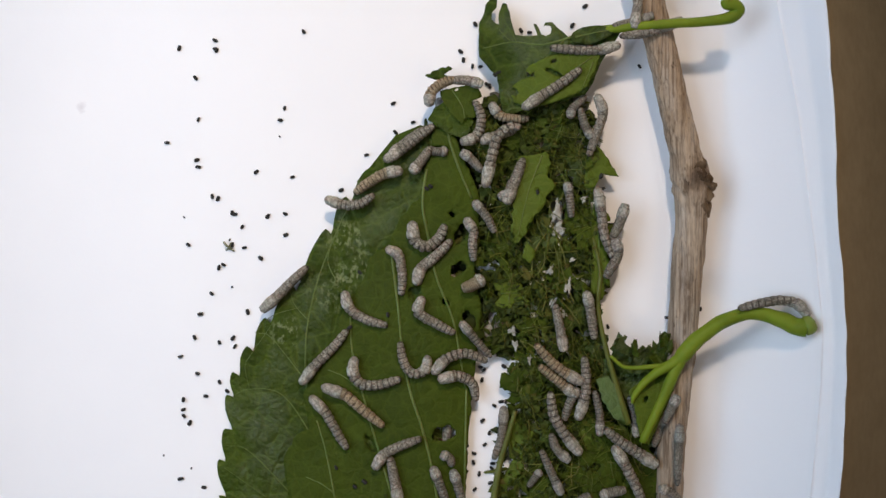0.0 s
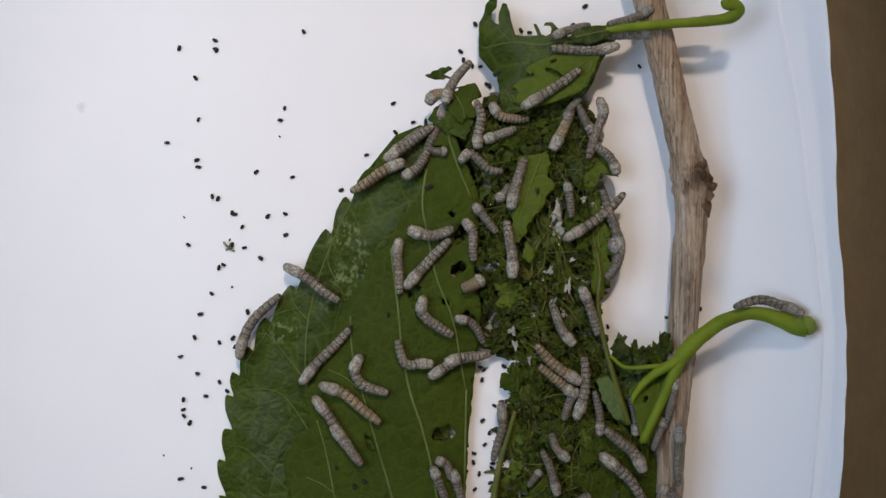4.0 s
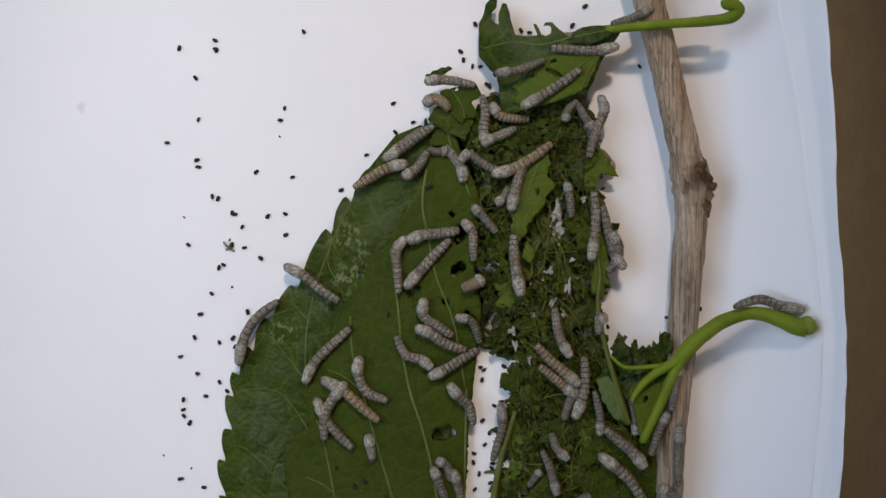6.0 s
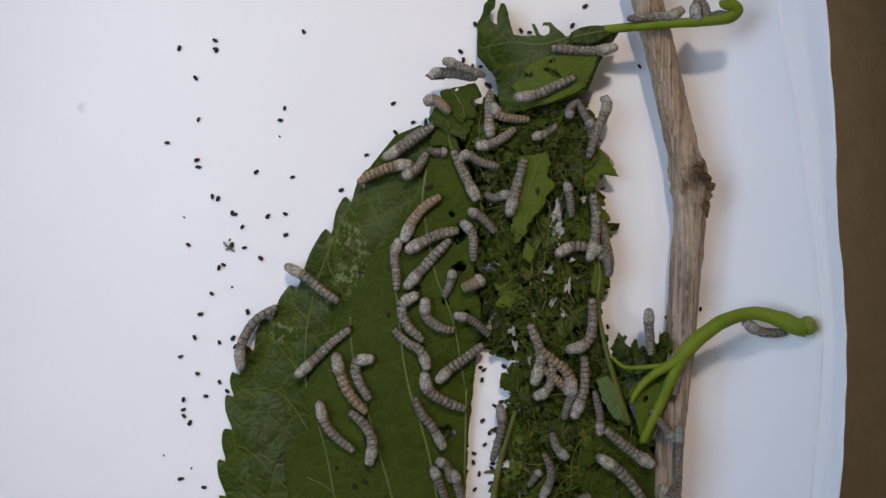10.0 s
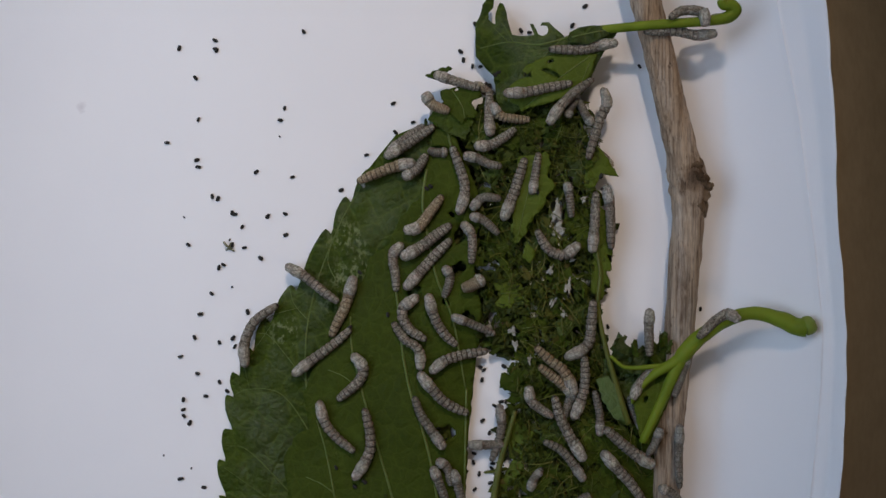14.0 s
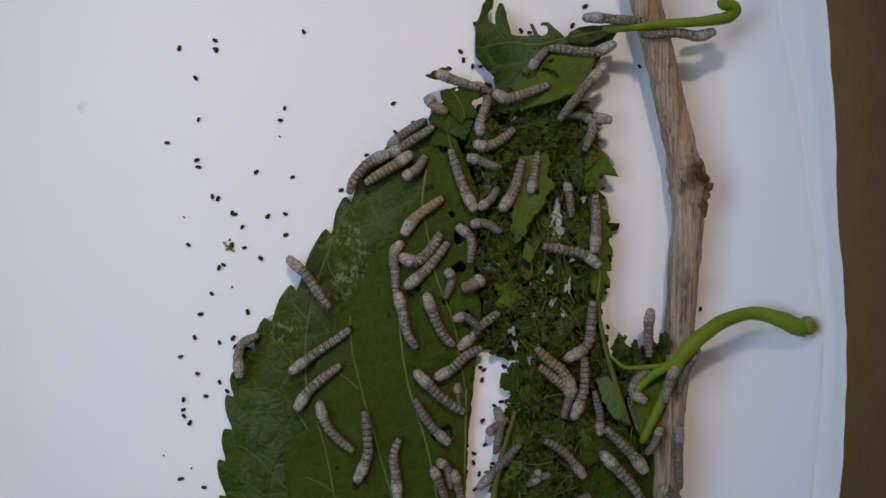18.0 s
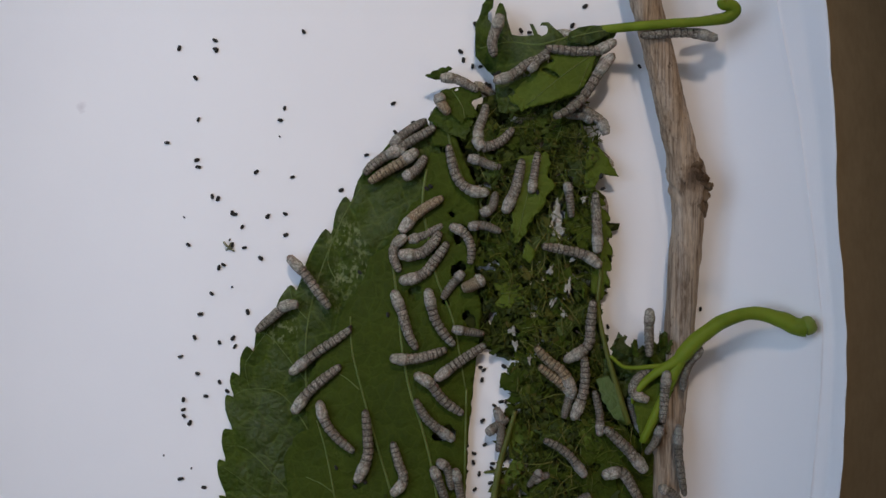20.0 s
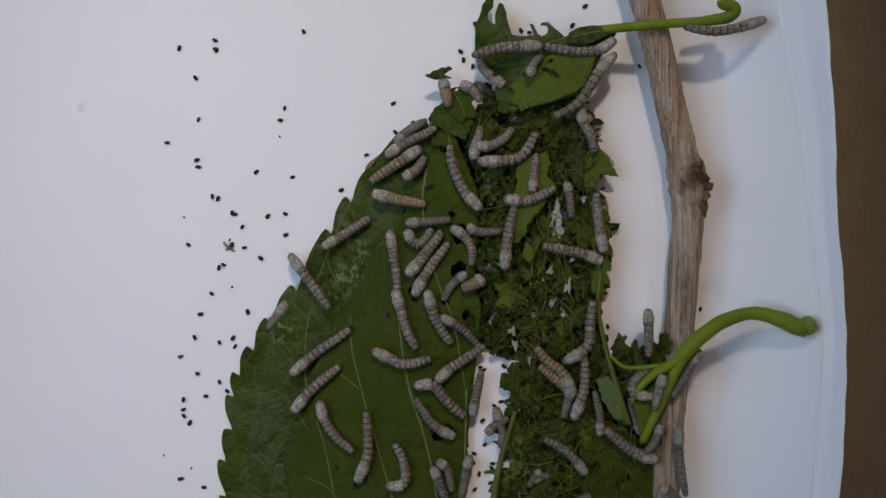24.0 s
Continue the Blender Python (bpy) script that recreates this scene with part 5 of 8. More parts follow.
silkworm("grey white silkworm with brown bands crawling on the leaves", "grey", 1.53,
         [(0, 1, 11.9, 50.8, 7.2, 52.2, 2.4, 52.2), (2.2, 1, 12.4, 51.1, 7.2, 52.6, 1.4, 52.3), (5, 1.5, -5.6, 49.1, -1.6, 51.7, 3.7, 52.5, 10.8, 50.7), (7, 1, -5.6, 54.4, -1.6, 53, 3.7, 51.2, 9.1, 50.4), (9, 1, -3.5, 55.3, 1, 52.6, 6.3, 50.8, 9.8, 49.9), (10.5, 1, -4.5, 52.3, -2.1, 55.1, 2.8, 55.4, 10.6, 53.9), (12.5, 1, -2.8, 54, 2.8, 52.2, 11.2, 49.7), (18.5, 1, -2.1, 54.7, 3.7, 52.2, 11.5, 49.7), (20.5, 1, -0.3, 52.6, 4.5, 52.6, 10.6, 49)] +
         [(22, 1, 0.2, 51.2, 4.9, 52.6, 11.5, 49), (24, 1, 5.9, 50.8, 8.9, 49.4, 11.5, 45.9)])
silkworm("grey white silkworm with brown bands crawling on the leaves", "grey", 1.57,
         [(0, 1, 5.4, 33, 10.1, 34.7, 11.9, 40.3, 10.1, 45.5), (2.2, 1, 4.9, 32.3, 9.4, 35.1, 11.5, 40.3, 10.1, 45.5), (5, 0.5, 13.6, 30.6, 11.5, 35.1, 12.1, 41.2, 10.3, 46), (7, 0, 13.7, 32.6, 13.7, 37.8, 14.4, 43.9, 13.7, 49.2), (9, -1, 14.7, 34.4, 14.4, 39.7, 14.4, 45, 14.7, 49.3), (14, -0.5, 14.7, 35.2, 14.4, 39.6, 14.4, 44, 14.4, 48.4), (18, -1, 11.6, 35.3, 11.6, 39.7, 13.3, 44.1, 14, 47.6), (24, -0.5, 9.8, 27.9, 9.8, 31.4, 11.2, 35.2, 11.6, 37.9)])
silkworm("straw coloured silkworm with brown rings on the leaves", "straw", 1.48,
         [(0, 0, 14.7, 45.3, 17.5, 41.5, 22, 40.4, 26.6, 40.4), (14, 0, 15.1, 45.3, 17.5, 41.5, 22, 40.4, 26.9, 40.1), (15.5, -0.5, 16.8, 43.1, 21.2, 40.1, 25.6, 39.8, 30, 41.3), (17, -8, 20.8, 43.2, 24.4, 41, 27.9, 41.7, 31.5, 43.2), (24, -8, 20.8, 43.2, 24.4, 41, 27.9, 41.7, 31.5, 43.2)])
silkworm("grey white silkworm with brown bands crawling on the leaves", "grey", 1.71,
         [(0, 1.5, 12.9, 19, 14.6, 26.3, 16.7, 34.1, 20.2, 37.4, 24, 37.7), (1.2, 1, 13.9, 9.8, 15.9, 16.7, 16.4, 24.6, 17.6, 31.5), (2.2, 0.7, 14.3, 0.5, 18.5, 7.2, 17.1, 13.3, 15.4, 17.6), (5, 0.5, 24.8, -13.1, 22.3, -3.7, 21.6, 4.4), (7, 0.5, 23.4, -15.9, 22.3, -5.4, 22, 4.4), (9, 0.5, 22.7, -14.7, 21.3, -7.5, 21.1, -0.9), (10, 0.5, 28.2, -42.2, 30.4, -33.1, 26.9, -23.3), (10.5, 0.5, 35.3, -42.4, 32.2, -33.9, 26.8, -22.9), (12.5, 0.5, 31.8, -44.2, 29.4, -34.8, 26.1, -23.3)] +
         [(14, 0.8, 43.6, -65.4, 39.1, -57.7, 36.3, -52.2, 34.4, -45.7), (15, 0.8, 28.3, -64, 35.3, -62.4, 39.4, -54), (15.5, -8, 40.5, -60.7, 37.8, -54.4, 36, -49), (24, -8, 40.5, -60.7, 37.8, -54.4, 36, -49)])
silkworm("grey white silkworm with brown bands crawling on the leaves", "grey", 1.57,
         [(0, -0.5, 11.6, 33.5, 16.8, 35.2, 22.4, 37), (5, 0, 13, 33.8, 17.7, 35.5, 22.4, 37.2), (9, 0, 10.2, 32, 14.4, 32.4, 18.5, 34.3, 22.4, 37.2), (17, 0, 9.5, 32, 14.4, 32, 18.5, 34.3, 22.4, 37.2), (20.5, 0, 9.5, 34.8, 12.4, 31.7, 17.7, 33.1, 21.7, 37.3), (24, 0, 10.2, 32, 14.7, 32, 18.9, 34.1, 21.7, 37.3)])
silkworm("small dull grey silkworm half hidden among the leaves", "dull", 1.44,
         [(0, 0.3, 6, 29.9, 9.1, 27.5, 11.9, 24.3), (2.2, 0, 5.1, 26.8, 8.1, 30, 10.9, 27.8, 13.7, 24, 18.6, 23.6), (5, 0, 5.3, 26.8, 8.1, 29.6, 11.6, 27.3, 15.1, 24.7, 18.6, 24.3), (9, 0, 4.6, 27.2, 7.2, 29.6, 10.7, 27.3, 17.2, 25.4), (12.5, 0, 6.3, 29.1, 10.7, 28.2, 14.2, 26.4, 17.9, 25.7), (20.5, -1, 8.1, 28.3, 11.6, 27.4, 14.2, 26.2, 17.7, 25.5), (24, -8, 8.2, 28.8, 11.8, 27.9, 14.5, 26.7, 18.1, 26)])
silkworm("grey white silkworm with brown bands crawling on the leaves", "grey", 1.71,
         [(0, 1, 19.5, 14.1, 21.6, 19.3, 24.7, 27.7), (5, 1, 21.1, 12, 22.6, 19.3, 25.4, 28), (9, 1, 20.6, 10.3, 22.6, 18.5, 25.4, 28), (14, 1, 18.5, 8.9, 22, 17.6, 25.3, 28), (18.5, 1, 17.9, 12, 22, 18.3, 24.6, 27.7), (20.5, 1, 19.3, 11, 22.6, 19, 24.4, 27.5), (22, 1, 23.3, 8.5, 22, 15.9, 24, 27.7), (24, 1, 19, -6.4, 19.9, 2.8, 22, 13.1)])
silkworm("small dull grey silkworm half hidden among the leaves", "dull", 1.4,
         [(0, 0, 9.5, 14.9, 13.3, 10.3, 16.1, 5.1), (5, 0, 9.5, 13.8, 13, 9.6, 16.8, 5.1), (9, 0, 7.7, 12.4, 12.4, 9.6, 16.1, 5.1), (14, 0, 8.4, 10.3, 12.6, 8.9, 17.2, 4.7), (17, 0, 8.8, 7.9, 13.7, 8.2, 17.9, 5.1), (20.5, 0, 7.7, 6.8, 12.4, 7.2, 17.9, 5.4), (24, 0, 7.7, 7.5, 10.7, 5.4, 17.9, 5.4)])
silkworm("grey white silkworm with brown bands crawling on the leaves", "grey", 1.48,
         [(0, 0, 7, 9.6, 9.5, 5.4, 9.1, 1.9, 9.5, -3.7), (9, 0, 5.6, 8.6, 9.1, 5.1, 9.5, 1.1, 9.5, -3.7), (14, 0, 6, 8.2, 8.8, 4.6, 9.1, 0.2, 8.8, -4.4), (18.5, 0, 4.2, 7.2, 8.4, 3.7, 8.9, 0.2, 8.4, -4.4), (20.5, 0, 1.6, 7.2, 6.3, 5.1, 8.8, 0.2, 8.4, -4.7), (24, 0, 2.5, 6.8, 7, 3.7, 9.1, -0.7, 8.8, -5.1)])
silkworm("grey white silkworm with brown bands crawling on the leaves", "grey", 1.8,
         [(0, 0.5, -9.5, 8.6, -8.8, 2.8, -5.1, 0.7, -1.4, 3.3, 0.7, 7.5), (2.2, 0.5, -9.5, 8.9, -8.6, 3.7, -5.1, 0.7, -1.4, 3.7, -0.3, 7.9), (3.6, 0.5, -9.8, 6.8, -7.7, 4.6, -3.3, 3.7, 2.4, 6.3), (5, 0.5, -10.2, 3.7, -6.7, 6.8, -1.6, 5.4, 5.2, 5.8), (7, 0.5, -11.9, 1.6, -8.1, 1.2, -2.8, 3.7, 4.9, 5.8), (10.5, 0.5, -11.6, -0.9, -6.8, 1.9, -0.7, 4.7, 4.9, 5.8), (12.5, 0.5, -13, -1.2, -6.8, 1.1, -1.6, 4.6, 2.3, 6.8), (14, 0.5, -13, -2.8, -6.8, 0.7, -1.6, 4.7, 2.4, 7.5)] +
         [(15.5, 0.5, -13, -1.2, -8.6, -3.7, -4.2, -0.9, -0.7, 5.1), (18.5, 0.5, -13.7, -2.3, -8.1, -3.7, -3.5, 0.2, -0.7, 5.1), (20.5, 0.5, -13.7, -1.6, -6.8, -0.9, -3.2, 1.9, -1, 5.1), (22, 0.5, -13.7, -3.7, -6.8, -0.9, -2.8, 1.9, 0, 5.1), (24, 0.5, -11.2, -8.2, -6.8, -3.3, -0.3, 5.4)])
silkworm("grey white silkworm with brown bands crawling on the leaves", "grey", 1.71,
         [(0, 0, -8.4, -11.1, -6.8, -6.1, -2.5, -2.5, 2.5, 2.6), (1.2, 0, -10.5, -11.8, -6.8, -6.5, -2.1, -1.6, 2.3, 2.6), (2.2, 0, -11.8, -12.1, -6.8, -6.5, -1.6, -0.9, 2.3, 3), (14, 0, -11.9, -12.5, -6.8, -6.8, -1.6, -1.1, 2.5, 3), (17, 0, -11.2, -12.8, -7.4, -8.6, -2.5, -3.3, 1.8, 2.3), (20.5, 0, -13.7, -9.8, -6.8, -8.3, -2.5, -3.7, 1.4, 1.9), (22, 0, -13.7, -10.2, -6.8, -7.7, -2.5, -3.3, 1.4, 1.9), (24, 0, -9, -14.6, -5.1, -7.5, -1.6, -2.6, 1.8, 1.9)])
silkworm("grey white silkworm with brown bands crawling on the leaves", "grey", 1.53,
         [(0, 0, -17.6, 0.2, -13.9, -1.9, -12.7, -8.6, -13, -14.2), (2.2, 0, -17.3, -1.9, -14.1, -4.4, -12.8, -8.6, -13, -13.9), (5, 0.6, -10.9, 4, -14.2, 0.2, -14.2, -6.8, -13.7, -13.5), (7, 0.6, -11.6, 3.3, -14.4, -0.7, -14.2, -6.8, -13.7, -13.9), (9, 0, -13.4, 3.7, -14.8, -1.6, -14.4, -6.9, -14.4, -12.8), (12.5, 0, -13.4, 1.6, -15.8, -2.5, -14.8, -8.6, -14.4, -12.8), (15.5, 0, -12.1, 1.6, -15.3, -1.6, -14.8, -8.6, -14.8, -13), (18.5, 0, -12.7, 2.3, -15.3, -1.6, -14.8, -8.6, -14.8, -13.5)] +
         [(20.5, 0, -11.3, 4.4, -14.8, 1.9, -15.5, -1.6, -13.4, -5.1), (22, 0, -12.1, 2.3, -14.8, 0.9, -15.1, -1.6, -12.7, -5.1), (24, 0, -16.5, 5.8, -15.5, -1.6, -14.4, -8.6, -14.1, -14.2)])
silkworm("straw coloured silkworm with brown rings on the leaves", "straw", 1.71,
         [(0, -8, 38.7, 37.8, 40.5, 41.3, 42.2, 45.8), (3.5, -1, 35.3, 32.6, 37.9, 37.9, 40.5, 44), (5, 1, 30.7, 27, 35, 33.3, 38.7, 41.3), (6, 1.2, 15.1, 23, 21, 24.5, 27.5, 28, 33.5, 32.6), (7, 1.2, 6.3, 12.4, 10.6, 18.5, 15, 23.5, 21.6, 26.6), (8, 1, -2.8, 8.6, 1, 13.3, 5.4, 16.8, 11.5, 20.8), (9, 0.5, -12.6, 3.7, -9.5, 9.6, -5.1, 14.2, 0, 16.3), (10.5, 0.5, -12.3, 1.6, -9.5, 8.1, -5.1, 13.3, -1.1, 16.3), (12.5, 0.5, -12.6, 1.9, -9.8, 8.1, -6, 13.1, -0.7, 16.3), (14, 0.5, -11.9, 5.8, -7.7, 6.8, -3.5, 12.1, -0.4, 16.3)] +
         [(15.5, 0.5, -13.3, 6.1, -6.8, 9.6, -0.4, 15.9), (17, 0.5, -13.3, 5.4, -7.7, 10.3, -0.7, 15.6), (18.5, 0.5, -11.9, 4, -8.6, 9.6, 0.2, 15.9), (20.5, 0.5, -13.3, 5.8, -7.7, 11.4, -0.4, 15.9), (22, 0.5, -11.9, 8.9, -6.8, 10.3, 2.4, 17.3), (22.5, 0.5, -6.3, 2.3, -10.5, 5.1, -8.1, 11.6, 1.4, 16.5), (23, 0.5, -16.2, 5.8, -8.6, 10.7, 0.2, 15.6), (23.5, 0.5, -17.4, 8.6, -8.6, 11.6, 0.2, 16), (24, 0.6, -21.8, 17.4, -14.8, 15.5, -5.6, 13.9)])
silkworm("grey white silkworm with brown bands crawling on the leaves", "grey", 1.62,
         [(0, -8, 2.9, 32, 5, 25.2, 5.6, 19.9), (5, -8, 2.9, 32, 5, 25.2, 5.6, 19.9), (6.2, 0, 4.2, 21.2, 4.9, 25.6, 2.8, 32.6), (7, 0.5, 4.9, 15.2, 6.3, 21.2, 4.9, 28.2, 2.4, 33.8), (9, 0.5, 17.5, 19, 11.5, 19, 6.6, 23.8, 4.2, 27.5), (10.5, 0.5, 7.7, 13.8, 6.6, 21.2, 2.8, 31.7), (12.5, 0.5, 5.2, 11, 6.6, 18.5, 2.8, 31.7), (14, 0.5, 4.9, 10.7, 6.8, 19.4, 2.8, 31.7), (15.5, 0.5, 2.8, 10.3, 5.9, 17.7, 5.4, 24.7, 2.3, 31.3)] +
         [(17, 0.5, 6.6, 10.3, 5.4, 21.2, 2.3, 31), (18.5, 0.5, 11.5, 12.1, 6.6, 19.1, 3.7, 26.4, 2.3, 31), (20.5, 0.5, 14.7, 18.5, 8.9, 18.5, 4.2, 22, 1.9, 29.9, 1.9, 32.4), (22, 0.5, 14, 17.3, 8.9, 18.4, 4.2, 22.9, 1.4, 30.3), (24, 0.5, 11.9, 12.1, 6.3, 18.4, 2.8, 26.4, 2.1, 32.4)])
silkworm("small dull grey silkworm half hidden among the leaves", "dull", 1.44,
         [(0, -8, 2.9, -7, 2.9, -10.6, 1.1, -15.9), (7.5, -8, 2.9, -7, 2.9, -10.6, 1.1, -15.9), (9, 0, 3.7, -6.5, 2.8, -10.3, 0.4, -14.9), (10.5, 0, 2.8, -6.5, 2.3, -10.4, 0.4, -14.9), (12.5, 0, 1.1, -5.4, 2.1, -9.5, 0, -14.9), (15.5, 0, -0.4, -5.4, 2.3, -8.6, 0.7, -15.3), (18.5, 0, 1.1, -6.5, 3, -9.5, 0.7, -15.3), (20.5, 0, 7.4, -7.2, 2.8, -11.2, -0.4, -15.6), (24, 0, 7.4, -7.5, 2.8, -11.2, 0, -16)])
silkworm("short stout straw coloured silkworm curled on the leaf", "straw", 1.98,
         [(0, 0.3, 12.6, -8.9, 9.4, -11, 5.9, -12.4)])
silkworm("small dull grey silkworm half hidden among the leaves", "dull", 1.44,
         [(0, -0.6, 1.4, 30.4, -2.5, 30.4, -4.6, 31.5), (14, -0.6, 1.4, 30.1, -2.5, 30.1, -4.6, 31.1), (17, -8, 0.2, 30.3, -2.5, 32.1, -5.2, 31), (24, -8, 0.2, 30.3, -2.5, 32.1, -5.2, 31)])
silkworm("grey white silkworm with brown bands crawling on the leaves", "grey", 1.35,
         [(0, -8, 29.7, 35.1, 32.4, 36.4, 36, 39.2), (9, -8, 29.7, 35.1, 32.4, 36.4, 36, 39.2), (10.5, 0.8, 26.9, 34.7, 31.1, 35.4, 35.6, 38.6), (12.5, 1, 27.7, 16.9, 28.6, 22.8, 29.5, 29.5), (17, 1, 26.9, 16.9, 28.2, 22.8, 29.6, 30.2), (24, 1, 27.6, 17.6, 28.1, 22.8, 28.9, 29.5)])
silkworm("grey white silkworm with brown bands crawling on the leaves", "grey", 1.71,
         [(0, -8, 33.7, 30.2, 34.6, 33.4, 33.4, 36.7), (21.4, -8, 33.7, 30.2, 34.6, 33.4, 33.4, 36.7), (22, 0.5, 34.4, 29.7, 34.8, 33.2, 33.6, 36.7), (22.5, 0.8, 31.3, 30.1, 35.3, 32.7, 36.2, 36.7), (23, 0.8, 31.3, 24.8, 35.3, 26, 36.2, 29.7, 34.1, 33.6), (23.5, 1, 30.1, 9.8, 33.6, 13.9, 34.8, 19.5, 34.8, 25.7), (24, 1, 18.8, 15.3, 27.2, 15.2, 34.8, 19)])
silkworm("grey white silkworm with brown bands crawling on the leaves", "grey", 1.71,
         [(0, -8, 30, 32, 30.4, 37, 29.7, 42), (21.2, -8, 30, 32, 30.4, 37, 29.7, 42), (22, 1.2, 31.3, 20.4, 31.5, 30.1, 30.4, 39.7), (22.5, 1.2, 14.8, 28.6, 21.3, 30.1, 26.5, 33.9, 30.1, 39.7), (23, 1.2, 23, 21.3, 24.3, 29.2, 27.4, 35.3, 30.4, 40.2), (23.5, 1, 16, 20.4, 21.3, 23.9, 25.3, 30.1, 28.8, 35.7), (24, 1, 10.8, 27, 18.5, 27.2, 24.6, 28.9, 28.9, 36.1)])
silkworm("grey white silkworm with brown bands crawling on the leaves", "grey", 1.71,
         [(0, -8, -25.8, 21.7, -24, 18.1, -22.2, 14.5), (15.5, -8, -25.8, 21.7, -24, 18.1, -22.2, 14.5), (16.4, 1, -25.3, 26.5, -27.9, 20.4, -30.6, 14.2), (17, 1, -22.5, 31.1, -27.1, 26.5, -30.6, 19.5, -32.9, 14.6), (18.5, 1, -13.7, 29.3, -20.9, 27.4, -26.2, 23, -27.8, 18.4), (20.5, -1, -11.3, 31.6, -15.7, 30.2, -20.1, 27.6, -23.7, 24.9), (24, -8, -11.5, 32, -15.9, 30.6, -20.4, 27.9, -24, 25.2)])
silkworm("grey white silkworm with brown bands crawling on the leaves", "grey", 1.53,
         [(0, -8, -11.5, 18.1, -7, 18.1, -2.5, 19), (21, -8, -11.5, 18.1, -7, 18.1, -2.5, 19), (22, 0.3, -17.6, 17.4, -12.6, 17.4, -7.4, 17.7), (22.5, 0.3, -25, 5.8, -21.8, 9.8, -16.5, 14.2, -11.6, 17.4), (23, 0.3, -10.9, 4, -16.2, 5.1, -20, 9.8, -17.4, 16.9), (23.5, 0.3, -23.9, 1.9, -22.7, 7.2, -19.2, 10.7, -17.4, 16.9), (24, 0.3, -37.6, 0.5, -30.6, 4.6, -22.7, 9.8)])
silkworm("grey white silkworm with brown bands crawling on the leaves", "grey", 1.53,
         [(0, -8, -7.9, 5.6, -4.3, 7, 0.2, 8.2), (19, -8, -7.9, 5.6, -4.3, 7, 0.2, 8.2), (20.5, 0.8, -12.3, 1.6, -6.8, 3, -0.3, 7.2), (22, 0.8, -11.2, 6.5, -10.3, 3, -6.8, 1.9, -3.3, 6.3), (24, 0.8, -11.2, 6.1, -9.8, 2.8, -6.8, 1.6, -3.3, 6.3)])
silkworm("small dull grey silkworm half hidden among the leaves", "dull", 1.44,
         [(0, -1, 17.7, 16, 20.4, 17.7, 21.2, 21.2), (5, -0.5, 16.8, 15.6, 18.9, 16.8, 20.3, 19.5), (9, 0, 16.8, 8.9, 18.9, 12.4, 20.3, 16.8), (10.5, -0.5, 17.5, 20.9, 16, 16.8, 13.3, 16), (14, 0, 8.9, 12.4, 12.4, 15.9, 17.7, 15.6), (17, 0, 8.4, 13.3, 12.4, 16.3, 17.2, 17.3), (18.5, 0, 12.4, 12.4, 15.9, 15.1, 16.8, 19.4), (20.5, 0, 11.9, 10.7, 15.1, 12.4, 16.1, 16.8), (22, 0, 7.2, 12.8, 13.3, 13.5, 19.4, 13.5), (22.5, 0.2, 3.7, 9, 9.8, 12.1, 17.2, 12.8), (23, 0.4, -8.1, 8.1, -0.7, 8.6, 7.7, 9.8), (23.5, 0.6, -13.4, 8.1, -6, 8.6, 2.3, 9.3), (24, 0.6, -11.6, 8.1, -5.1, 8.4, 2.3, 9.1)])
silkworm("grey silkworm crawling along the toothed leaf edge", "grey", 1.62,
         [(0, 0.5, -56.9, -19.3, -52.1, -14.9, -47.6, -10.4, -42.7, -5.7), (0.6, 0.5, -62.5, -32.5, -59.6, -24.7, -56.6, -20.2, -51, -14.7), (1.2, 0.5, -65, -30.4, -61.1, -24.7, -56.6, -19.3, -51, -14.5), (5, 0.5, -63.9, -35.7, -63.2, -30, -60.2, -22.9, -51.4, -14.5), (7, 0.5, -64.6, -37.5, -62.8, -29.1, -58.4, -22, -52.1, -18.1), (12.5, 0.5, -62.5, -38.9, -63.9, -31.8, -60.2, -23.8, -52.1, -17.9), (14, 0.5, -62.1, -37.1, -62.5, -30, -59.3, -22.9, -52.1, -17.5), (15.5, 0.3, -63.2, -38.5, -61.5, -32.7, -59.7, -27.3)] +
         [(17, 0.5, -68.9, -44.9, -65.5, -39.8, -58.9, -34.6), (18.5, 0.5, -61.8, -38, -63.9, -30.9, -62.8, -26.4, -57.8, -24.1), (19.5, 0.5, -45, -25.8, -49.6, -24.8, -54, -24.4, -58.2, -25), (20.5, 0.5, -46.3, -9.2, -50.7, -10.5, -53.9, -17.6, -58.4, -26.1), (21, 0.5, -54.8, -26.8, -58.4, -21.1, -53.9, -17.9, -49.6, -21.4), (22, 0.3, -48.9, -13.5, -54.8, -18.5, -58.9, -22.9, -60.7, -29.7), (24, -8, -50, -17.7, -52.6, -21.3, -55.3, -24.9)])
silkworm("grey silkworm reaching out over the leaf edge", "grey", 1.57,
         [(0, 0.3, -30.7, -13.2, -29.3, -18.3, -24.5, -21.8, -17.6, -23.9), (0.6, 0.3, -31.4, -12.2, -29.8, -17.4, -24.5, -21, -19.2, -24.1), (1.2, 0.5, -48.5, -8, -42.2, -9.5, -33.8, -16), (2.2, 0.5, -50, -5.1, -43.1, -8.7, -37.7, -13.1, -32.4, -16.2), (15.5, 0.5, -49.2, -5.1, -43.1, -8.7, -37.7, -13.1, -32.8, -16.6), (17, 0.5, -48.9, -2.7, -43.1, -7.8, -39.5, -13.1, -35.4, -18.5), (24, 0.5, -48.1, -1.6, -43.5, -7.8, -39.5, -13.1, -35.6, -18.5)])
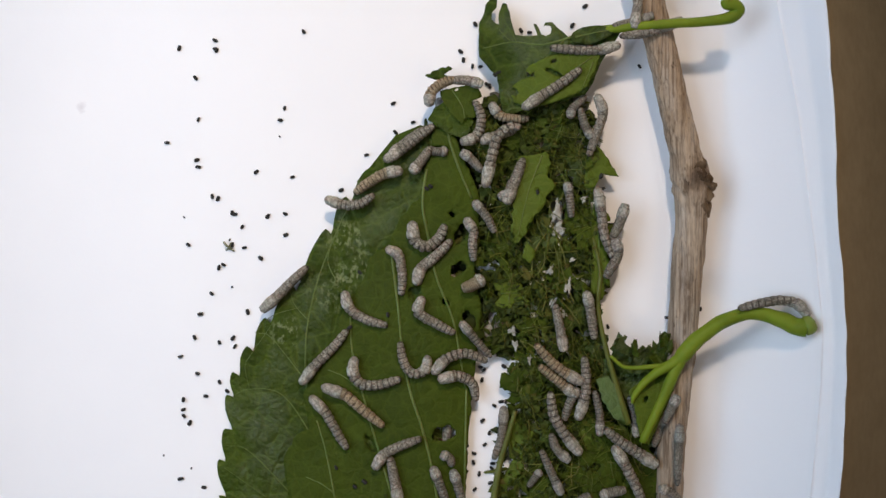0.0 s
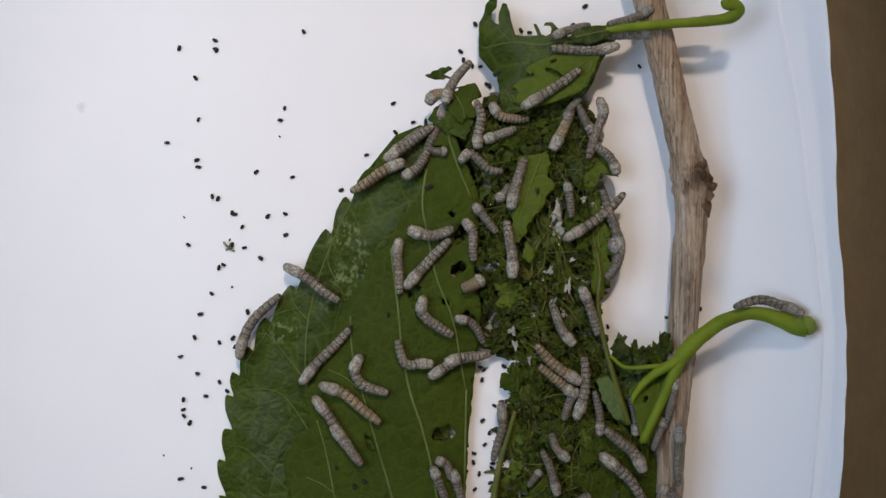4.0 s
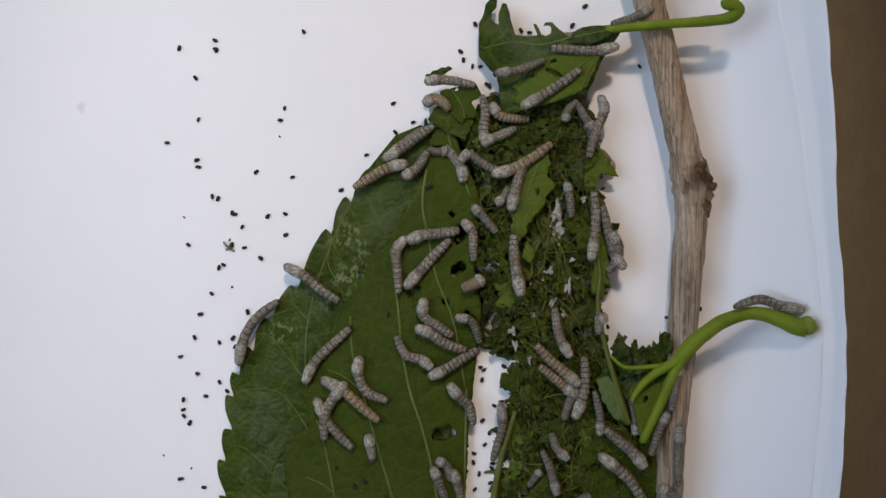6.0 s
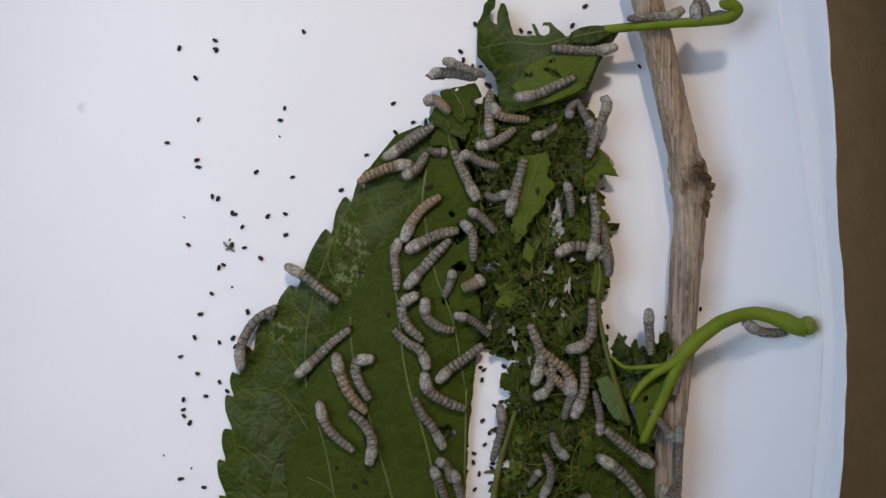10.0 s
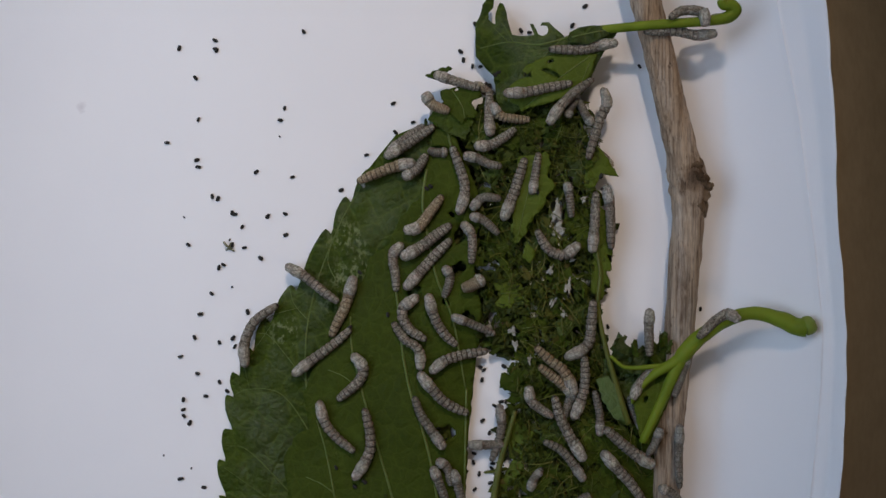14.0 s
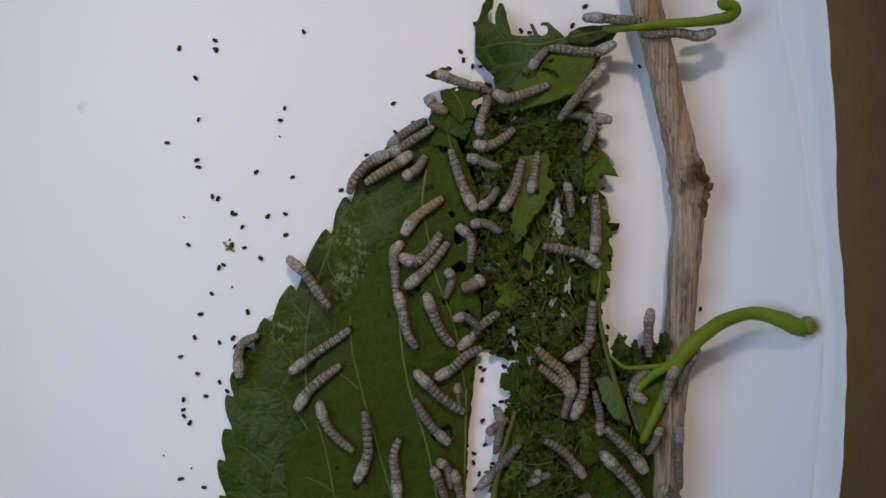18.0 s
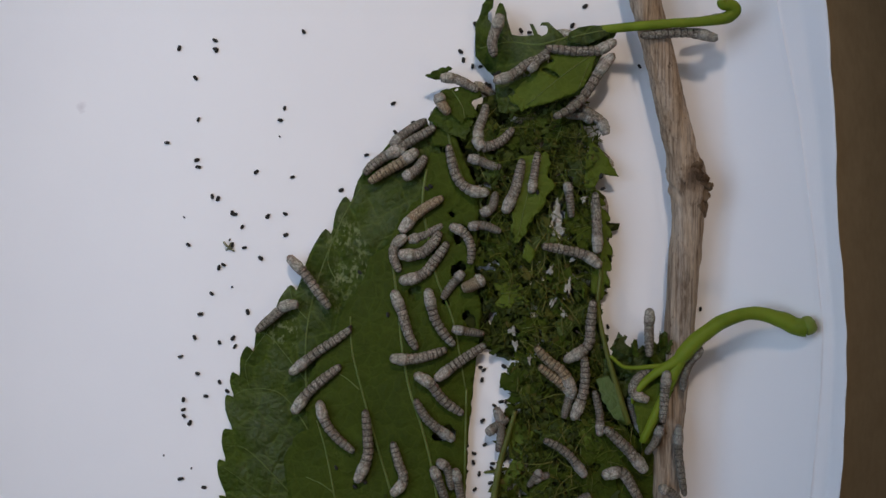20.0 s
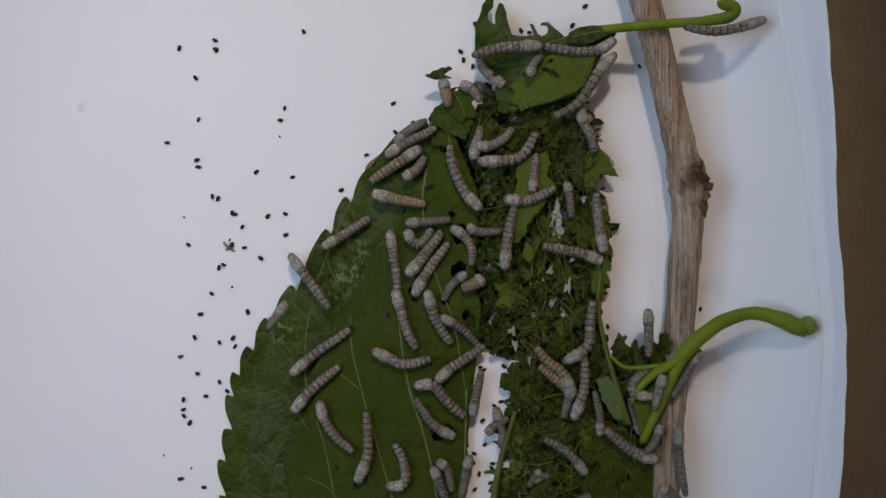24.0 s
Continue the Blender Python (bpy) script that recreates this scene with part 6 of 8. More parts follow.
silkworm("grey white silkworm with brown bands crawling on the leaves", "grey", 1.57,
         [(0, 0.3, -44.6, -42.3, -39.6, -36, -34.2, -30.7, -30, -25.4), (5, 0.3, -44.6, -42.3, -39.6, -36, -34.2, -30.7, -28.9, -24.8), (7, 0.3, -42.1, -41.9, -41, -36, -36.9, -30.7, -28.9, -24.5), (9, 0.3, -46, -40.2, -40.4, -35.1, -34.2, -28.9, -28.9, -25), (14, 0.3, -47.1, -39.5, -40.4, -34.3, -34.2, -29.8, -28.9, -25), (17, 0.3, -48.2, -38.8, -39.6, -32.5, -34.2, -28.9, -28.9, -25), (24, 0.3, -47.8, -39.5, -39.6, -32.5, -34.2, -28.9, -28.9, -25)])
silkworm("grey white silkworm with brown bands crawling on the leaves", "grey", 1.67,
         [(0, 0.3, -27.5, -33.6, -28, -38.6, -25.4, -42.1, -20, -42.4, -13.3, -40.4), (2.2, 0.3, -26.8, -33.6, -27.8, -38.6, -23.9, -42.4, -15.8, -39.2), (5, 0.3, -25, -32.9, -27.5, -37.7, -25.4, -42.4, -17.6, -47.6), (7, 0.3, -26.8, -34.3, -25.4, -40.3, -23.2, -45.9, -16.9, -46.9), (9, 0.3, -21.1, -33.9, -26.2, -35, -27.5, -39.4, -22.2, -47), (10.5, 0.3, -21.5, -34.3, -26.8, -35.4, -26.4, -41.2, -23.2, -47), (12.5, 0.3, -21.1, -35.4, -25.4, -39.4, -30.7, -40.7, -32.4, -46.4), (14, 0.3, -28.2, -32.9, -25, -36.8, -26.2, -41.2, -32.8, -47.1), (15, 0.3, -23.2, -31.5, -16.5, -29, -11.8, -24.1)] +
         [(15.5, 0.3, -33.7, -37.7, -30.7, -34.2, -25.4, -30.1, -17.9, -28.7), (17, 0.3, -43.5, -48.6, -41.3, -43.1, -36, -38.6, -31, -35.6), (18.5, 0.3, -47.1, -51.5, -41.3, -44, -32.1, -36.5), (24, 0.3, -47.1, -51.2, -41.3, -44.3, -32.1, -36.5)])
silkworm("straw coloured silkworm with brown rings on the leaves", "straw", 1.71,
         [(0, 0.3, -37.8, -42.9, -30.7, -45.6, -25.3, -50, -18.6, -55.2), (2.2, 0.3, -38.8, -43.9, -30.7, -45.3, -25.3, -50, -18.6, -55), (5, 0.3, -38.5, -41.8, -31.5, -44.8, -26.2, -49.1, -20, -53.8), (7, 0.4, -37.2, -39, -30.6, -43.9, -25.3, -49.1, -20, -53.4), (9, 0.3, -38.6, -39.4, -32.4, -44.2, -27.1, -49.5, -20.9, -53.5), (10.5, 0.3, -31.4, -29.8, -31.7, -37.7, -29.8, -43.9, -25, -50.3), (12.5, 0.3, -19, -32.9, -26.2, -31.2, -32.4, -33.7, -37.2, -41.5), (14, 0.5, -27.8, -8.6, -30.3, -17.4, -32.4, -21.8, -34.9, -27.1), (15, 0.4, -23.2, -3.7, -26.7, -11.8, -31.3, -23.6)] +
         [(15.5, 0.3, -16.9, -7, -23.6, -9.5, -28, -14.8, -32.4, -23.4), (16, 0.3, -39.9, -2.5, -36.2, -8.6, -32.7, -14.8, -30.9, -23), (16.9, -8, -12.4, -5.2, -16.6, -8.4, -20.2, -10.6), (24, -8, -12.4, -5.2, -16.6, -8.4, -20.2, -10.6)])
silkworm("grey white silkworm with brown bands crawling on the leaves", "grey", 1.57,
         [(0, 0.3, -41.5, -46.1, -36.9, -51, -33.3, -57.1, -30, -62.4), (5, 0.3, -40.3, -46.1, -36, -51.9, -31.6, -58, -28, -62.7), (7, 0.3, -39.2, -47.1, -37.8, -53.7, -34.2, -58, -28.5, -61.8), (9, 0.3, -38.8, -47.5, -36.9, -54.5, -33.3, -58.9, -27.7, -63.2), (24, 0.3, -38.7, -47.5, -36.9, -53.7, -33.3, -58.9, -28, -63.3)])
silkworm("grey white silkworm with brown bands crawling on the leaves", "grey", 1.67,
         [(0, 0.3, -13.7, -79.2, -15.1, -71.9, -16.5, -65.2), (0.6, 0.3, -16.2, -78.9, -15.1, -72.7, -14.1, -67.5), (1.2, 0.3, -20.4, -79, -18.6, -73.7, -16.2, -69.8), (2.2, 0.3, -25.7, -68.5, -20, -72.8, -14.1, -78.5), (3.6, 0.3, -33.3, -58, -29.8, -63.3, -25.4, -68.5), (5, 0.7, -37.7, -46, -32.4, -52.3, -26.4, -62.8), (7, 0.6, -29.9, -47.3, -36.8, -43.9, -42.2, -45.7, -45.2, -51.1), (9, 0.4, -23.9, -66.3, -22.5, -58.7, -26.2, -52.6, -30.7, -47.7), (10.5, 0.3, -22.7, -67.7, -21.8, -61.4, -23.6, -56.1, -28.4, -52)] +
         [(12.5, 0.3, -27.8, -69.6, -23.2, -63.2, -22.7, -57.9, -24.5, -50.3), (14, 0.3, -27.8, -72, -23.2, -64.1, -22.7, -57.9, -24.5, -49.8), (17, 0.3, -27.1, -72.9, -23.6, -64.9, -23.6, -57.9, -24.6, -50.2), (24, 0.3, -26.8, -72.9, -23.6, -64.9, -23.4, -58.2, -23.9, -50.5)])
silkworm("grey white silkworm with brown bands crawling on the leaves", "grey", 1.57,
         [(0, 0.3, -21.5, -68.5, -18.3, -64, -13, -61.3, -7, -59), (0.6, 0.3, -20.4, -79, -19.7, -68.4, -16.2, -58.2), (1.2, 0.3, -23.9, -57.6, -23.6, -63.2, -20.4, -66.3, -15.5, -65.2), (2.2, 0.2, -24.7, -59, -23.6, -64.3, -20.9, -66, -15.5, -65.8), (3.8, -8, -24, -60.7, -23.1, -64.3, -21.3, -67), (5, -1, -23, -59, -22.6, -62.6, -21.9, -66.1), (8, -1, -23.7, -58.2, -22.6, -62.6, -21.9, -65.6), (10, -8, -23.3, -59.8, -22.9, -63.4, -22.2, -67), (24, -8, -23.3, -59.8, -22.9, -63.4, -22.2, -67)])
silkworm("grey white silkworm with brown bands crawling on the leaves", "grey", 1.53,
         [(0, 0.3, -4.7, -33.2, -5.6, -37.6, -9.5, -38.8, -12.3, -35, -13.4, -29), (2.2, 0.3, -3.5, -34.6, -9.5, -37.8, -13, -35, -14.4, -28.3), (5, 0.3, -2.8, -36.4, -6.9, -35, -11.6, -35.3, -14.1, -28.3), (7, 0.3, -3.9, -38.1, -6.9, -33.2, -12.1, -30.6, -14.9, -25.8), (10.5, 0.3, -4.9, -37.8, -6.8, -31.8, -12.1, -28.3, -15.5, -24.8), (14, 0.3, -7, -37.6, -7.6, -31.4, -12.1, -27.9, -15.5, -23), (15.3, -8, -7.2, -38.3, -7.7, -33.8, -10.6, -30.3), (24, -8, -7.2, -38.3, -7.7, -33.8, -10.6, -30.3)])
silkworm("grey white silkworm with brown bands crawling on the leaves", "grey", 1.62,
         [(0, 0.3, -6.3, -14.9, -7.7, -19.5, -3.3, -22.6, 3.5, -26.2), (2.2, 0.3, -6, -14.2, -6.8, -19.1, -2.5, -23.5, 3.2, -27.1), (7, 0.3, -5.8, -15.6, -6, -20.9, -1.6, -23.9, 2.8, -27.1), (9, 0.3, -5.6, -15.3, -5.1, -20.9, -0.7, -24.4, 3.5, -25.3), (12.5, 0.3, -4.9, -15.3, -5.4, -20.9, -1.6, -24.8, 3.2, -25.9), (14, 0.3, -4.6, -14, -2.8, -20.9, 0.2, -26.2, 4.2, -30.1), (17, 0.3, -5.4, -14, -2.5, -21.8, 0.2, -27.1, 3.5, -30.3), (20.5, 0.3, -4.7, -12.1, -2.8, -20.9, 0.2, -26.2, 3.5, -30.1)] +
         [(24, 0.3, -4.9, -12.8, -2.8, -20.9, 0.2, -26.2, 2.6, -29.4)])
silkworm("grey white silkworm with brown bands crawling on the leaves", "grey", 1.62,
         [(0, 0.6, -3.3, -38.8, 1.1, -34.3, 7.2, -32.7, 13.8, -35.2), (2.2, 0.4, -3.2, -39.9, 1.9, -35, 6.4, -33.4, 11.3, -33.1), (5, 0.4, -4.7, -39.9, 0.2, -37.6, 4.9, -35.1, 9.6, -32.7), (7, 0.5, -4.2, -39.9, 1.1, -37.7, 6.4, -34.3, 12, -30.4), (9, 0.5, 1.1, -44.5, 1.9, -38.6, 6.4, -35.1, 12, -31.3), (10.5, 0.5, -3.2, -40.2, 2.8, -36.8, 8.1, -33.4, 12.9, -29.3), (12.5, 0.5, -4.2, -34.2, 1.1, -37.3, 5.5, -35.1, 11.7, -29.3), (14, 0.5, -3.9, -38.4, 0.2, -35, 5.5, -33.3, 13.8, -32)] +
         [(15.5, 0.5, -2.1, -39.7, 0.2, -35, 5.5, -33.3, 14.1, -30.4), (17, 0.5, -2.5, -39.9, 2.8, -37.7, 7.2, -33.4, 12, -31.3), (20.5, 0.5, -2.5, -40.8, 2.8, -36.8, 8.1, -33.4, 13.4, -29.9), (24, 0.5, -2.1, -41.3, 1.9, -37.7, 7.2, -34.3, 13.1, -30.4)])
silkworm("grey white silkworm with brown bands crawling on the leaves", "grey", 1.67,
         [(0, 0.6, -1.4, -40.6, 4.6, -39.7, 9.2, -42.3, 10.4, -47.3), (1.2, 0.6, -1.8, -40.2, 2.8, -41.2, 8.1, -41.4, 11, -45.5), (2.2, 0.8, 9.9, -45.1, 11.3, -37.9, 9.5, -32.5, 8.1, -28), (3.6, 0.8, 2.8, -36.8, 7.2, -35.1, 10.8, -34.3, 14.3, -33.1), (5, 0.8, -5.4, -30.7, 1.1, -30, 8.1, -31.6, 15.5, -32.3), (6, 0.5, -8.6, -24.4, -4.2, -26.1, 1.1, -29.7, 7.2, -31.6), (7, 0.5, -10.5, -18.1, -8.6, -24.4, -4.2, -28.8, 1.6, -32.2), (9, 0.5, -7.4, -14.5, -12.3, -16.7, -11.6, -23, -6.5, -29.1)] +
         [(10.5, 0.5, -7.7, -13.8, -12.8, -17.7, -11.2, -23.5, -6, -28.4), (14, 0.5, -7.7, -14.6, -12.6, -18.8, -10.9, -24.4, -5.4, -28.2), (15.5, 0.5, -9.5, -13.5, -12.8, -19.1, -11.2, -24.4, -5.6, -27.9), (17, 0.5, -10.9, -13.5, -12.6, -21.8, -11.2, -27, -8.2, -30.5), (18.5, 0.3, -15.5, -13, -12.6, -20, -10.9, -26.2, -8.3, -31.1), (24, 0.3, -14.9, -12.6, -12.6, -20.9, -10.9, -26.2, -8.3, -31.1)])
silkworm("small dull grey silkworm half hidden among the leaves", "dull", 1.53,
         [(0, -8, -7.9, -49.1, -8.8, -44.6, -8.8, -37.4), (6, -8, -7.9, -49.1, -8.8, -44.6, -8.8, -37.4), (7, 0.2, -9, -49, -10.2, -43.8, -8.6, -37.1), (9, 0.3, 0.5, -62.5, -3.2, -55.5, -6.9, -50.8, -8.8, -46), (14, 0.3, 0.4, -62.3, -3.3, -57, -6.9, -51.6, -9, -46), (17, 0.3, 1.8, -61.2, -3.3, -56.1, -6.3, -51.6, -9, -46.4), (20.5, 0.3, 3.7, -59.5, -2.5, -55.2, -6, -51.6, -8.6, -46.9), (24, 0.3, 3.9, -58.8, -2.5, -55.2, -6.5, -49.9, -8.6, -46.5)])
silkworm("grey white silkworm with brown bands crawling on the leaves", "grey", 1.57,
         [(0, -8, -8.8, -64.3, -7, -59.8, -7.5, -54.4), (14.3, -8, -8.8, -64.3, -7, -59.8, -7.5, -54.4), (15, 0.3, -6.9, -57.5, -12.1, -49.4, -20.4, -40.6), (15.5, 0.3, -16.5, -65, -9.8, -63.8, -6.8, -58.7, -7.9, -51.1), (16, 0.3, -1.1, -65.7, -7.7, -65.2, -11.6, -61, -8.6, -54.7), (17, 0.3, -16.5, -78.9, -15.6, -70.1, -14.8, -63.1, -12.3, -58.3), (18.5, 0.3, -13, -78, -14.4, -70.1, -15.6, -65.2, -14.1, -59.2), (20.5, 0.3, -16.5, -76.1, -11.9, -72.2, -13.5, -66.6, -16, -60.6), (22, 0.3, -14.8, -77.2, -12.6, -71.9, -14.2, -65.7, -15.8, -60.6), (24, 0.3, -17.6, -74, -11.9, -72.7, -12.5, -65.7, -15.1, -60.6)])
silkworm("grey white silkworm with brown bands crawling on the leaves", "grey", 1.67,
         [(0, -8, 1.6, -46.4, 1.6, -51.7, 1.3, -58, 0.9, -63.9), (3.5, -8, 3.4, -44.6, 2.3, -49.9, 1.6, -57.1, 1.1, -63.9), (5, 0.5, 12.8, -43.2, 10.4, -49.4, 9.6, -56.5, 8.8, -63.2), (6, 0.5, 1.9, -42.1, 4.6, -45.7, 8.1, -49.3, 9.6, -54.7), (7, 0.5, -6, -38.4, -5.3, -43.7, -0.7, -46.6, 7.8, -48.1), (9, 0.5, -5.6, -38.1, -5.1, -43.7, 0.2, -47.3, 7.1, -50), (12.5, 0.5, -6.5, -38.4, -3.3, -43.7, 1.1, -47.7, 7.1, -51.1), (14, 0.5, -7.5, -38.4, -3.3, -43.7, 1.1, -48.2, 7.8, -51.5)] +
         [(17, 0.5, -8.9, -37.5, -4.2, -42.8, 1.1, -47.3, 7.1, -51.3), (20.5, 0.5, -8.8, -39.1, -4.2, -41.6, 0.2, -47.3, 6, -51.6), (24, 0.5, -8.9, -42.6, -3.3, -42.3, 1.1, -47.3, 6.7, -52.5)])
silkworm("small dull grey silkworm half hidden among the leaves", "dull", 1.35,
         [(0, 0.5, 5.6, -22.7, 9.9, -28.1, 14.9, -33.8), (1.2, 0.5, 3.9, -21.8, 7.7, -24.5, 11.7, -29, 14.9, -35.3), (5, 0.5, 3.9, -21.4, 9, -22.3, 12, -27.7), (7, 0.5, 4.2, -20.9, 9, -23, 11, -30.6), (9, 0.5, 3.9, -20.5, 9, -21.8, 14.1, -27), (12.5, 0.5, 2.1, -20.9, 7.2, -22.3, 14.8, -26.7), (14, 0.5, 2.8, -20.9, 8.1, -23, 16.1, -26.6), (17, 0.5, 3.7, -20.9, 7.2, -19.5, 11.6, -24.5), (20.5, 0.5, 3.2, -25.3, 7.2, -26.3, 12.5, -26.7), (22, 0.5, 2.8, -26.2, 7.2, -27.5, 13.1, -29)] +
         [(24, 0.5, -0.7, -20.9, 5.5, -24.5, 11.3, -30.4)])
silkworm("small dull grey silkworm half hidden among the leaves", "dull", 1.48,
         [(0, 0, -3.2, -67.8, -1.6, -72, 1.4, -80.3)])
silkworm("small dull grey silkworm half hidden among the leaves", "dull", 1.44,
         [(0, 0, -0.4, -64, 2.1, -65.5, 2.8, -67.8), (1.5, 0, -2.5, -65.3, 1.1, -66.5, 2.8, -71.3), (5, 0, -2.1, -65.7, 1.2, -67.7, 2.3, -72.2), (24, 0, -1.8, -65.9, 1.4, -69, 2.8, -75.8)])
silkworm("small dull grey silkworm half hidden among the leaves", "dull", 1.48,
         [(0, 0, 3, -69, 4.6, -74.1, 6.7, -82), (18.5, 0, 3.2, -69.1, 4.6, -74.1, 6.7, -82), (22, 0, 4.6, -68.1, 5, -74.1, 6, -81.2), (24, 0, 8.5, -64.7, 7.1, -70.7, 5.7, -78.8)])
silkworm("grey white silkworm with brown bands crawling on the leaves", "grey", 1.67,
         [(0, -8, 13.6, -26.7, 17.2, -24, 20.8, -21.3), (17, -8, 13.6, -26.7, 17.2, -24, 20.8, -21.3), (18.5, 0.8, 1.1, -33.2, 6.3, -28.9, 10.7, -23.5, 16.4, -19.1), (19.5, 0.6, -10.3, -34.9, -6, -34, 0.2, -31.4, 5.5, -28), (20.5, 0.4, -22.3, -32.9, -16.5, -35, -11.2, -35.5, -3.7, -34.6), (22, 0.4, -21.8, -33.2, -16.5, -35, -11.2, -35.5, -3.7, -34.6), (24, 0.4, -21.8, -31.5, -16.5, -34.1, -12.1, -36, -3.7, -34.2)])
silkworm("small dull grey silkworm half hidden among the leaves", "dull", 1.44,
         [(0, -8, 1.4, -46.4, 2.5, -50, 3.2, -53.6), (17.2, -8, 1.4, -46.4, 2.5, -50, 3.2, -53.6), (18.5, 0.5, 6, -40.1, 5.7, -45.8, 7.8, -51.1), (20.5, -8, 2.9, -42.8, 3.2, -46.4, 4.3, -50.9), (22.5, -8, 3.8, -50, 5, -44.6, 6.4, -39.2), (24, 0.3, 9.2, -52.6, 10.5, -45.9, 12.1, -38)])
silkworm("grey white silkworm lying on the torn upper leaf", "grey", 1.57,
         [(0, 3.6, 54.3, 62.5, 47.7, 61, 40.8, 61, 33, 61.5), (12.5, 3.6, 53.3, 61.8, 47.7, 60.7, 40.8, 61, 33, 61.3), (14, 3.8, 53.4, 63.1, 48.6, 62.4, 42.5, 61, 32.6, 61.1), (15.5, 3.6, 52.3, 59, 46.9, 60.3, 39.9, 61, 32.6, 61.5), (17, 3.6, 52.9, 62.8, 46.9, 60.3, 39.9, 61, 32.6, 61.5), (20.5, 3.6, 52.9, 63.9, 47.7, 61, 39.9, 60.6, 31.4, 61.5), (24, 3.6, 52.9, 64.2, 47.7, 61, 39.9, 60.6, 30.9, 62)])
silkworm("grey white silkworm crawling across the torn upper leaf", "grey", 1.57,
         [(0, 4, 24.3, 42.9, 29.5, 46.4, 35.5, 50.2, 42.1, 55), (7, 4, 23.8, 43.3, 29.5, 46.4, 35.5, 50.2, 42.1, 54.9), (9, 4, 25.2, 42.9, 30.4, 47.1, 35.5, 50.2, 40.4, 52.3), (10.5, 4, 20.4, 47.6, 26.9, 47.1, 32.9, 49.2, 40.4, 52.6), (12.5, 4, 20.4, 46.4, 26.9, 47.6, 33.8, 49.8, 41.1, 52.6), (14, 4, 18.6, 47.6, 25.2, 47.9, 32.1, 49.3, 39.3, 50.7), (15.5, 4, 15.5, 43.7, 20.9, 45.9, 26, 48.5, 32.4, 50.2), (17, 4, 14.2, 42.3, 20, 45.4, 26, 47.6, 32.4, 49.8)] +
         [(18.5, 4, 16.1, 50.2, 19.5, 46.4, 25.2, 47.6, 32.4, 50.2), (20.5, 4, 15.5, 51.6, 20.9, 54.5, 26, 58.8, 32.4, 61.2), (21, 4, 20.9, 42.6, 20.4, 50.2, 23.1, 56.2, 28.6, 60), (22, 2, 18.8, 51.4, 14.9, 54.1, 11.5, 57.6, 10.1, 61), (24, -1, 18.6, 51.1, 15.1, 53.7, 12.5, 56.4, 11.2, 59.9)])
silkworm("grey white silkworm with brown bands crawling on the leaves", "grey", 1.67,
         [(0, -8, 21.7, 64.6, 19, 62.8, 15.4, 61), (18, -8, 21.7, 64.6, 19, 62.8, 15.4, 61), (19.5, 2, 21, 72.2, 21.5, 68.8, 20.1, 65.3), (20.5, 3, 14.2, 70.8, 11.1, 65.1, 9, 60, 11.4, 53.9), (21, 3, 14.5, 70.5, 10.6, 64.3, 8, 58.8, 10, 56), (22, 4, 22.8, 66, 16.6, 67.1, 12.3, 65.8, 8.5, 61), (23, 4, 26.9, 64, 20.9, 64.3, 14.8, 63.3, 9.3, 60.3), (24, 4, 30.3, 61.9, 23.5, 61.9, 16.6, 61.2, 9, 59.2)])
silkworm("small dull grey silkworm half hidden among the leaves", "dull", 1.35,
         [(0, 0.3, 39.3, 40.4, 40.2, 43.5, 44.4, 47.4), (7, 0.3, 37.6, 39.2, 38.6, 43, 41.3, 46), (9, 0.3, 39.2, 40.4, 39.5, 43.9, 42.1, 46), (14, 0.3, 38.5, 40.7, 39.5, 43.9, 42.1, 46.5), (24, -1, 38.6, 40.9, 39.7, 44.1, 42.3, 46.7)])
silkworm("small dull grey silkworm half hidden among the leaves", "dull", 1.35,
         [(0, 0.2, 46.2, 34.1, 43.9, 38.7, 42.5, 43.6), (7, 0.2, 46.6, 37.3, 43.9, 41.3, 41.6, 45.3), (14, 0.2, 46.2, 38.3, 43.9, 42.2, 42.2, 46), (18.5, 0, 46.6, 39.6, 43.1, 41.3, 37.8, 41.3), (24, -1, 45.9, 39.7, 43.2, 41.5, 39.7, 41.4)])
silkworm("grey white silkworm with brown bands crawling on the leaves", "grey", 1.53,
         [(0, 0.6, 47.5, 47.7, 49.5, 42.1, 47.3, 35.1, 45.1, 29), (2.2, 0.6, 48.6, 46.3, 49.8, 41.2, 46.8, 32.5, 44.7, 26.7), (5, 0.6, 48, 47, 49.5, 42.1, 46.8, 35.1, 45.2, 28.5), (7, 0.6, 48.9, 47.7, 50.3, 43.9, 47.3, 36, 45.1, 28.1), (9, 0.6, 50.3, 46, 50.3, 41.2, 46.8, 34.2, 44.9, 28.1), (10.5, 0.6, 48.6, 47, 50.9, 45.6, 47.9, 36.9, 45.1, 28.1), (12.5, 0.6, 50.3, 49.6, 50.3, 43, 47.3, 35.1, 44.9, 27.8), (14, 0.6, 49.3, 49.8, 50.7, 45.3, 48.2, 39, 44.9, 27.8)] +
         [(17, 0.6, 48.8, 49.1, 50.5, 44.7, 48.2, 37.7, 44.9, 28.1), (18.5, 0.6, 49.3, 36.5, 46.8, 39.5, 45.8, 35.1, 44, 31.3), (20.5, 0.4, 49.3, 36.4, 47.9, 41.3, 45.3, 46), (22, 0.4, 47.9, 34.8, 47.6, 39.5, 45.3, 45.3), (24, 0.4, 42.6, 43.5, 43.3, 39.5, 45.8, 35.1, 46.9, 30.2)])
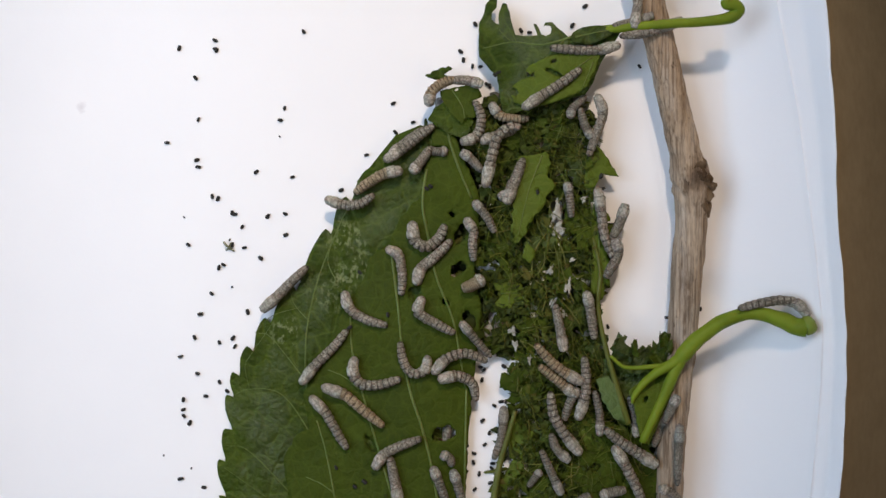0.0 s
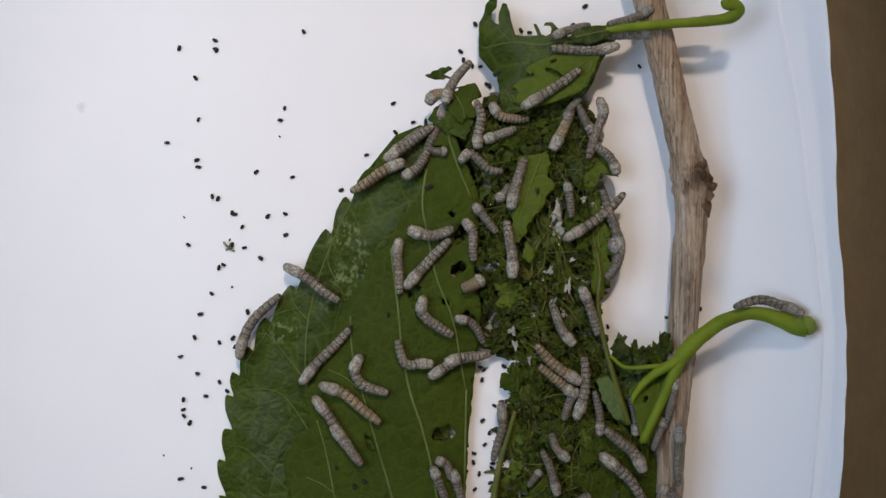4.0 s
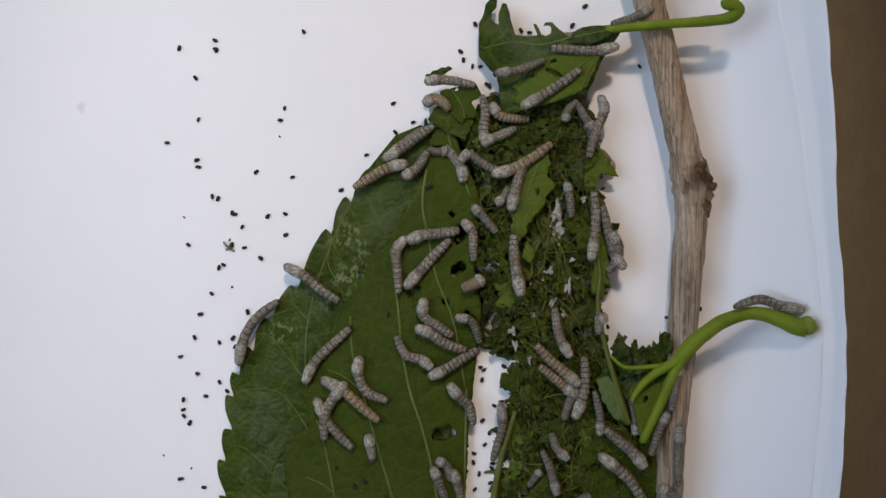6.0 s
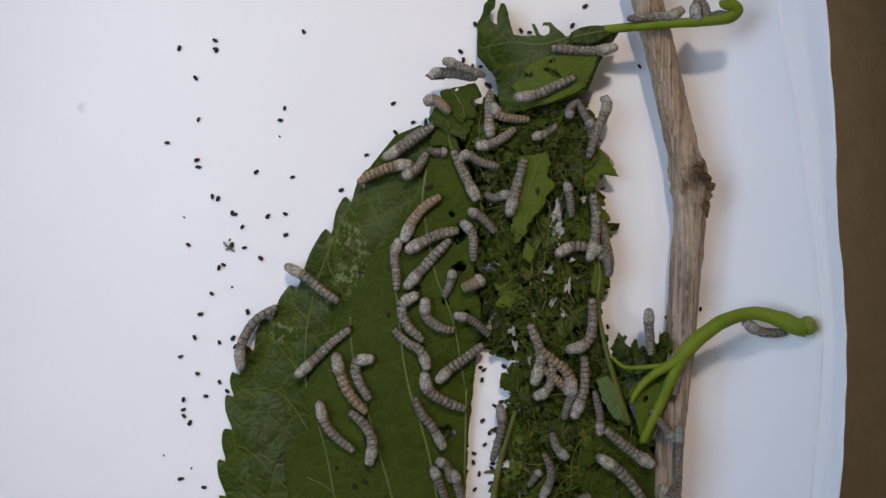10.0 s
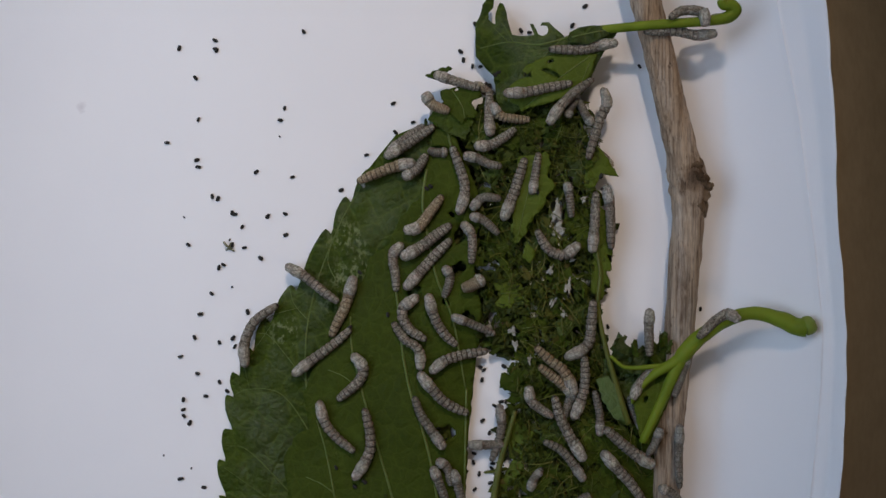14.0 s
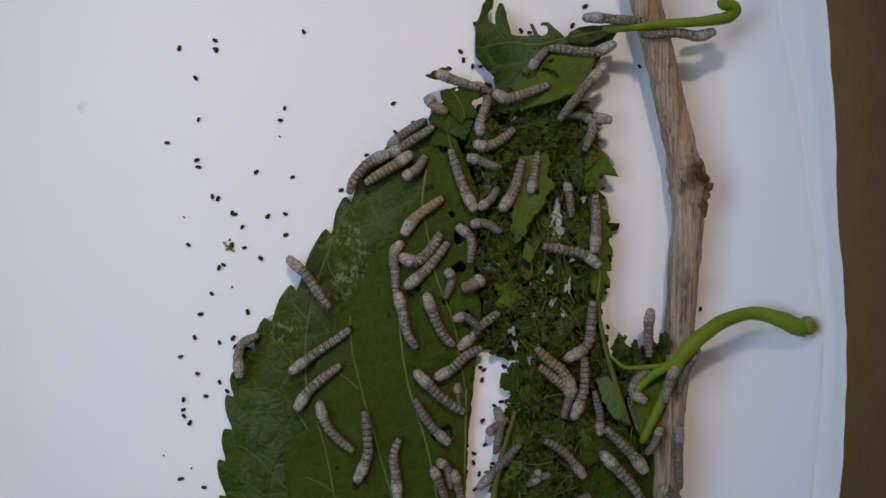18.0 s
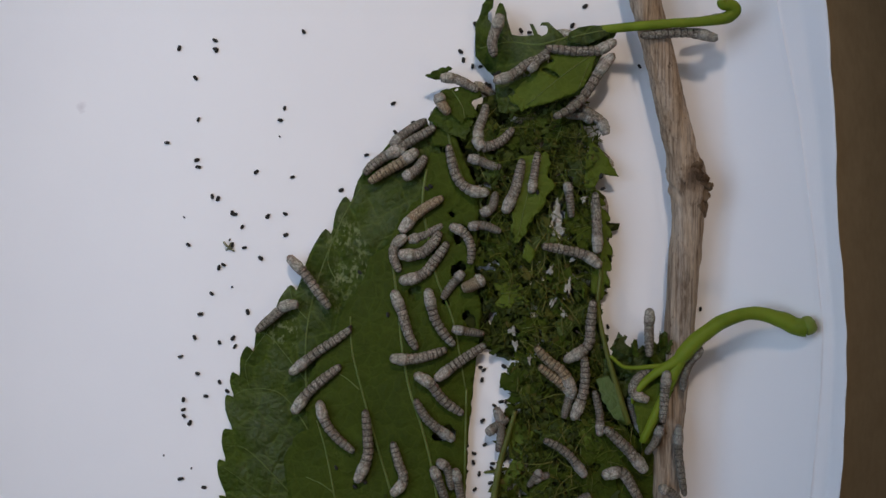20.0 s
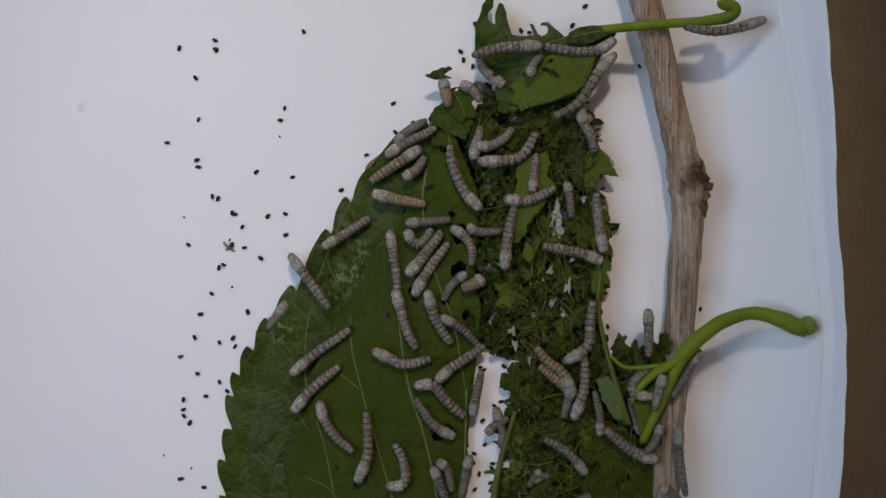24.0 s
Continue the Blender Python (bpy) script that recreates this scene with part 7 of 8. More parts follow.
silkworm("grey white silkworm with brown bands crawling on the leaves", "grey", 1.57,
         [(0, -8, 44.9, 52.1, 43.2, 49.4, 40.5, 45.8), (12.5, -8, 44.9, 52.1, 43.2, 49.4, 40.5, 45.8), (14, 3, 32.5, 38.6, 35.7, 43.4, 40, 47.8, 45.6, 51.8), (15, 1.5, 36.2, 46.2, 29.2, 42.7, 22.5, 39.9), (15.5, 1.5, 35, 45.4, 30.6, 42.8, 27.1, 40.2, 22.3, 39.8), (16, 2, 40.6, 48.9, 33, 44.8, 25.7, 41.3), (17, 3, 47.1, 50.4, 40.9, 51.4, 37, 47.8, 37.2, 39.6), (18.5, 3, 51.3, 58.8, 47.8, 53, 43.5, 46.9, 35.1, 39.5), (20.5, 3.2, 52.7, 60, 48.1, 54.7, 44.3, 48.6, 40.5, 43.8, 33.9, 40.5), (24, 3.2, 53, 60.1, 48.1, 54.7, 44.3, 48.6, 40.5, 43.8, 33.9, 40.5)])
silkworm("grey white silkworm stretching along the leaf stalk", "grey", 1.53,
         [(0, 7, 72.8, 69.5, 67.1, 67.4, 61, 65.6, 54.1, 64.5), (1, 9, 76.1, 65, 70.9, 66.3, 64.9, 66.4, 58.5, 66.8), (2.2, 11, 97.3, 70.4, 89.4, 70.3, 82.5, 69.4, 74.4, 67.9), (3.5, 8, 88.6, 67.5, 81.6, 67.4, 74.6, 67.3, 67.7, 66.8), (4.4, 0, 48.3, 65.8, 43, 64.9, 37.8, 64.5, 32.5, 64.2), (6.8, 0, 41.3, 65.6, 37.8, 65.9, 35.2, 65.9, 32.5, 65.6), (7.1, 4, 27.8, 67.4, 30.4, 65.4, 32.9, 64, 35.5, 63.3), (7.3, 6, 32.7, 69.7, 29.3, 68.3, 26.7, 66.6, 24.2, 64.9)] +
         [(7.7, 6, 46.1, 68.4, 40.4, 68.7, 34.4, 69.4, 28.4, 68.7), (8.1, 6, 46, 70.5, 43.9, 67.4, 37, 67.5, 30.5, 68.2), (8.5, 7, 54.7, 70.3, 48.9, 68.2, 42, 67.6, 35.2, 67.8), (8.9, 9, 61.6, 72, 57.1, 70.2, 52, 68.4, 47, 67.4), (9.3, 9, 67.4, 71.4, 63.1, 69.9, 58.8, 69.5, 55.1, 68.8), (9.9, 9, 70.9, 73.1, 67.4, 70.7, 62.3, 70.3, 55.4, 69.5), (10.5, 9, 81.3, 64.4, 75.2, 67.4, 69.2, 68.3, 61.9, 68.6), (12.5, 7, 82.9, 65.6, 76.6, 65, 70.5, 66.1, 61, 66.1)] +
         [(14, 7, 83.3, 65.6, 77.5, 65.1, 70.5, 66.2, 61.3, 65.9), (17, 7, 82.6, 66.8, 77.5, 64.4, 70.5, 65.7, 60.5, 64.9), (19, 7, 83.3, 65.9, 78.4, 65.1, 72.3, 65.8, 60.5, 64.7), (20.5, 7, 83.6, 63.2, 78.4, 65.5, 72.3, 65.9, 60.1, 64.6), (21, 8, 85.4, 65.7, 79.9, 66, 72.9, 66.6, 66.3, 66.5), (22, 10, 98, 66.4, 89.7, 66.3, 81, 66.6, 72.7, 66.8), (24, 10, 97.7, 69.5, 89.7, 67, 81.9, 65.7, 72.7, 66.8)])
silkworm("grey white silkworm crawling over the leaf stalk", "grey", 1.53,
         [(0, 7, 57.9, 67.3, 58.7, 71.2, 59.2, 74.7, 59.6, 79.8), (1, 9, 81.7, 71.7, 75.2, 71.8, 70.9, 71.8, 64.3, 72.7), (2.2, 4, 84.5, 70.4, 79.2, 70, 73.9, 69.6, 68.6, 69.2), (9, 4, 84.5, 70.4, 79.2, 70, 73.9, 69.6, 68.6, 69.2), (10.5, 12, 74.3, 70.4, 74.9, 73.1, 80.1, 73.7, 83.4, 70.5), (12.5, 5, 86, 70.6, 80.7, 70.1, 75.4, 69.4, 70.2, 68.9), (14, 11, 78.7, 67.3, 77.8, 71, 72.1, 71.6, 68.3, 69.5), (14.4, 10, 50.3, 69.1, 56.7, 68.7, 63.3, 69.1, 69.8, 69.1), (14.7, 10, 50.1, 60.4, 53.7, 66.9, 58.7, 68.4, 67.7, 69.1), (15, 10, 48.4, 69.4, 56.4, 67.6, 62.1, 68.4, 67.9, 68.8), (15.3, 10, 50.9, 74.2, 56.7, 71.3, 59.6, 68.4, 67.6, 69.1), (15.7, 10, 49.4, 68.8, 55.9, 69.1, 61.8, 69, 67.7, 69.1), (16, 10, 61.3, 73.3, 58.4, 70.5, 60.6, 67.4, 67.1, 67.4), (16.4, 10, 69.5, 74.6, 66, 72.4, 63.5, 69, 67.1, 67.6)] +
         [(17, 11, 90.4, 73.1, 84.2, 72.8, 75.6, 71, 66.3, 68.8), (17.6, 9, 53, 69.5, 60.5, 70.2, 67.4, 70.3, 74.5, 71.8), (17.9, 8, 44.9, 70.7, 51.3, 70, 56.5, 69.4, 62.5, 69.1), (18.2, 8, 35.9, 67.2, 41.9, 68.6, 48.7, 68.6, 57.3, 68.7), (18.5, 8, 34, 68.2, 40.2, 69.6, 47, 68.6, 58, 68.4), (20, 0, 36, 66.6, 41.3, 65.8, 46.6, 65.8), (24, -8, 36.9, 64.7, 42.3, 63.8, 47.6, 63.8)])
silkworm("small dull grey silkworm half hidden among the leaves", "dull", 1.4,
         [(0, 6, 64, 71.1, 58.6, 69.3, 51.8, 67.8), (2.2, 6, 63.7, 72.8, 58.6, 70, 47.7, 67.8), (5, 6, 64, 73.8, 57.7, 70.3, 51.2, 68.5), (8.1, 6, 63.7, 73.1, 57.7, 70.3, 51.7, 68.3), (8.5, 6.5, 65.6, 71.3, 59.4, 69.8, 52.8, 68.6), (8.9, 9, 78.7, 70.2, 71.8, 71.8, 64.2, 69.5), (9.3, 10, 82.4, 73.1, 78.5, 70.6, 72.4, 71.6, 67.2, 70.1), (9.9, 8.5, 85.8, 71.1, 80.6, 70.7, 75.4, 70.3), (10.4, 4, 86.3, 71.2, 81, 70.4, 75.7, 69.6), (24, 4, 86.3, 71.2, 81, 70.4, 75.7, 69.6)])
silkworm("small dull grey silkworm half hidden among the leaves", "dull", 1.35,
         [(0, -8, 31.5, 60.2, 36, 63.8, 40.5, 66.5), (3, -8, 31.5, 60.2, 36, 63.8, 40.5, 66.5), (3.8, 4, 34.7, 65.4, 39.4, 67.2, 45.1, 68.6), (4.5, 4, 30.2, 62.7, 34.5, 65.6, 43.7, 68.4), (5, 4, 22.4, 54, 28.5, 60.1, 33.1, 64.4), (5.3, 4, 16.4, 54.6, 22.4, 54.9, 30.2, 57.8), (5.9, 4, 15.5, 53.7, 23.3, 54.9, 31.1, 57.8), (6.3, 4, 18.5, 53.7, 25.2, 54.7, 31.1, 57.8), (6.7, 2.5, 19.3, 47.9, 24.5, 52.2, 29.7, 57.8), (7.2, 1, 19, 46.9, 24.6, 51.6, 28.6, 57.7)] +
         [(8, -8, 26.2, 50.4, 28, 53.9, 29.7, 58.4), (16.4, -8, 27.6, 55.7, 28.9, 59, 30.1, 62), (17, 4, 26.9, 55.8, 28, 58, 29, 60.2), (18.5, 4, 26.8, 54.9, 29.5, 58.3, 33.5, 62), (20.5, 4, 26.4, 54.4, 29.5, 58, 32.1, 60.6), (24, 4, 26.6, 53, 27.6, 56.4, 30, 58.9)])
silkworm("grey white silkworm with brown bands crawling on the leaves", "grey", 1.57,
         [(0, 0.8, 47.7, 19, 49.1, 10.7, 49.9, 4.5, 52.4, -2.4), (1, 0.8, 48.5, 26.9, 48.5, 18.5, 48.5, 10.6, 49.9, 5.1), (2.2, 0.8, 45.4, 25, 46.8, 15.9, 49.1, 8.9, 52.6, 1.9), (5, 0.8, 45.7, -4, 46.8, 3.7, 47.3, 12.4, 46.3, 19.4), (7, 0.8, 45.7, -3.3, 47.3, 7.2, 47, 16.2), (9, 0.8, 44.3, -5.1, 46.4, 0.2, 47.3, 8.9, 46.4, 17.1), (12.5, 0.8, 47.3, 0.9, 47.8, 8.9, 46.4, 17.3), (14, 0.8, 46.1, -0.9, 47, 8.9, 47.3, 17.3), (17, 0.8, 46.4, -1.2, 47.3, 7.2, 47, 16.8)] +
         [(24, 0.8, 49.6, -0.9, 48.2, 7.2, 47.3, 17.3)])
silkworm("small dull grey silkworm half hidden among the leaves", "dull", 1.57,
         [(0, 0.8, 56.3, 13.3, 54.7, 8, 52.4, 3.3), (1, 0.5, 52.8, 18.4, 54, 11.5, 53.9, 4.5), (2.2, 0.6, 54.6, -1.2, 53.1, 4.5, 50.9, 9.8, 49.1, 15.9), (5, 0.6, 55.6, -2.4, 54.4, 4.5, 51.7, 12.4, 49.6, 19.7), (7, 0.6, 57, -9.6, 52.1, -7.7, 50.3, 0.2, 49.3, 7.2), (8.5, -1, 52, -5.1, 51.1, -1.6, 50.3, 3.7, 49.4, 9), (10.5, -1, 52, -5.1, 51.1, -1.6, 50.3, 3.7, 49.4, 9), (12.5, 0.2, 52.7, 4.9, 52.9, 0.2, 51.8, -5.1), (13, 0.4, 54.1, 11.4, 53.6, 6.2, 51.5, 0), (13.5, 0.4, 53.6, 11.4, 53.8, 6.7, 51.5, -0.5), (14, 0.2, 50.4, 19.8, 51.8, 12.4, 52.2, 0.2), (15.5, -8, 50.3, 16.3, 51.2, 9.1, 51.6, 2)] +
         [(24, -8, 50.3, 16.3, 51.2, 9.1, 51.6, 2)])
silkworm("small dull grey silkworm half hidden among the leaves", "dull", 1.67,
         [(0, 0.6, 53.1, 3.3, 54.2, -1.6, 51.7, -6.5, 50.3, -8.9), (1.2, 0.6, 52.6, 3.7, 54.9, -1.2, 52.6, -6.8, 50.3, -8.9), (5, 0.6, 51.4, 1.9, 54.4, -1.9, 52.6, -6.8, 50.5, -9.3), (7, 0.6, 51.7, 8.6, 54.2, 3.7, 54.5, -0.7, 51.7, -5.1), (9, 0.3, 48.3, 1.9, 48.6, -1.6, 49.3, -6.8, 49.7, -12.4), (10.5, 0.5, 45.6, -1.2, 50.3, 0.2, 51.7, -4.2, 51.4, -6.8), (12.5, -0.5, 51.6, 2.8, 52.8, 0.2, 52.3, -4.2), (14, -8, 49.4, 0.2, 50.1, -3.4, 49.8, -7), (24, -8, 49.4, 0.2, 50.1, -3.4, 49.8, -7)])
silkworm("grey white silkworm with brown bands crawling on the leaves", "grey", 1.53,
         [(0, -8, 47.6, 25.3, 48.5, 27.9, 49.4, 30.6), (1.2, -1, 50.3, 27.4, 48.5, 29.2, 46.7, 30.9), (2.2, 0.8, 53.8, 23.8, 52.6, 27.3, 49.9, 29.5, 44.7, 29.5), (5, 0.8, 54, 22.5, 52.6, 26.7, 49.9, 30.7, 46.8, 33.3), (6.5, -8, 53, 26.1, 51.2, 28.8, 49.4, 30.6), (24, -8, 53, 26.1, 51.2, 28.8, 49.4, 30.6)])
silkworm("grey white silkworm with brown bands crawling on the leaves", "grey", 1.57,
         [(0, -8, 36, 7.3, 36.9, 10.9, 38.7, 16.3), (14.3, -8, 36, 7.3, 36.9, 10.9, 38.7, 16.3), (15, 0.8, 40.1, 22.1, 45, 23, 49.4, 20.9, 51.3, 16), (15.5, 0.8, 33.1, 7.1, 32.6, 15.5, 36.8, 20.4, 46.1, 19.7), (16, 0.8, 30.9, 13, 35.3, 16, 39.7, 19.5, 45.3, 20.9), (16.6, -8, 36, 12.7, 36.9, 16.3, 39.6, 19), (24, -8, 36, 12.7, 36.9, 16.3, 39.6, 19)])
silkworm("grey white silkworm with brown bands crawling on the leaves", "grey", 1.62,
         [(0, -8, 38.7, 0.2, 42.3, -0.7, 47.6, -1.6), (9, -8, 38.7, 0.2, 42.3, -0.7, 47.6, -1.6), (10, 0.6, 34.7, -1.9, 39.8, 0.7, 45.6, 0.2, 52.4, -4.7), (10.5, 0.6, 33.5, 6.8, 35.6, 2.8, 40.3, 1.6, 46.5, 0.2), (12.5, 0.6, 35.9, -9.6, 34.9, -3.3, 37.7, 0.2, 44.7, 0.9), (13, 0.6, 28.8, 1.2, 32.3, -2.5, 36.2, -2.5, 44.8, 2.1), (13.5, 0.6, 39, -5.8, 33.6, -5.4, 32.3, -2.3, 40.2, 0.9), (14, 0.6, 42.2, 1.6, 37.3, -1.9, 32.4, 0.2, 29, 5.8), (15.5, 0.6, 46.1, -6.5, 42.9, -1.6, 37.7, -0.3, 30.7, 0.9), (17, 0.6, 48.6, -5.8, 43.8, -1.6, 37.7, -0.3, 30.7, 0.9)] +
         [(20.5, 0.6, 48.9, -5.4, 43.8, -1.9, 37.7, -0.3, 30.7, 0.9), (24, 0.6, 49.6, -4, 43.8, -1.6, 37.7, -0.3, 30.7, 0.9)])
silkworm("small dull grey silkworm half hidden among the leaves", "dull", 1.35,
         [(0, -0.2, 38.2, 20.8, 39.2, 16.8, 39.9, 9.8)])
silkworm("grey white silkworm with brown bands crawling on the leaves", "grey", 1.62,
         [(0, -8, 21.7, -5.2, 20.8, -8.8, 19, -12.4), (15.8, -8, 21.7, -5.2, 20.8, -8.8, 19, -12.4), (17, 0.8, 15.7, -16.3, 18.1, -9.4, 21.1, -3.7, 24.4, 0.2), (18.2, -8, 17.2, -12.4, 19, -8.8, 20.8, -5.2), (24, -8, 17.2, -12.4, 19, -8.8, 20.8, -5.2)])
silkworm("grey white silkworm with brown bands crawling on the leaves", "grey", 1.44,
         [(0, -8, 15.4, 48.5, 19, 47.7, 21.7, 46.8), (6.6, -8, 15.4, 48.5, 19, 47.7, 21.7, 46.8), (7.1, 2, 12.3, 59.3, 12.7, 55.5, 14.3, 51.5, 18.4, 48.8), (7.5, 3, 12, 58.2, 13.2, 52.2, 18, 50.1, 21, 47.8), (7.9, 3, 11.6, 57, 12.8, 52.2, 15.8, 49.7, 21, 48.5), (8.3, 3, 7.6, 53.4, 10.6, 53.2, 13.2, 52.5, 19.7, 50.4), (8.7, 3, 7.3, 53.6, 9.7, 53.9, 12.3, 53.2, 15.9, 50.4), (9.1, 4, 4.8, 56.9, 6.6, 57.6, 10.5, 54.1, 14.2, 52)] +
         [(9.5, 4, 2.1, 56.1, 6.2, 55.5, 9.7, 54.1, 13.3, 53), (9.9, 4, 0.7, 58, 2.8, 57.6, 8, 55.1, 12.8, 53.2), (10.3, 4, -3.3, 55.8, 1.9, 54.8, 7.1, 53.8, 12.3, 52.2), (11.5, 4, 2.8, 54.7, 6.2, 53.9, 9.7, 53.1, 14.2, 50.3), (12.3, -8, 10, 52.1, 11.8, 51.4, 13.6, 50.3, 17.2, 47.7), (24, -8, 10, 52.1, 11.8, 51.4, 13.6, 50.3, 17.2, 47.7)])
silkworm("grey white silkworm with brown bands crawling on the leaves", "grey", 1.44,
         [(0, -1.5, 70.9, 51.4, 72.5, 46.1, 73.9, 40.9, 75.4, 33.8), (20.7, -1.5, 70.9, 51.4, 72.5, 46.1, 73.9, 40.9, 75.4, 33.8), (21.1, 5, 67, 64.4, 68.1, 58.9, 68.8, 53.7, 69.5, 49.4), (21.5, 5, 61.4, 74, 62.5, 69.2, 63.2, 64, 64.2, 59.7), (21.9, 5, 56.2, 91.5, 57.2, 86.4, 58.3, 82.9, 59.3, 78.6), (24, 5, 56.2, 91.5, 57.2, 86.4, 58.3, 82.9, 59.3, 78.6)])
silkworm("straw coloured silkworm with brown rings on the leaves", "straw", 1.67,
         [(0, 0.8, 43.3, -41.3, 37.7, -38.2, 33.3, -34.7, 28.7, -29.6), (5, 0.8, 42.9, -41.3, 37.7, -38.2, 33.3, -34.7, 28.7, -29.6), (9, 0.8, 40.5, -45.5, 38.5, -38.2, 33.3, -33.9, 29, -29.9), (14, 0.8, 40.8, -45.2, 37.7, -38.2, 32.5, -33.9, 28.7, -30.4), (24, 0.8, 40.1, -44.5, 36.8, -38.2, 32.5, -34.8, 28.7, -30.4)])
silkworm("straw coloured silkworm with brown rings on the leaves", "straw", 1.57,
         [(0, 0.4, 40.9, -45.3, 35.1, -40.4, 29.8, -36.3)])
silkworm("grey white silkworm with brown bands crawling on the leaves", "grey", 1.62,
         [(0, 0.9, 41.5, -52.8, 43.8, -46, 44.3, -39.9, 43.6, -33.3), (9, 0.9, 40.1, -52.5, 42.9, -46, 44, -39.9, 43.6, -33), (24, 0.9, 40.1, -52.8, 42.9, -46, 44, -39.9, 43.6, -33)])
silkworm("small dull grey silkworm half hidden among the leaves", "dull", 1.44,
         [(0, 0, 41.7, -42.9, 39.2, -48, 37.5, -53.2), (24, -0.5, 40, -43.7, 38.7, -48, 37.5, -52.4)])
silkworm("grey white silkworm with brown bands crawling on the leaves", "grey", 1.71,
         [(0, 0.8, 42.6, -63.5, 37.7, -57.4, 34.2, -51.3, 33.2, -44.3), (1.2, 0.8, 45.7, -67.2, 39.4, -62.6, 35.9, -58.3, 33, -53.1), (2.2, 0.6, 37.4, -77.7, 39.4, -70.5, 41.5, -62.7), (3.5, -8, 36.9, -80.4, 38.7, -75, 40.1, -69.6), (24, -8, 36.9, -80.4, 38.7, -75, 40.1, -69.6)])
silkworm("small dull grey silkworm half hidden among the leaves", "dull", 1.44,
         [(0, 0.3, 38.8, -65.4, 35.2, -61.9, 33.6, -57.6), (10.5, 0.3, 38.1, -64.5, 35.2, -61.4, 33.9, -57.2), (12.5, 0.3, 33.3, -68.1, 32.9, -62.8, 34.3, -57.2), (14, 0.5, 43.7, -71.8, 39.8, -65.9, 36, -61.9, 31.2, -59.7), (24, 0.5, 44.4, -69.7, 39.8, -64.1, 35.7, -61, 31.3, -59)])
silkworm("small dull grey silkworm half hidden among the leaves", "dull", 1.35,
         [(0, 0.5, 36.7, -76.1, 33.4, -68.9, 30.5, -62.5), (5, 0.5, 35.3, -76.4, 33.4, -68.1, 30.8, -62.5), (9, 0.5, 35.5, -75.7, 32.6, -68.1, 30.5, -62.5), (10.5, 0.5, 28.4, -78.1, 33.4, -72.4, 33.6, -67.2, 31.3, -63.7), (12.5, 0.5, 27.7, -78.1, 28.8, -72.1, 30.8, -68.5), (14, 0.3, 27.1, -74.5, 28.4, -71.4, 30.5, -68.5), (17, 0.3, 27.1, -73.6, 30.5, -70.8, 34.3, -70.2), (18.5, -1, 28.4, -72.1, 30.1, -71.2, 32.7, -70.5), (24, -1, 28.4, -72.1, 30.1, -71.2, 32.7, -70.5)])
silkworm("grey white silkworm with brown bands crawling on the leaves", "grey", 1.8,
         [(0, 1.4, 66.4, -67.2, 59.5, -62.6, 54.2, -59.1, 49.8, -55.5), (3, 1.4, 63.9, -67.9, 59.5, -63, 54.2, -59.1, 49.8, -55.5), (5, 1.4, 60, -69.9, 58.9, -63.7, 54.2, -59.1, 49.8, -55.5), (7, 1.4, 64.6, -64.8, 59.5, -63, 54.2, -59.1, 49.8, -55.5), (10.5, 1.4, 65.3, -67.2, 58.9, -63, 54.2, -59.1, 49.8, -55.5), (17, 1.4, 65.3, -67.2, 58.9, -63, 54.2, -59.1, 49.8, -55.2), (18.5, 1.4, 61.8, -70, 58.2, -63.6, 54.2, -59.1, 49.8, -55.2), (20.5, 1.4, 62.8, -68.6, 58.6, -63.6, 54.2, -59.1, 49.8, -55.2)] +
         [(24, 1.4, 66.4, -65.3, 59.5, -63, 54.2, -59.1, 49.8, -55.5)])
silkworm("grey white silkworm with brown bands crawling on the leaves", "grey", 1.71,
         [(0, 1, 52.7, -60.9, 56, -66.2, 58.7, -71.4, 62.2, -78.8), (1.2, 1, 48.8, -63, 54.3, -67.9, 58.7, -72.3, 62.6, -78.8), (12.5, 1, 47.4, -64, 53.4, -67.9, 57.8, -72.3, 62.6, -78.5), (14, 1, 49.2, -62.6, 53.4, -67.5, 57.8, -72.3, 62.2, -78.1), (18.5, 1, 48.8, -62.6, 53.4, -67.5, 57.8, -72.3, 62.2, -78.1), (20.5, 1, 49.5, -71.7, 55.2, -69.3, 58, -72.8, 61.2, -78.8), (22, 1, 42.2, -58.7, 48.1, -62.6, 53.4, -66.1, 58, -70.7), (23, -8, 45.8, -61.6, 51.2, -64.6, 55.7, -67.8)] +
         [(24, -8, 45.8, -61.6, 51.2, -64.6, 55.7, -67.8)])
silkworm("small dull grey silkworm half hidden among the leaves", "dull", 1.3,
         [(0, 0.4, 48.5, -57.9, 48.6, -51.4, 46.9, -43.9)])
silkworm("small dull grey silkworm half hidden among the leaves", "dull", 1.3,
         [(0, 0.5, 59.9, -58.4, 59.8, -52.4, 57.8, -45.7), (7, 0.5, 59.6, -57.7, 59.6, -52.4, 58.2, -46.1), (9, 0.5, 63, -54.9, 60.3, -51, 58.3, -46.8), (14, 0.5, 62.4, -56.6, 59.2, -50.6, 57.8, -45.7), (24, 0.5, 61.4, -57.3, 59.2, -51.5, 57.8, -46.1)])
silkworm("grey white silkworm with brown bands crawling on the leaves", "grey", 1.62,
         [(0, 0.5, 48.6, -76.4, 52.6, -75.4, 56.7, -74.7), (2, 0, 51.8, -73.4, 53.6, -76.9, 55.4, -80.4), (4, -8, 53.9, -78.6, 55.7, -80.4, 57.5, -82.2), (24, -8, 53.9, -78.6, 55.7, -80.4, 57.5, -82.2)])
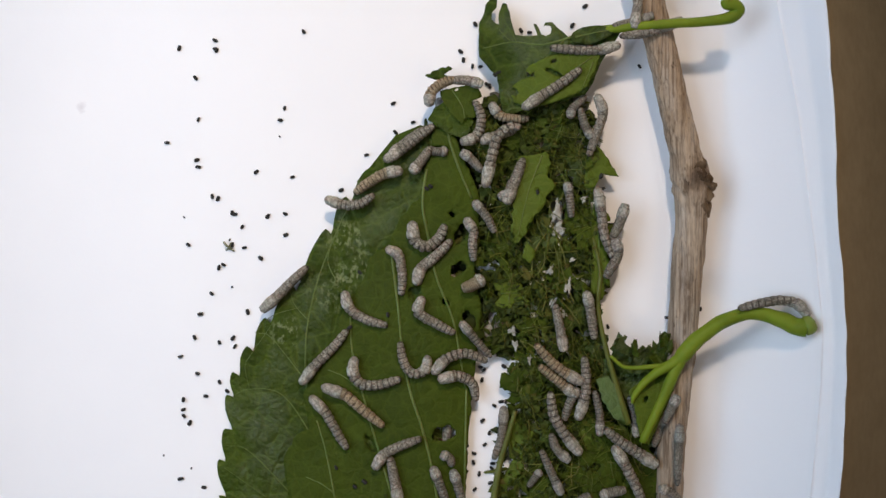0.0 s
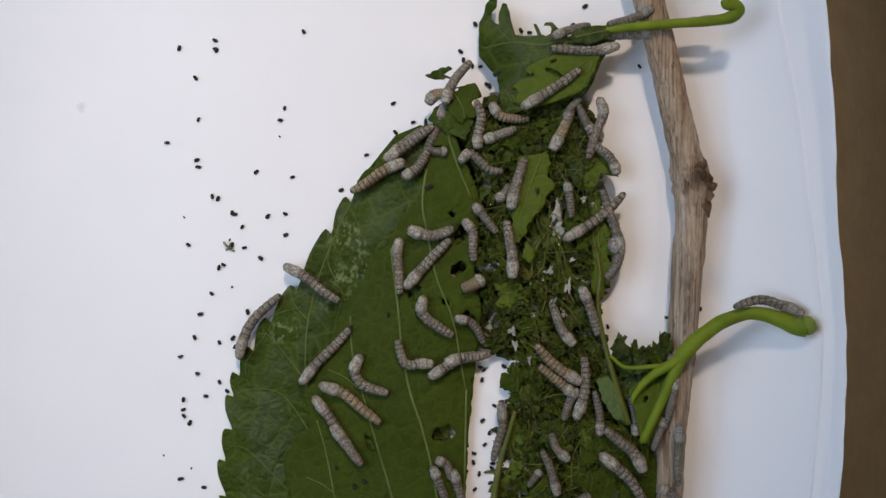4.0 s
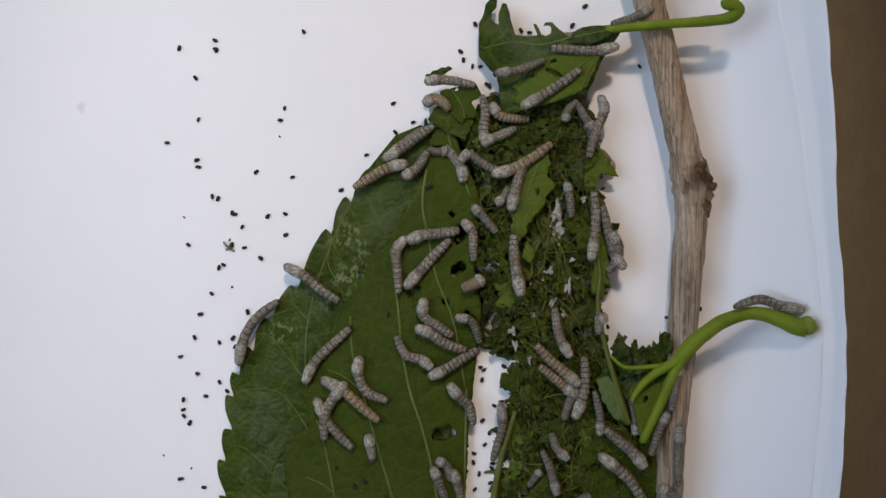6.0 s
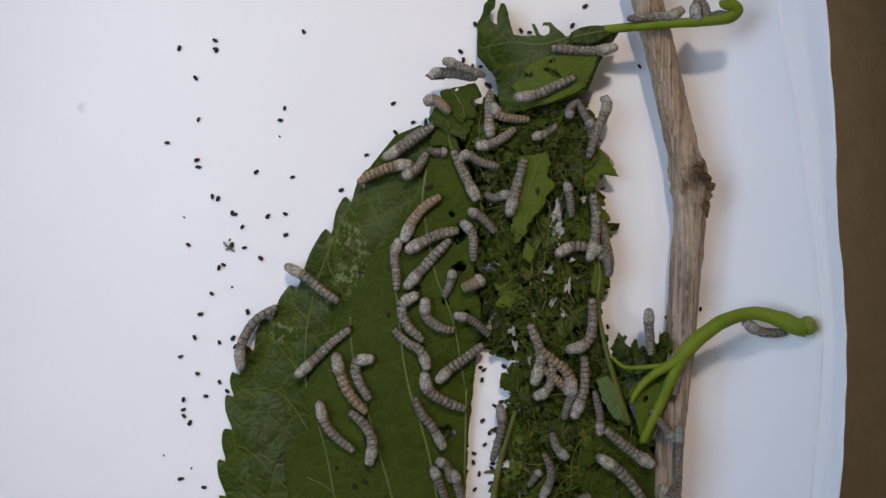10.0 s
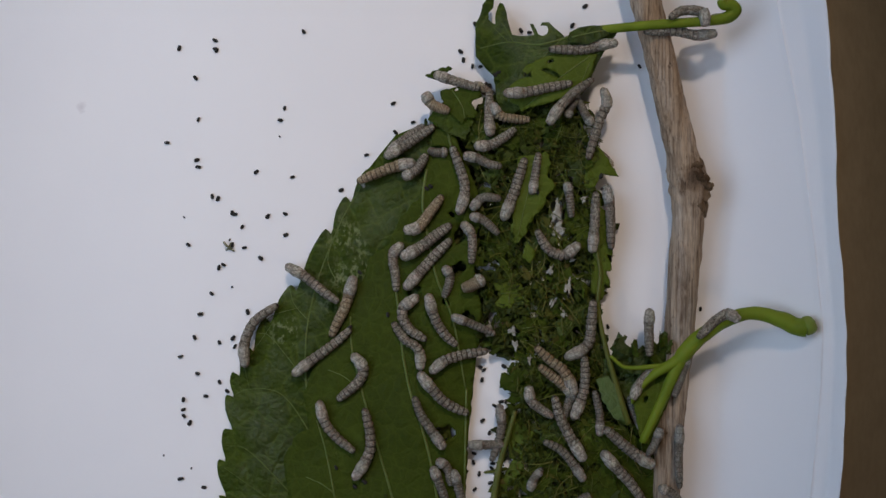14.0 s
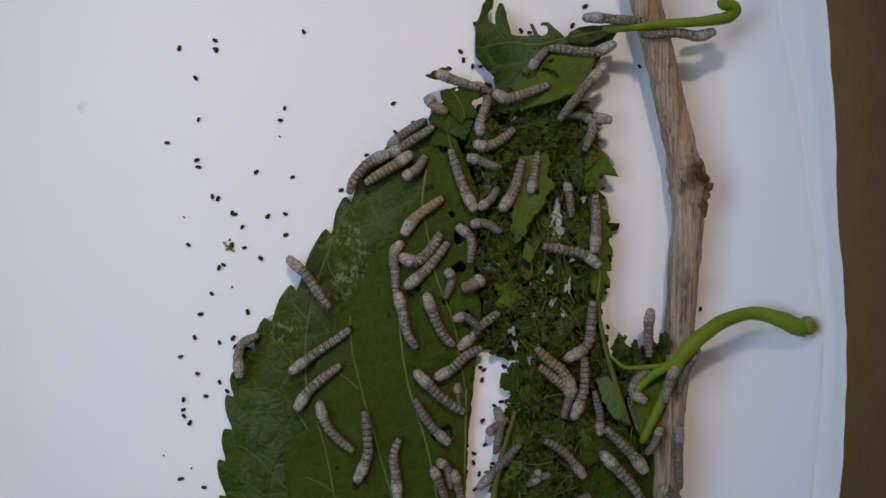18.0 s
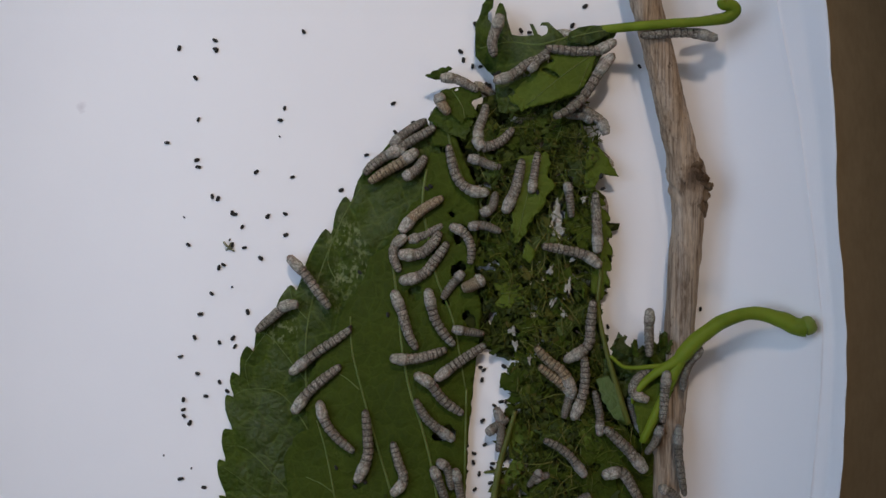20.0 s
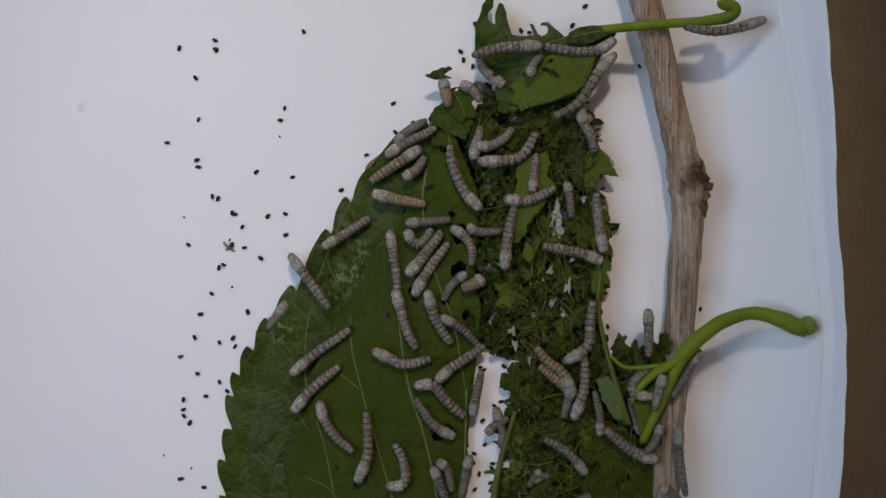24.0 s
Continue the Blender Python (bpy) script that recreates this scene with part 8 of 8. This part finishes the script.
silkworm("grey silkworm crawling out beside the twig", "grey", 1.53,
         [(0, 0.8, 44.2, -13.1, 45.6, -19, 46.8, -27.8), (5, 0.8, 42.4, -11.3, 45.6, -18.2, 48.2, -26.4), (6, 1, 49.9, -22.5, 48.5, -20.8, 48.2, -26), (7, 1, 60.5, -29.2, 54.3, -26, 50.8, -23.4, 47.8, -18.7), (8, 1, 61.4, -24.3, 60.5, -26.9, 59.6, -29.5), (9, 3.5, 61.8, -18.7, 62.5, -24.3, 63.6, -28.6, 64.3, -33.9), (10.5, 3.5, 63.7, -18.2, 63.6, -24.3, 63.6, -32.1), (15.5, 3.5, 63.4, -18.5, 63.2, -24.3, 63.4, -33), (17, 3.5, 64.3, -18.7, 62.9, -22.5, 62.7, -27.8, 63.2, -33.9)] +
         [(18.5, 3.5, 63.6, -18.3, 63.4, -24.3, 63.4, -33), (24, 3.5, 62.9, -18.5, 63.2, -24.3, 63.2, -33)])
silkworm("dull brown silkworm in the bare gap between leaves", "dull", 1.44,
         [(0, 0, 19.1, -49.4, 18.8, -55.7, 17.9, -61, 16, -65.9), (1.2, 0, 18.3, -48, 18.8, -55.7, 17, -61.9, 15.8, -66.6), (14, 0, 17.7, -48.8, 18.4, -55.7, 17, -61.9, 15.3, -66.6), (15.5, 0, 13.1, -57, 14.4, -61.1, 16.2, -63.7, 17.9, -65.4), (17, 0, 17, -49.5, 18.1, -54.8, 16.7, -60.2, 14.9, -65.2), (18.5, 0, 16.7, -49.9, 18.1, -53.9, 17.9, -60.1, 17, -63.7), (24, 0, 16.7, -49.9, 17.7, -54.5, 18.8, -58, 18.1, -62.2)])
silkworm("small dull grey silkworm half hidden among the leaves", "dull", 1.44,
         [(0, -8, 27.9, -64.3, 30.6, -63.4, 33.3, -61.6), (11.5, -8, 27.9, -64.3, 30.6, -63.4, 33.3, -61.6), (12.5, 0.3, 10.6, -65.8, 14.4, -63.7, 18.8, -63.2), (14, 0.3, 8.7, -61.5, 13.5, -61.6, 19.1, -61.4), (15.5, 1, 12, -54.3, 17, -58.5, 23.9, -60.5, 33.2, -61.3), (17, 0.5, 8.5, -62.9, 14.4, -63, 19.6, -60.8, 23.9, -59.3), (18.5, 0.6, 12.1, -80, 17, -72.4, 21.4, -66, 24.3, -61.4), (20.5, -8, 24.4, -73.3, 27.9, -67.9, 30.6, -63.4), (24, -8, 24.4, -73.3, 27.9, -67.9, 30.6, -63.4)])
silkworm("small dull grey silkworm half hidden among the leaves", "dull", 1.44,
         [(0, -8, 24.7, -57.1, 27.9, -55.4, 30.6, -53.9), (16, -8, 24.7, -57.1, 27.9, -55.4, 30.6, -53.9), (17, 0.2, 13.8, -58.1, 16.7, -55.9, 20.5, -53.2), (24, 0.2, 13.5, -58.1, 16.1, -55.7, 20.5, -52.9)])
silkworm("dull grey silkworm climbing the dry twig", "dull", 1.44,
         [(0, 5.5, 71.5, -45, 70.1, -48.1, 68, -52.9), (3, 5.5, 71.1, -43, 70.1, -47.3, 68.3, -53), (5, 6, 71.2, -35.1, 70.6, -42.9, 68.9, -51.1), (7, 6, 73.4, -33.6, 71.7, -40.3, 70.6, -47.7), (10.5, 6, 74.1, -31.7, 72, -37.7, 70.8, -44.3), (14, 6, 74.7, -31.2, 73.1, -37.7, 70.6, -45), (17, 6, 75.2, -31.2, 73.4, -36.4, 71.7, -43.2), (18.5, 6, 79, -29.5, 76.1, -34.3, 73.4, -39.5, 72.6, -44.3), (20.5, 6, 79, -30.2, 75.5, -34.3, 73.8, -38.6, 73.4, -42.9)] +
         [(24, 6, 78.7, -30.9, 75.5, -36, 73.1, -40.8, 69.9, -45)])
silkworm("dull grey silkworm lying along the dry twig", "dull", 1.35,
         [(0, 5.8, 72.3, -53.6, 72.1, -60.2, 71.8, -66.2, 71.6, -71.9), (18.5, 5.8, 72.3, -53.6, 72.1, -60.2, 72.1, -66.2, 72.5, -73.1), (20.5, 5.8, 71.9, -53.6, 71.8, -60.2, 72.6, -67.1, 74.2, -75.8), (24, 5.8, 72.3, -53.6, 72.1, -60.2, 72.8, -67.1, 74.2, -75.4)])
silkworm("grey white silkworm with brown bands crawling on the leaves", "grey", 1.44,
         [(0, 4, 66.2, -73, 70.4, -75.1, 73.6, -78.8)])
silkworm("small dull grey silkworm half hidden among the leaves", "dull", 1.35,
         [(0, 0, 69.3, -52.6, 67.5, -57, 65.7, -61.3), (3.5, 2, 68.8, -51.9, 67, -56.6, 65.3, -60.9), (5, 4, 68.7, -51.9, 66, -57.9, 63.8, -64.8), (7, 4, 69.4, -48, 66.6, -54.4, 63.8, -61.9), (9, 4, 67.3, -55.3, 66.6, -59.6, 65.2, -64), (10.5, 5, 66, -58.2, 67.7, -51.7, 69.1, -45.1), (12.5, 4, 66.6, -55.3, 65.2, -59.6, 63.1, -63.1), (24, 4, 66.9, -53.9, 65.2, -59.1, 62.2, -62.5)])
silkworm("grey white silkworm with brown bands crawling on the leaves", "grey", 1.44,
         [(0, -8, 60.2, -50, 61.1, -46.4, 63.8, -42.8), (11, -8, 60.2, -50, 61.1, -46.4, 63.8, -42.8), (12.5, 6, 59.1, -50, 59.8, -43.7, 63, -38.5, 70.3, -33.6), (13.5, 4, 59, -50, 59.9, -44, 62.5, -39.7, 66, -37.1), (15, 6, 55.9, -33.9, 61.9, -34.9, 68.2, -33.2), (16, 5, 60.1, -46.6, 59.2, -42, 65.7, -36.7), (17, 4, 61.6, -46.9, 58.3, -43.1, 59.9, -39.6, 63.7, -36.5), (18.5, 4, 62.3, -46.6, 58.1, -43.9, 59.9, -39.6, 64.6, -36.6), (24, 4, 64.4, -45.4, 58.5, -44.1, 58.7, -40.5, 63.7, -36.5)])
silkworm("grey white silkworm with brown bands crawling on the leaves", "grey", 1.44,
         [(0, -1, 70.7, -45.7, 70.2, -49.2, 69, -53.6), (16, -1, 70.7, -45.7, 70.2, -49.2, 69, -53.6), (17, 8, 76.7, -31.5, 70.3, -32, 63.9, -32.8), (18.5, 7, 68.3, -36.9, 67.9, -44.4, 69, -52.2), (20.5, 7, 67.9, -36.9, 67.2, -45.3, 66.2, -53), (22, 7, 66.9, -37.6, 66.2, -44.4, 66.2, -53), (24, 7, 66.9, -38.3, 65.5, -43.6, 64.5, -48.7)])
silkworm("grey white silkworm with brown bands crawling on the leaves", "grey", 1.53,
         [(0, 0.5, 37.4, -31.6, 36, -23.4, 34.6, -17.3), (2.2, 0.5, 37, -31.6, 36, -23.9, 33.4, -17.3), (5, 0.5, 41.9, -28.6, 36.9, -24.6, 33.9, -16.9), (7, 0.5, 37, -38.3, 35.3, -29.5, 35.1, -19.4), (9, 0.3, 35, -35.7, 34.3, -27.8, 35.1, -19.4), (10.5, 0.5, 25.7, -50.1, 30.8, -49.5, 33.6, -45.3, 32.9, -37.4), (12.5, 0.5, 26, -45.5, 31.2, -46, 33.9, -51.4, 36.3, -54.9), (14, 0.3, 26.7, -42.9, 27.7, -47.6, 33.9, -52), (15.5, -8, 28.8, -46.4, 31.5, -49.1, 34.7, -53.2), (24, -8, 28.8, -46.4, 31.5, -49.1, 34.7, -53.2)])
silkworm("grey white silkworm with brown bands crawling on the leaves", "grey", 1.67,
         [(0, -8, 45.8, -28.5, 47.3, -24, 47.6, -19.5), (7.5, -8, 45.8, -28.5, 47.3, -24, 47.6, -19.5), (9, 1, 37.3, -31.9, 44.6, -30.2, 46.6, -23.4, 46.2, -15.2), (10.5, 1, 38.3, -30.9, 43.9, -29.1, 46, -24.2, 46, -15.2), (14, 1, 37.7, -33.6, 44.6, -29.8, 45.9, -22.8, 46.4, -15.9), (24, 1, 37.3, -35, 44.6, -30.2, 45.5, -23.4, 46.4, -15.9)])
silkworm("small dull grey silkworm half hidden among the leaves", "dull", 1.17,
         [(0, 0.3, 30.3, -68.6, 28.8, -70.9, 26.6, -74.1)])
silkworm("grey white silkworm with brown bands crawling on the leaves", "grey", 1.62,
         [(0, 0, 41.3, -79.6, 43.7, -77.5, 45.8, -76.5)])
silkworm("grey silkworm clinging to the thick green stalk", "grey", 1.53,
         [(0, 13.5, 109.5, -20.4, 105.4, -16.2, 98.9, -15.5, 88.2, -17.7), (2.2, 13.5, 108.1, -19.8, 101.4, -16.7, 94.6, -15.2, 86.9, -17.3), (7, 13.5, 108.1, -17.7, 101.4, -17.2, 94.6, -15, 86.9, -17.3), (9, 13.5, 104.7, -17.7, 101.4, -16, 94.6, -15, 86.5, -16.7), (9.4, 13.5, 102.6, -18.1, 97.1, -16.4, 92, -15.5, 86.9, -16), (9.6, 13.5, 106.8, -28.8, 105.4, -25.5, 104, -23.1, 100.6, -21.8), (9.8, 12.5, 100.6, -26.3, 103, -28.9, 104.4, -25.3, 103.7, -22.2), (10, 9.5, 91.2, -22, 95.1, -24.6, 99.4, -25.5, 104.1, -25.2)] +
         [(10.2, 10, 82.8, -25.4, 87.9, -24.9, 94, -22.9, 99.7, -21.3), (10.4, 11, 73.7, -23, 79, -19.8, 84.9, -18.5), (10.6, 10, 71.5, -26.2, 75.8, -22.3, 81.4, -19.6), (12.5, 6, 78.7, -27.4, 76, -28.8, 72.5, -31.7), (13.7, 9, 74.7, -29.2, 71.8, -32.2, 70, -33.9), (14.2, 14, 96.1, -16.2, 92.2, -13.1, 86.9, -15.5, 80.4, -21.8), (14.8, 14, 107.4, -16.4, 104.3, -15, 99.9, -18.7, 93.4, -20.2), (15, 17, 110.5, -6.2, 106.1, -11.2, 99.3, -17.3, 92.7, -19.5), (15.2, 14, 108.6, -32.7, 104.2, -28.8, 99, -23.7, 93.7, -19)] +
         [(15.6, 13, 104.9, -26.4, 100.9, -27.4, 96.5, -23.8, 93.9, -19.1), (15.8, 12.5, 93.7, -29.9, 99.2, -28.9, 98.9, -24.4, 94.9, -19.5), (16, 12, 82.2, -26.9, 87.3, -25.2, 93.4, -23.6, 97.7, -21.5), (16.2, 12, 71.5, -32.2, 76.5, -27.9, 80.4, -25.9, 84.2, -23.8), (16.8, 6, 69.2, -32.2, 72.5, -31.9, 75.5, -31.5), (17, 6, 78.7, -27.9, 75.5, -29.5, 72, -32.2), (24, 6, 77.8, -28.3, 75.2, -29.5, 71.7, -32.6)])


# ---- pellets of droppings, a withered scrap, shed skins and a stain ----
def pellet_mesh(seed):
    rnd = random.Random(seed)
    verts, faces = [], []
    for i, (x, r) in enumerate(((-0.75, 0.28), (-0.6, 0.42), (-0.2, 0.5), (0.25, 0.48), (0.6, 0.42), (0.75, 0.26))):
        for k in range(6):
            a = 2 * math.pi * k / 6
            q = r * rnd.uniform(0.88, 1.1)
            verts.append((x * MM, q * math.cos(a) * MM, q * math.sin(a) * MM))
        if i:
            a0, b0 = (i - 1) * 6, i * 6
            faces += [(a0 + (k + 1) % 6, a0 + k, b0 + k, b0 + (k + 1) % 6) for k in range(6)]
    faces += [tuple(range(6)), tuple(range(35, 29, -1))]
    return mesh_of("dropping", verts, faces, FRASS)


PELLETS = [pellet_mesh(s) for s in range(4)]


def droppings(places, label, height=None, size=1.0):
    rnd = random.Random(int(places[0][0] * 10))
    for x, y in places:
        ob = new("dropping", rnd.choice(PELLETS))
        z = (height(x, y) if height else 0.0) + 0.45 * size
        s = size * rnd.uniform(0.98, 1.22)
        ob.matrix_world = pose(x * MM, y * MM, z * MM, rnd.uniform(0, 90), rnd.uniform(-6, 6), rnd.uniform(0, 180)) @ Matrix.Scale(s, 4)
        tagged(ob, label, "dropping", "droppings on the paper")


droppings([(-83.9, 63.9), (-72.5, 66.4), (-72.5, 63.7), (-72, 63.2), (-78.7, 54.4), (-77.8, 41.2), (-87.8, 33.8), (-78.3, 28.3), (-77.9, 26.1), (-59.4, 24.5), (-47.9, 22.9), (-73.4, 16.7), (-71.6, 16), (-67.1, 11.5), (-66.2, 11), (-55.8, 10.4), (-50.2, 11.2), (-63.9, 7), (-50, 4.5), (-81, 1.3), (-63.2, 0.4), (-67, 1.4), (-58, -2.9), (-71.3, -5.9), (-69.8, -5), (-73.6, -14.2)], "tiny dark dropping on the white paper")
droppings([(-77.2, -20.7), (-79, -28.1), (-71.1, -29.7), (-66.8, -28.3), (-66.2, -31), (-83.5, -34.2), (-78.1, -39.6), (-71.1, -42.3), (-68.6, -45.2), (-75.4, -46.8), (-82.6, -47.9), (-82.6, -51.1), (-82.4, -53.1), (-80.6, -55.3), (-83.5, -73.1), (-76, -75.8), (-62.1, -20), (-44.3, 69.1), (-50.4, 44.8), (-51.8, 41), (-15.8, 46.3), (-15.1, 37.1), (-24.3, 29.9), (-32.4, 18.7), (-9.5, 40.3)], "tiny dark dropping on the white paper")
droppings([(10.3, 71.5), (24.8, 69.5), (27.5, 68.9), (41.2, 71.1), (45.2, 77.2), (62.5, 58.1), (5.6, 62.8), (6.5, 60.1), (9.4, 58.1), (11.9, 58), (14, 52.4), (14.9, 51.8)], "tiny dark dropping on the white paper")
droppings([(11.9, -37.6), (13, -38.5), (21.8, -43.9), (18.5, -48.6), (20, -48.6), (7.4, -62.8), (9.7, -67.9), (7.2, -70.6), (6.3, -71.1), (10.1, -76.5), (15.8, -68.2), (15.5, -69.7), (14.8, -58.5), (20.9, -38.5), (19.4, -37.3), (52.4, -24.7), (71.3, -21.8), (81.9, -19.1)], "tiny dark dropping on the white paper")
droppings([(12.4, -41.6), (16.3, -49.8), (12.6, -54.6), (9.9, -65.0), (11.5, -71.5), (15.1, -74.4), (13.3, -62.2)], "tiny dark dropping on the bare strip of paper")
droppings([(-67.9, 2.9), (-82.4, 10.1), (-88.9, -65.7), (-80.1, -69.8), (-67.1, -12.1), (-52, 35.8)], "crumb of dropping on the white paper", None, 0.5)
droppings([(-29.2, -24.6), (-26, -7.3), (-17.2, -20.5), (-27.6, -74.5), (-33.5, -68.5), (-3.9, 19.6), (-5.1, 18.9), (-24.6, -72.9)], "tiny dark dropping on a green leaf", mid)
droppings([(33.2, 58), (29.2, 17.6), (17.1, 54.5), (16, 53.8), (49.4, 18.6), (48.9, 22.5)], "tiny dark dropping on a torn leaf", high)


def withered_scrap():
    root = tagged(new("dried_scrap"), "tiny dried grey green leaf curl on the paper", "leaf scrap")
    for pts, r in (([(-69.7, 2.2, 0.6), (-68.5, 0.9, 1), (-67.2, 0.2, 0.7)], 0.35), ([(-69, -0.4, 0.5), (-68, 0.5, 0.9), (-67.5, 2, 0.6)], 0.3), ([(-68.2, 0.2, 0.7), (-66.8, -0.4, 0.5), (-66.3, -0.7, 0.4)], 0.25)):
        ln = spline(pts, 4)
        v, f = tube(ln, [r] * len(ln), 6, 0.4)
        part("shred", mesh_of("shred", v, f, DRIED), root)


DRIED = plain_material("dried_scrap", (0.10, 0.11, 0.06), (0.22, 0.22, 0.15), 0.8, 700)
withered_scrap()


def torn(x, y, rx, ry, turn, seed):
    """The outline of a thin torn skin: a few rounded lobes and notches."""
    rnd = random.Random(seed)
    c, s = math.cos(radians(turn)), math.sin(radians(turn))
    out, n = [], 22
    k1, k2, k3 = (rnd.uniform(0, 6.3) for _ in range(3))
    for k in range(n):
        a = 2 * math.pi * k / n
        r = 0.85 + 0.28 * math.sin(3 * a + k1) + 0.2 * math.sin(5 * a + k2) + 0.12 * math.sin(8 * a + k3)
        u, v = rx * r * math.cos(a), ry * 1.25 * r * math.sin(a)
        out.append((x + u * c - v * s, y + u * s + v * c))
    return out


def shed_skin(x, y, rx, ry, turn, seed):
    """A thin crumpled white skin with torn edges, draped over the heap."""
    me = sheet_mesh("shed_skin", gnawed(torn(x, y, rx * 0.75, ry * 0.8, turn, seed), 0.5, 0.2, seed), [],
                    lambda u, v: terrain(u, v) + 0.5 + 0.55 * noise.noise(Vector((u * 0.5, v * 0.5, seed))), HUSK, 0.6, 0.1)
    tagged(new("shed_skin", me), "crumpled greyish white shed silkworm skin on the heap", "shed skin", "shed skins")


for x, y, rx, ry, turn, s in ((35.3, 11.5, 4.8, 1.5, 78, 1), (35.9, 6.0, 3.0, 2.0, 60, 2), (33.4, -6.6, 2.4, 1.0, 70, 3), (38.9, -11.7, 3.6, 1.1, 75, 4), (21.6, -25.6, 1.9, 1.4, 110, 5), (22.6, -30.0, 2.2, 1.0, 100, 6),
                              (34.2, -16.5, 2.6, 0.8, 50, 7), (37.4, -20.0, 2.2, 0.9, 110, 8), (40.2, -3.4, 1.4, 0.7, 20, 9), (27.0, -34.6, 2.0, 0.6, 85, 10), (43.8, 15.5, 1.6, 0.9, 60, 11)):
    shed_skin(x, y, rx, ry, turn, s)


motions()
